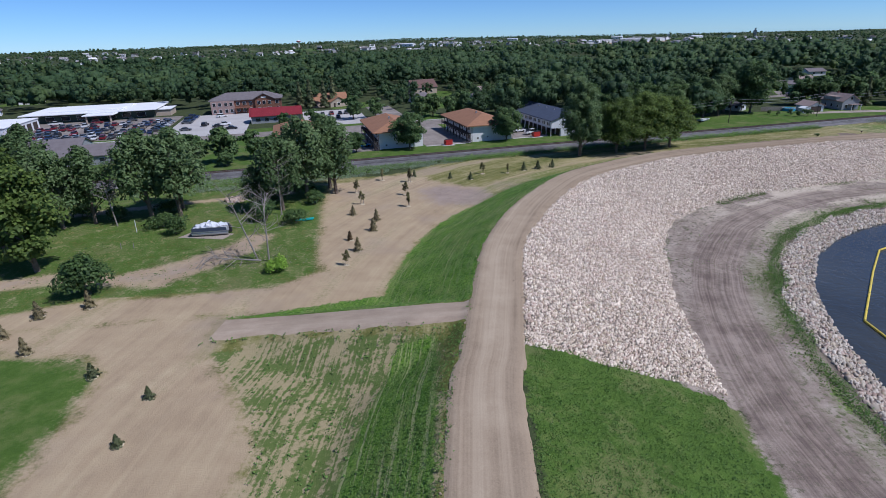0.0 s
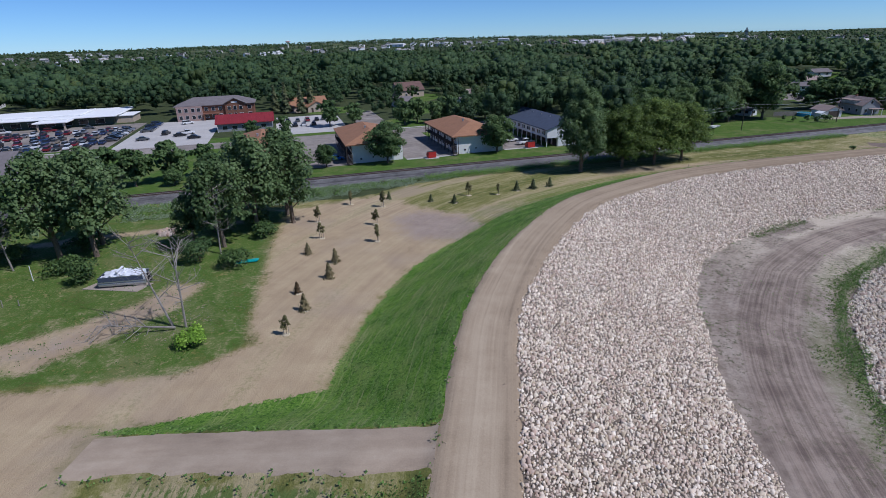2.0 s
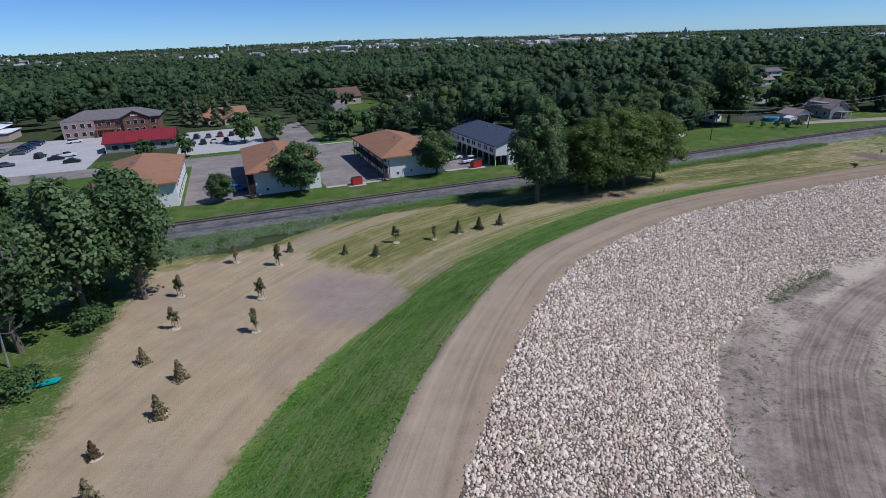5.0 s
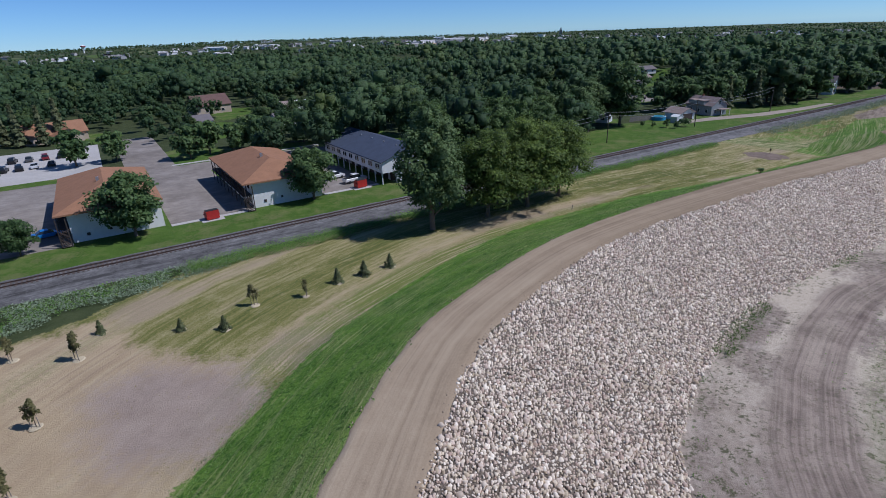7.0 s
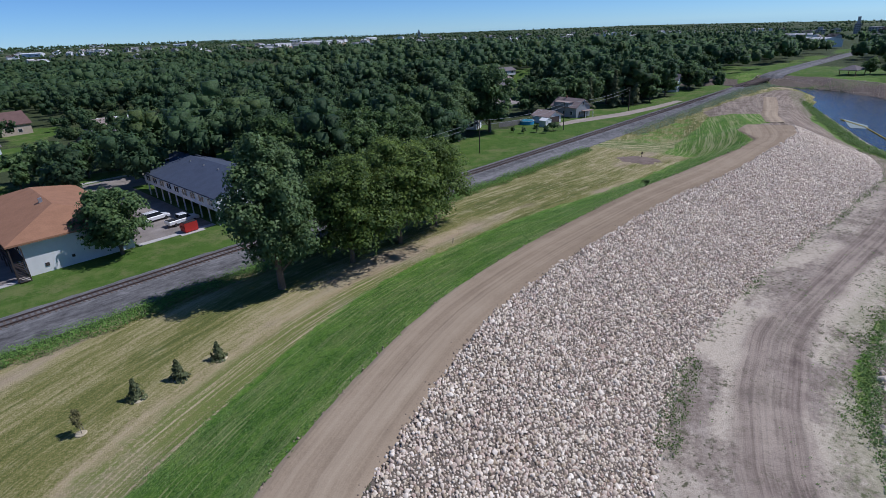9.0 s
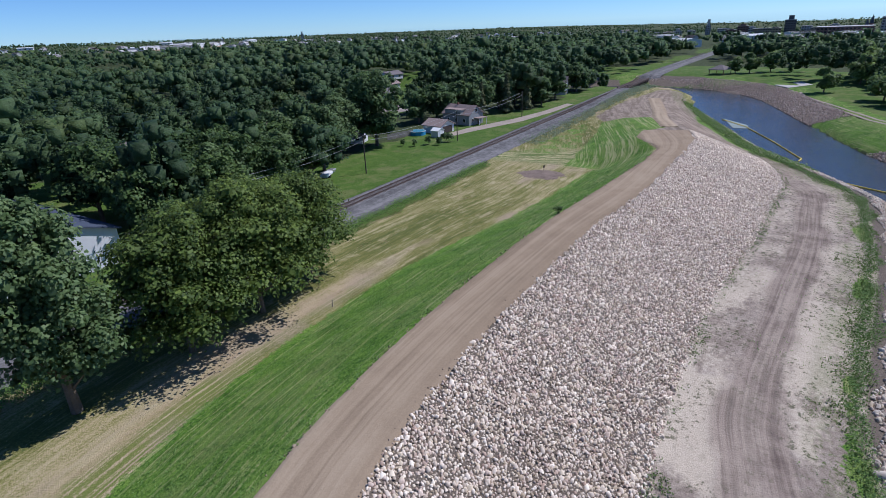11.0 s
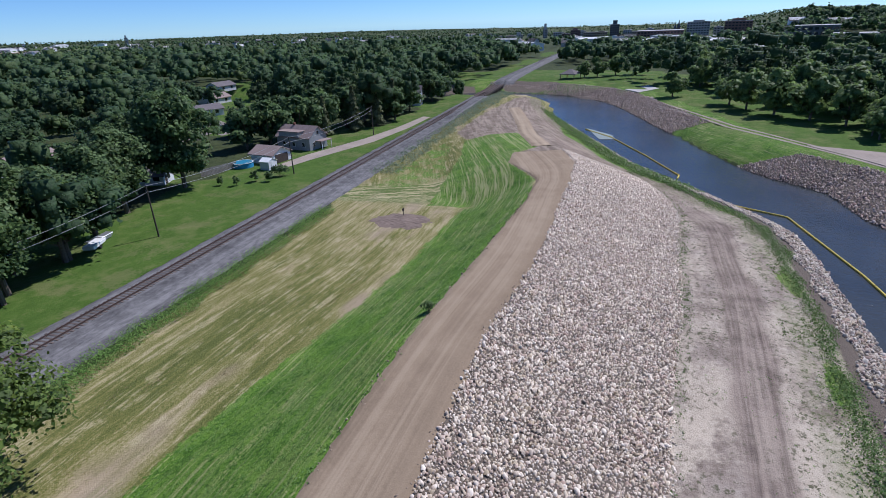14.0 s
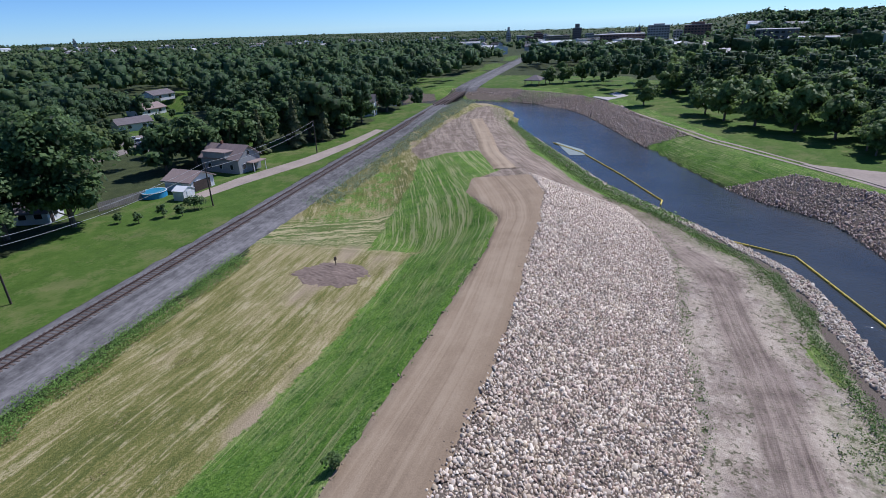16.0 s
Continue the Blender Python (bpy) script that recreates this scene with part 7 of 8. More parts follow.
slab("silt_sheet", [(228.4, 170.2), (213.2, 161.1), (214.7, 157.2), (220.4, 159.4)], WATER_Z, plain("silt_fabric", (0.22, 0.26, 0.235), 0.7, 0, 1.5, 0.2), "pale silt sheet floating beside the boom", "silt sheet", 0.05, 0.06)

# ---- railway bridge ----
br = thing("railway_bridge", town_pose(278, 0, 0.35), "dark timber trestle bridge over the river", "bridge")
part("deck", boxes((21, 0, -0.45, 43, 4.6, 0.5)), M_TIE, br)
for s in (-2.3, 2.3):
    part("guard_beam", boxes((21, s, 0.05, 43, 0.3, 0.5)), M_TIE, br)
for i in range(11):
    u = 1 + i * 4.0
    part("pile_bent", boxes((u, 0, -0.9, 0.4, 4.8, 0.45), *[(u, w, -5.5, 0.35, 0.35, 4.7) for w in (-2, -0.7, 0.7, 2)]), M_TIE, br)

# ---- park across the river ----
PATH_LINE = [(276, 163.2), (266, 159.2), (245, 144), (222.6, 128.2), (204, 111), (191.5, 98.8), (175, 84)]
for lo, hi in ((-1.35, -0.55), (0.55, 1.35)):
    ribbon("park_path", PATH_LINE, [lo, hi], [0.02, 0.02], M_GRAVEL_DRIVE, "pale gravel wheel track through the park grass", "path", 1.5, 0.12, 0.05)
slab("park_drive", [(203.5, 110.6), (194, 101.5), (180, 90), (168, 78), (176, 74), (192, 88), (201.5, 97)], 0, M_GRAVEL_DRIVE, "pale gravel drive at the park's edge", "path", 0.08, follow=True)
slab("park_lot", [(288, 170), (300, 165), (310, 172), (296, 178)], 0, M_CONCRETE, "small paved lot in the park", "parking lot", 0.08, follow=True)
gz = thing("gazebo", at(331, 215.5), "open park shelter with a grey hip roof", "gazebo")
hip = roof_hip(10, 8, 2.6, 4.6, 3.6)
bmesh.ops.transform(hip, matrix=pose(-5, -4, 0), verts=hip.verts[:])
part("roof", hip, M_SHINGLE_GREY, gz)
for sx in (-4.5, 4.5):
    for sy in (-3.5, 3.5):
        part("post", boxes((sx, sy, 0, 0.25, 0.25, 2.6)), M_BRICK, gz)
park_tree = tree("park_tree", at(277, 155), "round green shade tree in the park", 9, 9, 1.4, M_LEAF_PARK, 30, 52, 0.4, "round", group="park trees")
rnd = random.Random(23)
spots = [(216, 97, 0.9), (341, 205, 1.1), (349, 198, 1.15), (336, 210, 0.9), (252, 128, 1.35), (245, 120, 1.45), (238, 111, 1.4), (262, 134, 1.2), (231, 103, 1.25), (225, 95, 1.15)]
for i in range(52):
    a, r = rnd.uniform(0, 1), rnd.uniform(0, 1)
    x, y = 215 + a * 130 + r * 12, 88 + a * 88 - r * 75
    if along(np.array([x]), np.array([y]), FAR_SHORE)[0][0] > 34:
        spots.append((x, y, rnd.uniform(1.0, 1.75)))
for x, y, s in spots:
    copy_thing(park_tree, at(x, y, rnd.uniform(0, 360))).scale = (s, s, s)
poplar = tree("dark_cedar", at(220.3, 98.1), "narrow dark columnar tree in the park", 7.5, 3.2, 0.8, M_LEAF_DARK, 20, 110, 0.22, "oval")

# ---- downtown and far buildings ----
M_CITY = [plain("city_brick", (0.20, 0.12, 0.10), 0.9, 0, 0.5, 0.2), plain("city_concrete", (0.42, 0.41, 0.39), 0.9, 0, 0.5, 0.15), plain("city_dark", (0.10, 0.10, 0.11), 0.6, 0, 0.5, 0.2), plain("city_tan", (0.36, 0.29, 0.22), 0.9, 0, 0.5, 0.15)]


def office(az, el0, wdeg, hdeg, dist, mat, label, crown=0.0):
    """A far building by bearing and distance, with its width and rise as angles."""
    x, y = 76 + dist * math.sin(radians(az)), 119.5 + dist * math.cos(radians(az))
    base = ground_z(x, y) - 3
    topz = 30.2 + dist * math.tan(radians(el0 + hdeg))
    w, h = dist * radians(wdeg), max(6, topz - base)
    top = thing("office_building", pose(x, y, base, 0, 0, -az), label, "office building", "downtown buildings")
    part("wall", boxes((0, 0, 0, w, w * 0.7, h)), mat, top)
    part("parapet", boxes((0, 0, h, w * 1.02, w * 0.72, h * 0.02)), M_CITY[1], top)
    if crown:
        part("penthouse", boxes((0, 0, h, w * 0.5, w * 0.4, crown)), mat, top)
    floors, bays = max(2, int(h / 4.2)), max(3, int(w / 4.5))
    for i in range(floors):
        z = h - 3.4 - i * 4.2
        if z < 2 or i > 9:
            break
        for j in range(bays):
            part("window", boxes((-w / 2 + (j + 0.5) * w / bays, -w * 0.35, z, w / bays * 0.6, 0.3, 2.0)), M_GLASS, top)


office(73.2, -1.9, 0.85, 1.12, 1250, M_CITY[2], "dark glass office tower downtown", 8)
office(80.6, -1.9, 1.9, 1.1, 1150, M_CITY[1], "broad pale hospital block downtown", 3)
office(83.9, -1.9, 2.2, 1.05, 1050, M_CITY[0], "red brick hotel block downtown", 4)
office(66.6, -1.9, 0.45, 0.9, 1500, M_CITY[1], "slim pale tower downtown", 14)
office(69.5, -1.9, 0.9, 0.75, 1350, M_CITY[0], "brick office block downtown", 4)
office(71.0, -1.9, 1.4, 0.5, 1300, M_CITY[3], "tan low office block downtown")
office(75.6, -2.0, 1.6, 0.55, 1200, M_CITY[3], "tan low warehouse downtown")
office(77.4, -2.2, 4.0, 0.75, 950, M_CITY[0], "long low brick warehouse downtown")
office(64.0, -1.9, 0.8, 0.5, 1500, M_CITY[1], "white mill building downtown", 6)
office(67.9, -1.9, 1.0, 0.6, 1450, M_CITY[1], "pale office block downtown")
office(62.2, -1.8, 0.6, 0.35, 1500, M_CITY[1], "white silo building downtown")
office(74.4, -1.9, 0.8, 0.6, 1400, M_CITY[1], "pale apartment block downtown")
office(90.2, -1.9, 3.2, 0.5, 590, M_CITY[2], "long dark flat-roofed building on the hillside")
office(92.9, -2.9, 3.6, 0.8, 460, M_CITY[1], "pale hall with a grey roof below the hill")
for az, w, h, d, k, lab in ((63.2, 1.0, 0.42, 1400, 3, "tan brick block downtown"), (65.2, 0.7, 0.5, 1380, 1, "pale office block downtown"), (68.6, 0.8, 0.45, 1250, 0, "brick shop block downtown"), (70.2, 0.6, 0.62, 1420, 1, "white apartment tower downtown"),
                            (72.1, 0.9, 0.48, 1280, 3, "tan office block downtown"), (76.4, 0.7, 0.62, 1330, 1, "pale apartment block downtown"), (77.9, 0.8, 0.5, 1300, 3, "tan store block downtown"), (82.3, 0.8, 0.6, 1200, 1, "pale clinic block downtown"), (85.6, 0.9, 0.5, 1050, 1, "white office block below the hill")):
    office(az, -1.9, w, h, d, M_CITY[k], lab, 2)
for az, d, h in ((78.6, 1280, 27), (78.9, 1290, 33)):
    x, y = 76 + d * math.sin(radians(az)), 119.5 + d * math.cos(radians(az))
    s = thing("church_spire", pose(x, y, ground_z(x, y)), "thin dark church spire downtown", "church spire")
    part("tower", boxes((0, 0, 0, 7, 7, h * 0.55)), M_CITY[0], s)
    part("spire", tube(bmesh.new(), (0, 0, h * 0.55), (0, 0, h), 3.4, 0.2, 4), M_CITY[2], s)

ribbon("hill_road", [(590, 152), (640, 158), (780, 182), (920, 206), (1060, 228)], [-11, -9, 0, 9, 11], [-0.3, 0.3, 0.4, 0.3, -0.3], M_CONCRETE, "pale wide road up the far hillside", "road", 6, 1.5, 0.6)
ribbon("hill_street", [(590, 152), (545, 110), (505, 82), (498, 40)], [-4, -3, 3, 4], [-0.3, 0.3, 0.3, -0.3], M_CONCRETE, "pale street below the hillside", "road", 6, 0.8, 0.5)
slab("hill_lot", [(512, 84), (535, 76), (525, 50), (503, 54)], 0, M_CONCRETE, "pale parking lot below the hill", "parking lot", 0.5, follow=True)


def far_houses():
    """Roofs and pale walls of hillside houses, far off."""
    rng = np.random.default_rng(31)
    kinds = (("far_house", M_CITY[1], M_SHINGLE_GREY, "pale far house on the valley side"), ("far_house", M_WHITE_ROOF, M_SHINGLE_TAN, "white far house on the valley side"), ("far_hall", M_SIDING, M_WHITE_ROOF, "long white far hall on the rim"))
    made = []
    for name, wall, roof, label in kinds:
        w, l, a, b2 = (10, 16, 5, 8) if "hall" not in name else (22, 46, 7, 9)
        top = thing(name, pose(0, -3000, 0), label, "house", "far houses")
        part("wall", gable_wall(w, l, a, b2), wall, top)
        part("roof", roof_gable(w, l, a, b2, 0.6), roof, top)
        for i in range(3):
            window(top, -0.02, l * (0.2 + 0.3 * i), 1.5, l * 0.12, 1.8, "x-")
        made.append(top)
    spots = []
    for _ in range(190):
        az, r = rng.uniform(-42, 62), rng.uniform(1050, 2050)
        spots.append((az, r, int(rng.random() < 0.5), 5))
    for az in np.linspace(16, 30, 7):
        spots.append((az + rng.uniform(-0.4, 0.4), rng.uniform(2250, 2600), 2 if rng.random() < 0.5 else 1, 3))
    for az in np.linspace(-8, 6, 3):
        spots.append((az + rng.uniform(-0.5, 0.5), rng.uniform(2200, 2560), 2 if rng.random() < 0.3 else 0, 3))
    for _ in range(34):
        spots.append((rng.uniform(62, 82), rng.uniform(620, 1150), rng.choice((0, 0, 1, 2)), 2))
    for az, r in ((85.5, 760), (88, 720), (90, 740), (92.5, 700), (94, 760), (95.5, 690), (97, 740), (93.5, 560), (96, 545), (87, 800), (98.5, 600)):
        spots.append((az, r, int(rng.random() < 0.5), 0))
    for az, r in ((12.2, 1560), (13.4, 1620), (15.0, 1580), (16.2, 1700), (17.6, 1600), (18.4, 1680), (19.6, 1640), (20.2, 1760), (23.5, 2150), (25.5, 2200)):
        spots.append((az, r, 2, 2))
    for az in np.linspace(-10, 1, 12):
        spots.append((az + rng.uniform(-0.5, 0.5), rng.uniform(1500, 1800), int(rng.choice((0, 1, 1, 2))), 2))
    first = set()
    for az, r, k, up in spots:
        x, y = 40 + r * math.sin(radians(az)), 90 + r * math.cos(radians(az))
        m = pose(x, y, ground_z(x, y) + 2.0, 0, 0, rng.uniform(0, 360))
        if k in first:
            copy_thing(made[k], m)
        else:
            made[k].matrix_world = m
            first.add(k)
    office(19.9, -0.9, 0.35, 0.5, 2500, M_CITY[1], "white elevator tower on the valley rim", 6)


far_houses()
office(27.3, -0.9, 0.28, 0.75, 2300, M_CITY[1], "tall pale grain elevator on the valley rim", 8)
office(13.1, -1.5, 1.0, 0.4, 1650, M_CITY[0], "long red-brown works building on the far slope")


def water_tower(az, r):
    x, y = 40 + r * math.sin(radians(az)), 90 + r * math.cos(radians(az))
    top = thing("water_tower", pose(x, y, ground_z(x, y)), "white and red bulb-shaped water tower on the skyline", "water tower")
    part("stem", tube(bmesh.new(), (0, 0, -2), (0, 0, 17), 2.4, 1.9, 12), M_TRIM, top)
    for name, z0, z1, r0, r1, mat in (("bowl", 15, 21, 2.4, 8.5, M_TRIM), ("band", 21, 24, 8.5, 8.5, M_RED_METAL), ("dome", 24, 27.5, 8.5, 1.5, M_TRIM)):
        part(name, tube(bmesh.new(), (0, 0, z0), (0, 0, z1), r0, r1, 18), mat, top)


water_tower(-16.6, 2350)

# ---- weeds, tufts and clods ----


def clump_stuff(name, x, y, mat, h, spread, n, leaf, label, category):
    m = len(x)
    c = np.stack([x, y, height(x, y)], 1)[:, None, :] + RNG.normal(0, 1, (m, n, 3)) * np.array((spread, spread, 0)) + np.stack([np.zeros((m, n)), np.zeros((m, n)), RNG.uniform(0.1, 1, (m, n)) * (h * RNG.uniform(0.6, 1.3, (m, 1)))], -1)
    up = RNG.normal(0, 1, (m * n, 3)) * np.array((1, 1, 0.4)) + np.array((0, 0, 1.1))
    return tagged(new(name, quads_mesh(name, c.reshape(-1, 3), leaf, mat, up, 1.0, puff=(0, 0, 1))), label, category, kind="stuff")


def bank(u0, u1, v_lo, v_hi, spacing, thin=-0.9):
    gu, gv = np.meshgrid(np.arange(u0, u1, spacing), np.arange(-30, 0, spacing))
    u = gu.ravel() + RNG.uniform(-0.5, 0.5, gu.size) * spacing
    v = gv.ravel() + RNG.uniform(-0.5, 0.5, gu.size) * spacing
    lo, hi = np.interp(u, *v_lo), np.interp(u, *v_hi)
    wob = np.array([noise.noise((a * 0.2, 5.0, 0)) for a in u]) * 0.9
    lump = np.array([noise.noise((a * 0.3, b * 0.3, 2.0)) for a, b in zip(u, v)])
    m = (v > lo + wob) & (v < hi + wob) & (lump > thin)
    return u[m] * GU[0] + v[m] * GN[0], GRID_Y + u[m] * GU[1] + v[m] * GN[1]


x, y = bank(-6, 125, ([-6, 20, 125], [-11.6, -10.8, -10.4]), ([-6, 125], [-7.4, -7.2]), 0.3, -0.6)
clump_stuff("rail_weeds", x, y, M_RAILWEED, 1.1, 0.16, 10, 0.075, "tall green weeds along the railway bed", "weeds")
x, y = bank(-70, 2, ([-70, -35, -10, 2], [-20, -19, -13, -11.2]), ([-70, 2], [-7.6, -7.4]), 0.45, -0.2)
clump_stuff("sage_weeds", x, y, M_SAGE, 0.5, 0.28, 10, 0.105, "grey-green sage weeds along the railway bed", "weeds")
x, y = bank(-70, 60, ([-70, -35, -10, 60], [-19, -18, -11.5, -10.5]), ([-70, 60], [-9.6, -8.4]), 0.8)
clump_stuff("green_weeds", x, y, M_WEED, 1.0, 0.3, 9, 0.13, "dark green weeds among the sage", "weeds")
x, y = bank(150, 300, ([150, 300], [-12, -14]), ([150, 300], [-5.5, -5.5]), 0.75, -0.25)
clump_stuff("bank_weeds", x, y, M_SAGE, 0.9, 0.32, 13, 0.11, "grey-green brush along the railway bank", "weeds")


def lush_keep(x, y):
    d, run = along(x, y, CREST)
    dr, _ = along(x, y, RAMP)
    wl = green_foot(run) - 0.5
    return (((-d > left_edge(run) + 0.3) & (-d < wl) & (run < 303) & (dr > 2.8)) | ((-d > 2.6) & (-d < 11) & (dr < -3) & (run < 118)) | ((d > 3.2) & (d < 20.5) & (run < 109.5))) & (RNG.random(x.shape) < 0.3)


x, y = scatter((-14, 10), (140, 160), 0.42, lush_keep)
clump_stuff("levee_grass", x, y, M_TUFT, 0.11, 0.2, 4, 0.065, "lush green grass on the levee slope", "grass")


def shore_keep(x, y):
    dn, _ = along(x, y, NEAR_SHORE)
    d, run = along(x, y, CREST)
    lump = np.array([noise.noise((a * 0.16, b * 0.16, 1.0)) for a, b in zip(x, y)])
    thick = np.exp(-((dn + 5.7) / 1.7) ** 2)
    return (dn < -4.0) & (dn > -9.6) & (run < 385) & (run > 60) & (d > 0) & (thick + lump * 0.9 > RNG.uniform(0.3, 1.15, x.shape))


def shore_core(x, y):
    dn, shore = along(x, y, NEAR_SHORE)
    d, run = along(x, y, CREST)
    lump = np.array([noise.noise((a * 0.14, 3.0, 1.0)) for a in shore])
    return (np.abs(dn + 5.3 - lump * 0.8) < 0.75 + lump) & (run < 330) & (run > 60) & (d > 0)


x, y = scatter((36, 25), (290, 215), 0.3, shore_keep)
clump_stuff("shore_grass", x, y, M_SHORE, 0.2, 0.16, 5, 0.085, "ragged green weeds between bench and shore stones", "grass")
x, y = scatter((36, 25), (290, 215), 0.3, shore_core)
clump_stuff("shore_weeds", x, y, M_WEED, 0.4, 0.2, 9, 0.07, "taller bright green weeds above the shore stones", "weeds")
x, y = scatter((-30, 60), (120, 175), 0.9, lambda x, y: (lambda d, run: (-d > 17.5) & (-d < 40) & (run > 160) & (town_uv(x, y)[1] < -11.5) & (RNG.random(x.shape) < 0.5))(*along(x, y, CREST)))
clump_stuff("dry_grass", x, y, M_STRAW, 0.03, 0.2, 3, 0.06, "dry straw-coloured grass of the mown field", "grass")
x, y = scatter((-24, 20), (0, 47), 0.6, lambda x, y: (along(x, y, RAMP)[0] < -2.8) & (x < -9 + (y - 30) * 0.1) & (x > -21 - 0.3 * (y - 40)) & (np.sin(x * 5.0) > -0.1) & (RNG.random(x.shape) < 0.7))
clump_stuff("seeded_grass", x, y, M_WEED, 0.18, 0.16, 4, 0.11, "sparse green seedlings on the half-bare slope", "grass")
x, y = scatter((-34, 43), (2, 56), 0.5, lambda x, y: (lambda dr, rr: (np.abs(np.abs(dr) - 2.7) < 0.35) & (rr > 3) & (rr < 34) & (RNG.random(x.shape) < 0.45))(*along(x, y, RAMP)))
clump_stuff("ramp_weeds", x, y, M_WEED, 0.35, 0.14, 5, 0.11, "small dark weeds along the ramp's edges", "weeds")
x, y = scatter((-2, 10), (140, 150), 0.6, lambda x, y: (lambda d, run: (np.abs(d + left_edge(run) + 0.15) < 0.3) & (run < 300) & (RNG.random(x.shape) < 0.5))(*along(x, y, CREST)))
clump_stuff("crest_weeds", x, y, M_WEED, 0.25, 0.16, 4, 0.10, "weeds along the crest road's edge", "weeds")


def slope_keep(x, y):
    d, run = along(x, y, CREST)
    dr, _ = along(x, y, RAMP)
    return (((d > 3.3) & (d < 21.5) & (run < 110.8)) | ((-d > 3.0) & (-d < 10) & (dr < -3.2) & (run < 118))) & (RNG.random(x.shape) < 0.9)


x, y = scatter((-14, 14), (30, 52), 0.42, slope_keep)
clump_stuff("slope_weeds", x, y, M_SLOPE, 0.2, 0.22, 10, 0.068, "rough dark green grass and weeds on the levee slope", "grass")


def bench_keep(x, y):
    d, run = along(x, y, CREST)
    dn, _ = along(x, y, NEAR_SHORE)
    lump = np.array([noise.noise((a * 0.09, b * 0.09, 3.0)) for a, b in zip(x, y)])
    return (d > toe_line(run) + 0.5) & (dn < -7.0) & (run > 150) & (run < 330) & (lump > 0.12) & (RNG.random(x.shape) < 0.5)


x, y = scatter((20, 50), (180, 145), 0.8, bench_keep)
clump_stuff("bench_weeds", x, y, M_WEED, 0.1, 0.12, 3, 0.06, "tiny scattered weeds on the dusty bench", "weeds")

x, y = scatter((-46, 68), (-24, 96), 0.55, lambda x, y: (np.hypot((x + 31.5) / 6.5, (y - 76) / 5.0) < 1 + RNG.normal(0, 0.25, x.shape)) & (RNG.random(x.shape) < 0.4))
clump_stuff("twig_litter", x, y, M_BARK_GREY, 0.12, 0.25, 4, 0.06, "pale broken twigs scattered below the dead trees", "twigs")
x, y = scatter((-66, 60), (-24, 108), 0.9, lambda x, y: (inside(x, y, [(-22.5, 70), (-27, 65), (-50, 62.5), (-66, 62), (-66, 100), (-40, 106), (-28, 104)]) > 0.4) & (RNG.random(x.shape) < 0.45))
clump_stuff("yard_grass", x, y, M_SLOPE, 0.14, 0.3, 4, 0.09, "uneven grass tufts in the yard", "grass")
x, y = scatter((-30, 60), (-8, 130), 0.5, lambda x, y: (np.abs(inside(x, y, [(-21, 69), (-23, 75), (-28.5, 104), (-30, 121), (-60, 128), (-60, 60), (-26, 63.5)])) < 0.5) & (RNG.random(x.shape) < 0.55))
clump_stuff("edge_straw", x, y, M_STRAW, 0.2, 0.16, 4, 0.08, "dry straw along the yard's edge", "grass")

x, y = scatter((-14, 40), (140, 160), 0.5, lambda x, y: (lambda d, run, dr: (-d > left_edge(run) + 0.3) & (-d < green_foot(run) - 0.4) & (dr > 2.9) & (run < 300) & (RNG.random(x.shape) < 0.22))(*along(x, y, CREST), along(x, y, RAMP)[0]))
clump_stuff("levee_weeds", x, y, M_TUFT, 0.13, 0.2, 7, 0.055, "taller weeds in the levee grass", "weeds")
x, y = scatter((150, 100), (270, 210), 0.55, lambda x, y: (lambda dn, run: (dn < -1.2) & (dn > -5.5) & (run > 318) & (run < 425) & (RNG.random(x.shape) < 0.7))(along(x, y, NEAR_SHORE)[0], along(x, y, CREST)[1]))
clump_stuff("bank_brush", x, y, M_WEED, 0.6, 0.3, 6, 0.18, "dark green brush along the river's edge", "weeds")

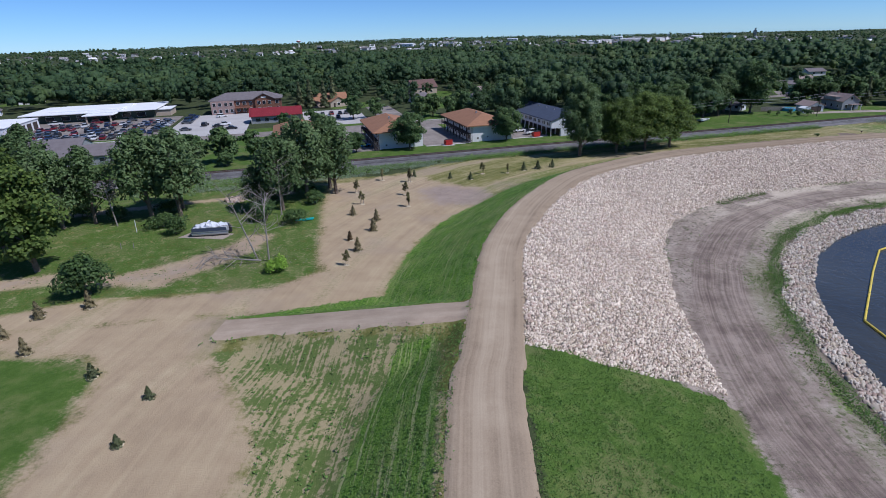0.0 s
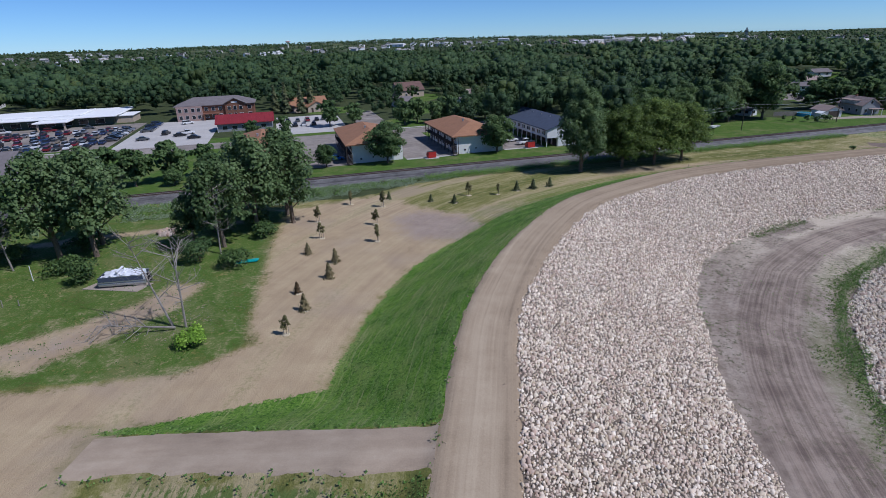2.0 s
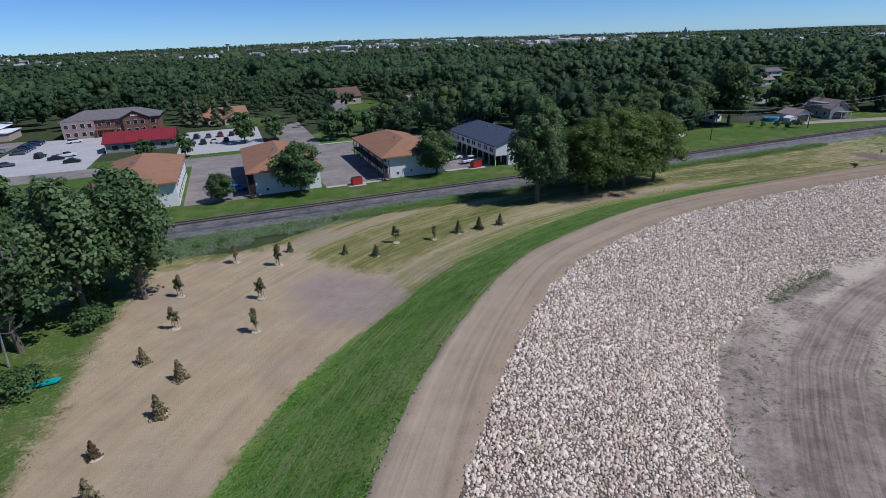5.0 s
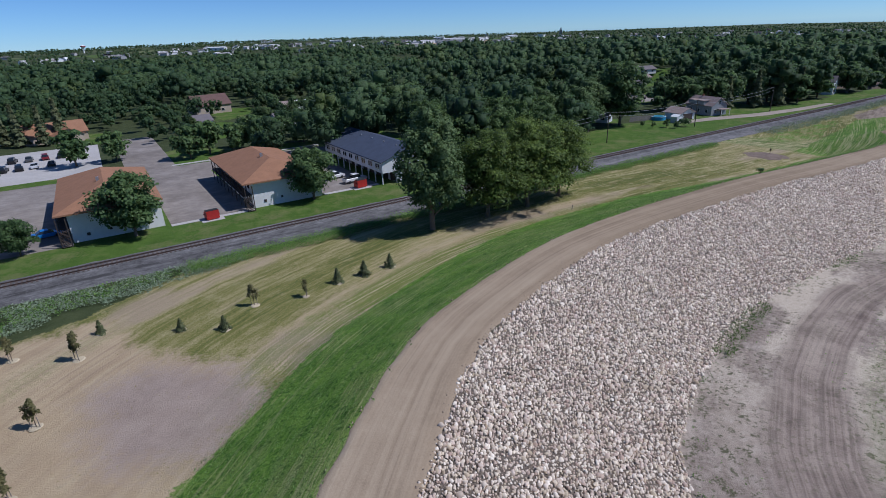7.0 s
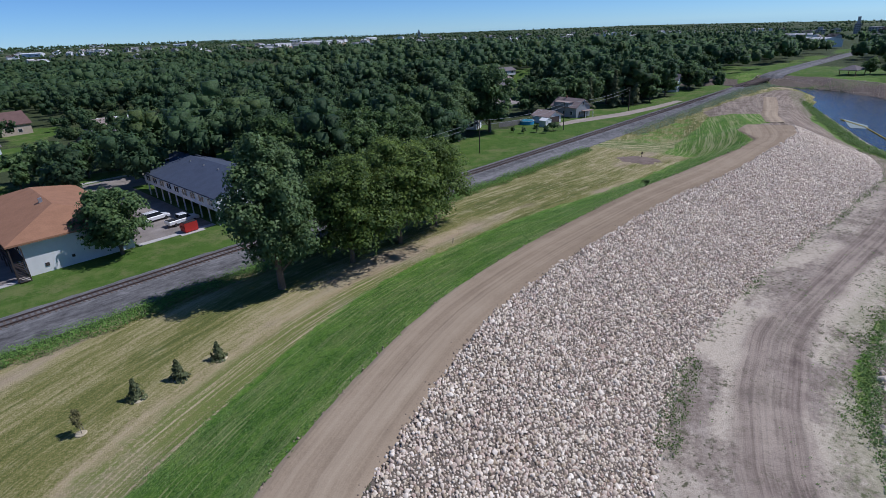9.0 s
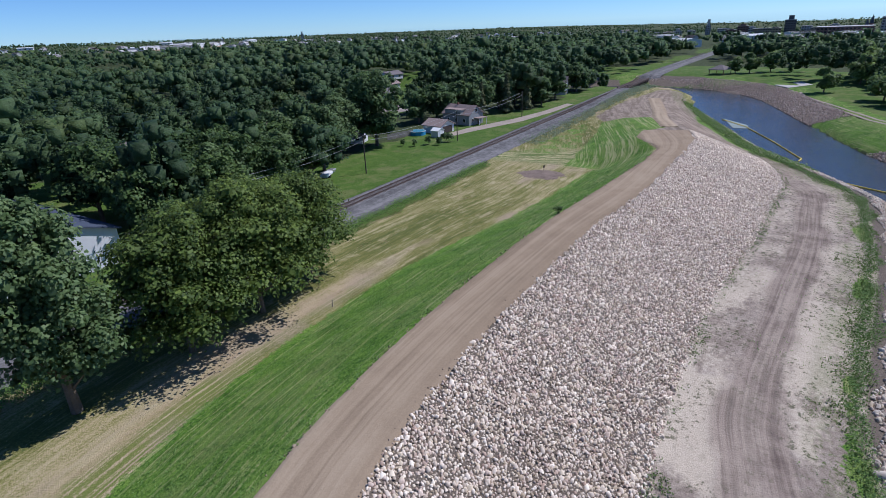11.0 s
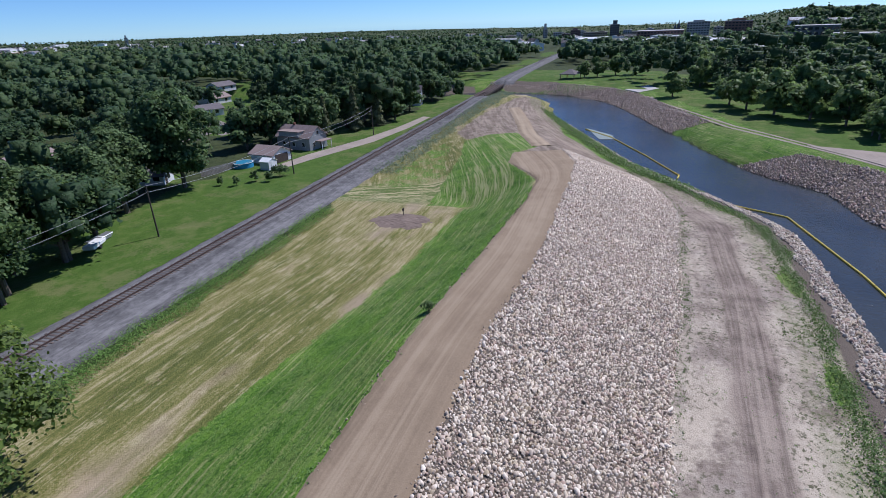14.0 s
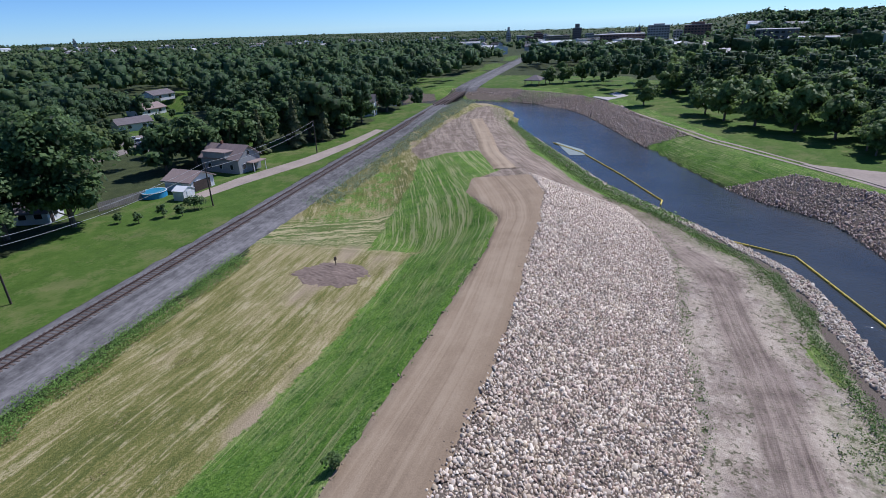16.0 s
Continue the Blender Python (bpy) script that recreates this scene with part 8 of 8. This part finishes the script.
stone_field("road_clods", (-4, 15), (150, 160), 0.3, lambda x, y: (lambda d, run: (np.abs(d + left_edge(run) - 0.05) < np.abs(RNG.normal(0, 0.3, x.shape))) & (run < 331) & (run > 70) & (RNG.random(x.shape) < np.where(run > 285, 0.95, 0.5)))(*along(x, y, CREST)),
            plain("clod_soil", (0.30, 0.235, 0.165), 0.95, 0, 3.0, 0.35, 0.1), "loose earth clods along the crest road's edge", 0.075)



def toe_keep(x, y):
    d, run = along(x, y, CREST)
    lump = np.array([noise.noise((a * 0.22, 6.0, 0)) for a in run])
    dense = np.interp(run, [150, 200, 204, 219, 222, 238, 241, 246, 249, 258, 285, 295, 312, 318], [0.1, 0.1, 0.95, 0.9, 0.1, 0.1, 0.5, 0.5, 0.15, 0.2, 0.45, 0.5, 0.35, 0.1])
    return (np.abs(d - toe_line(run) - 0.35) < 0.35 + 0.75 * dense + 0.3 * lump) & (run > 150) & (run < 318) & (RNG.random(x.shape) < dense * (0.75 + lump))


x, y = scatter((30, 70), (180, 150), 0.26, toe_keep)
clump_stuff("toe_grass", x, y, M_SHORE, 0.32, 0.15, 7, 0.07, "narrow ragged strip of weeds along the foot of the stones", "weeds")

stone_field("crest_clods", (0, 40), (160, 150), 0.3, lambda x, y: (lambda d, run: (np.abs(d - right_edge(run) + 0.15) < np.abs(RNG.normal(0, 0.4, x.shape))) & (run > 112) & (run < 322) & (RNG.random(x.shape) < 0.6))(*along(x, y, CREST)),
            plain("berm_soil", (0.25, 0.192, 0.138), 0.95, 0, 3.0, 0.35, 0.1), "loose soil and pebbles between the crest road and the stones", 0.085)


def windrow_keep(x, y):
    d, run = along(x, y, CREST)
    wave = np.array([noise.noise((a * 0.03, b * 0.03, 5.0)) for a, b in zip(x, y)])
    patchy = np.array([noise.noise((a * 0.12, b * 0.5, 8.0)) for a, b in zip(run, d)])
    row = np.sin(d * 3.3 + wave * 3.0)
    return (-d > green_foot(run) + 0.6) & (run > 222) & (run < 322) & (town_uv(x, y)[1] < -11.6) & (row * 0.7 + patchy * 1.3 > 0.7) & (RNG.random(x.shape) < 0.45)


x, y = scatter((0, 100), (150, 190), 0.34, windrow_keep)
clump_stuff("cut_grass_rows", x, y, M_STRAW, 0.03, 0.18, 5, 0.065, "pale cut grass lying in rows on the field", "grass")
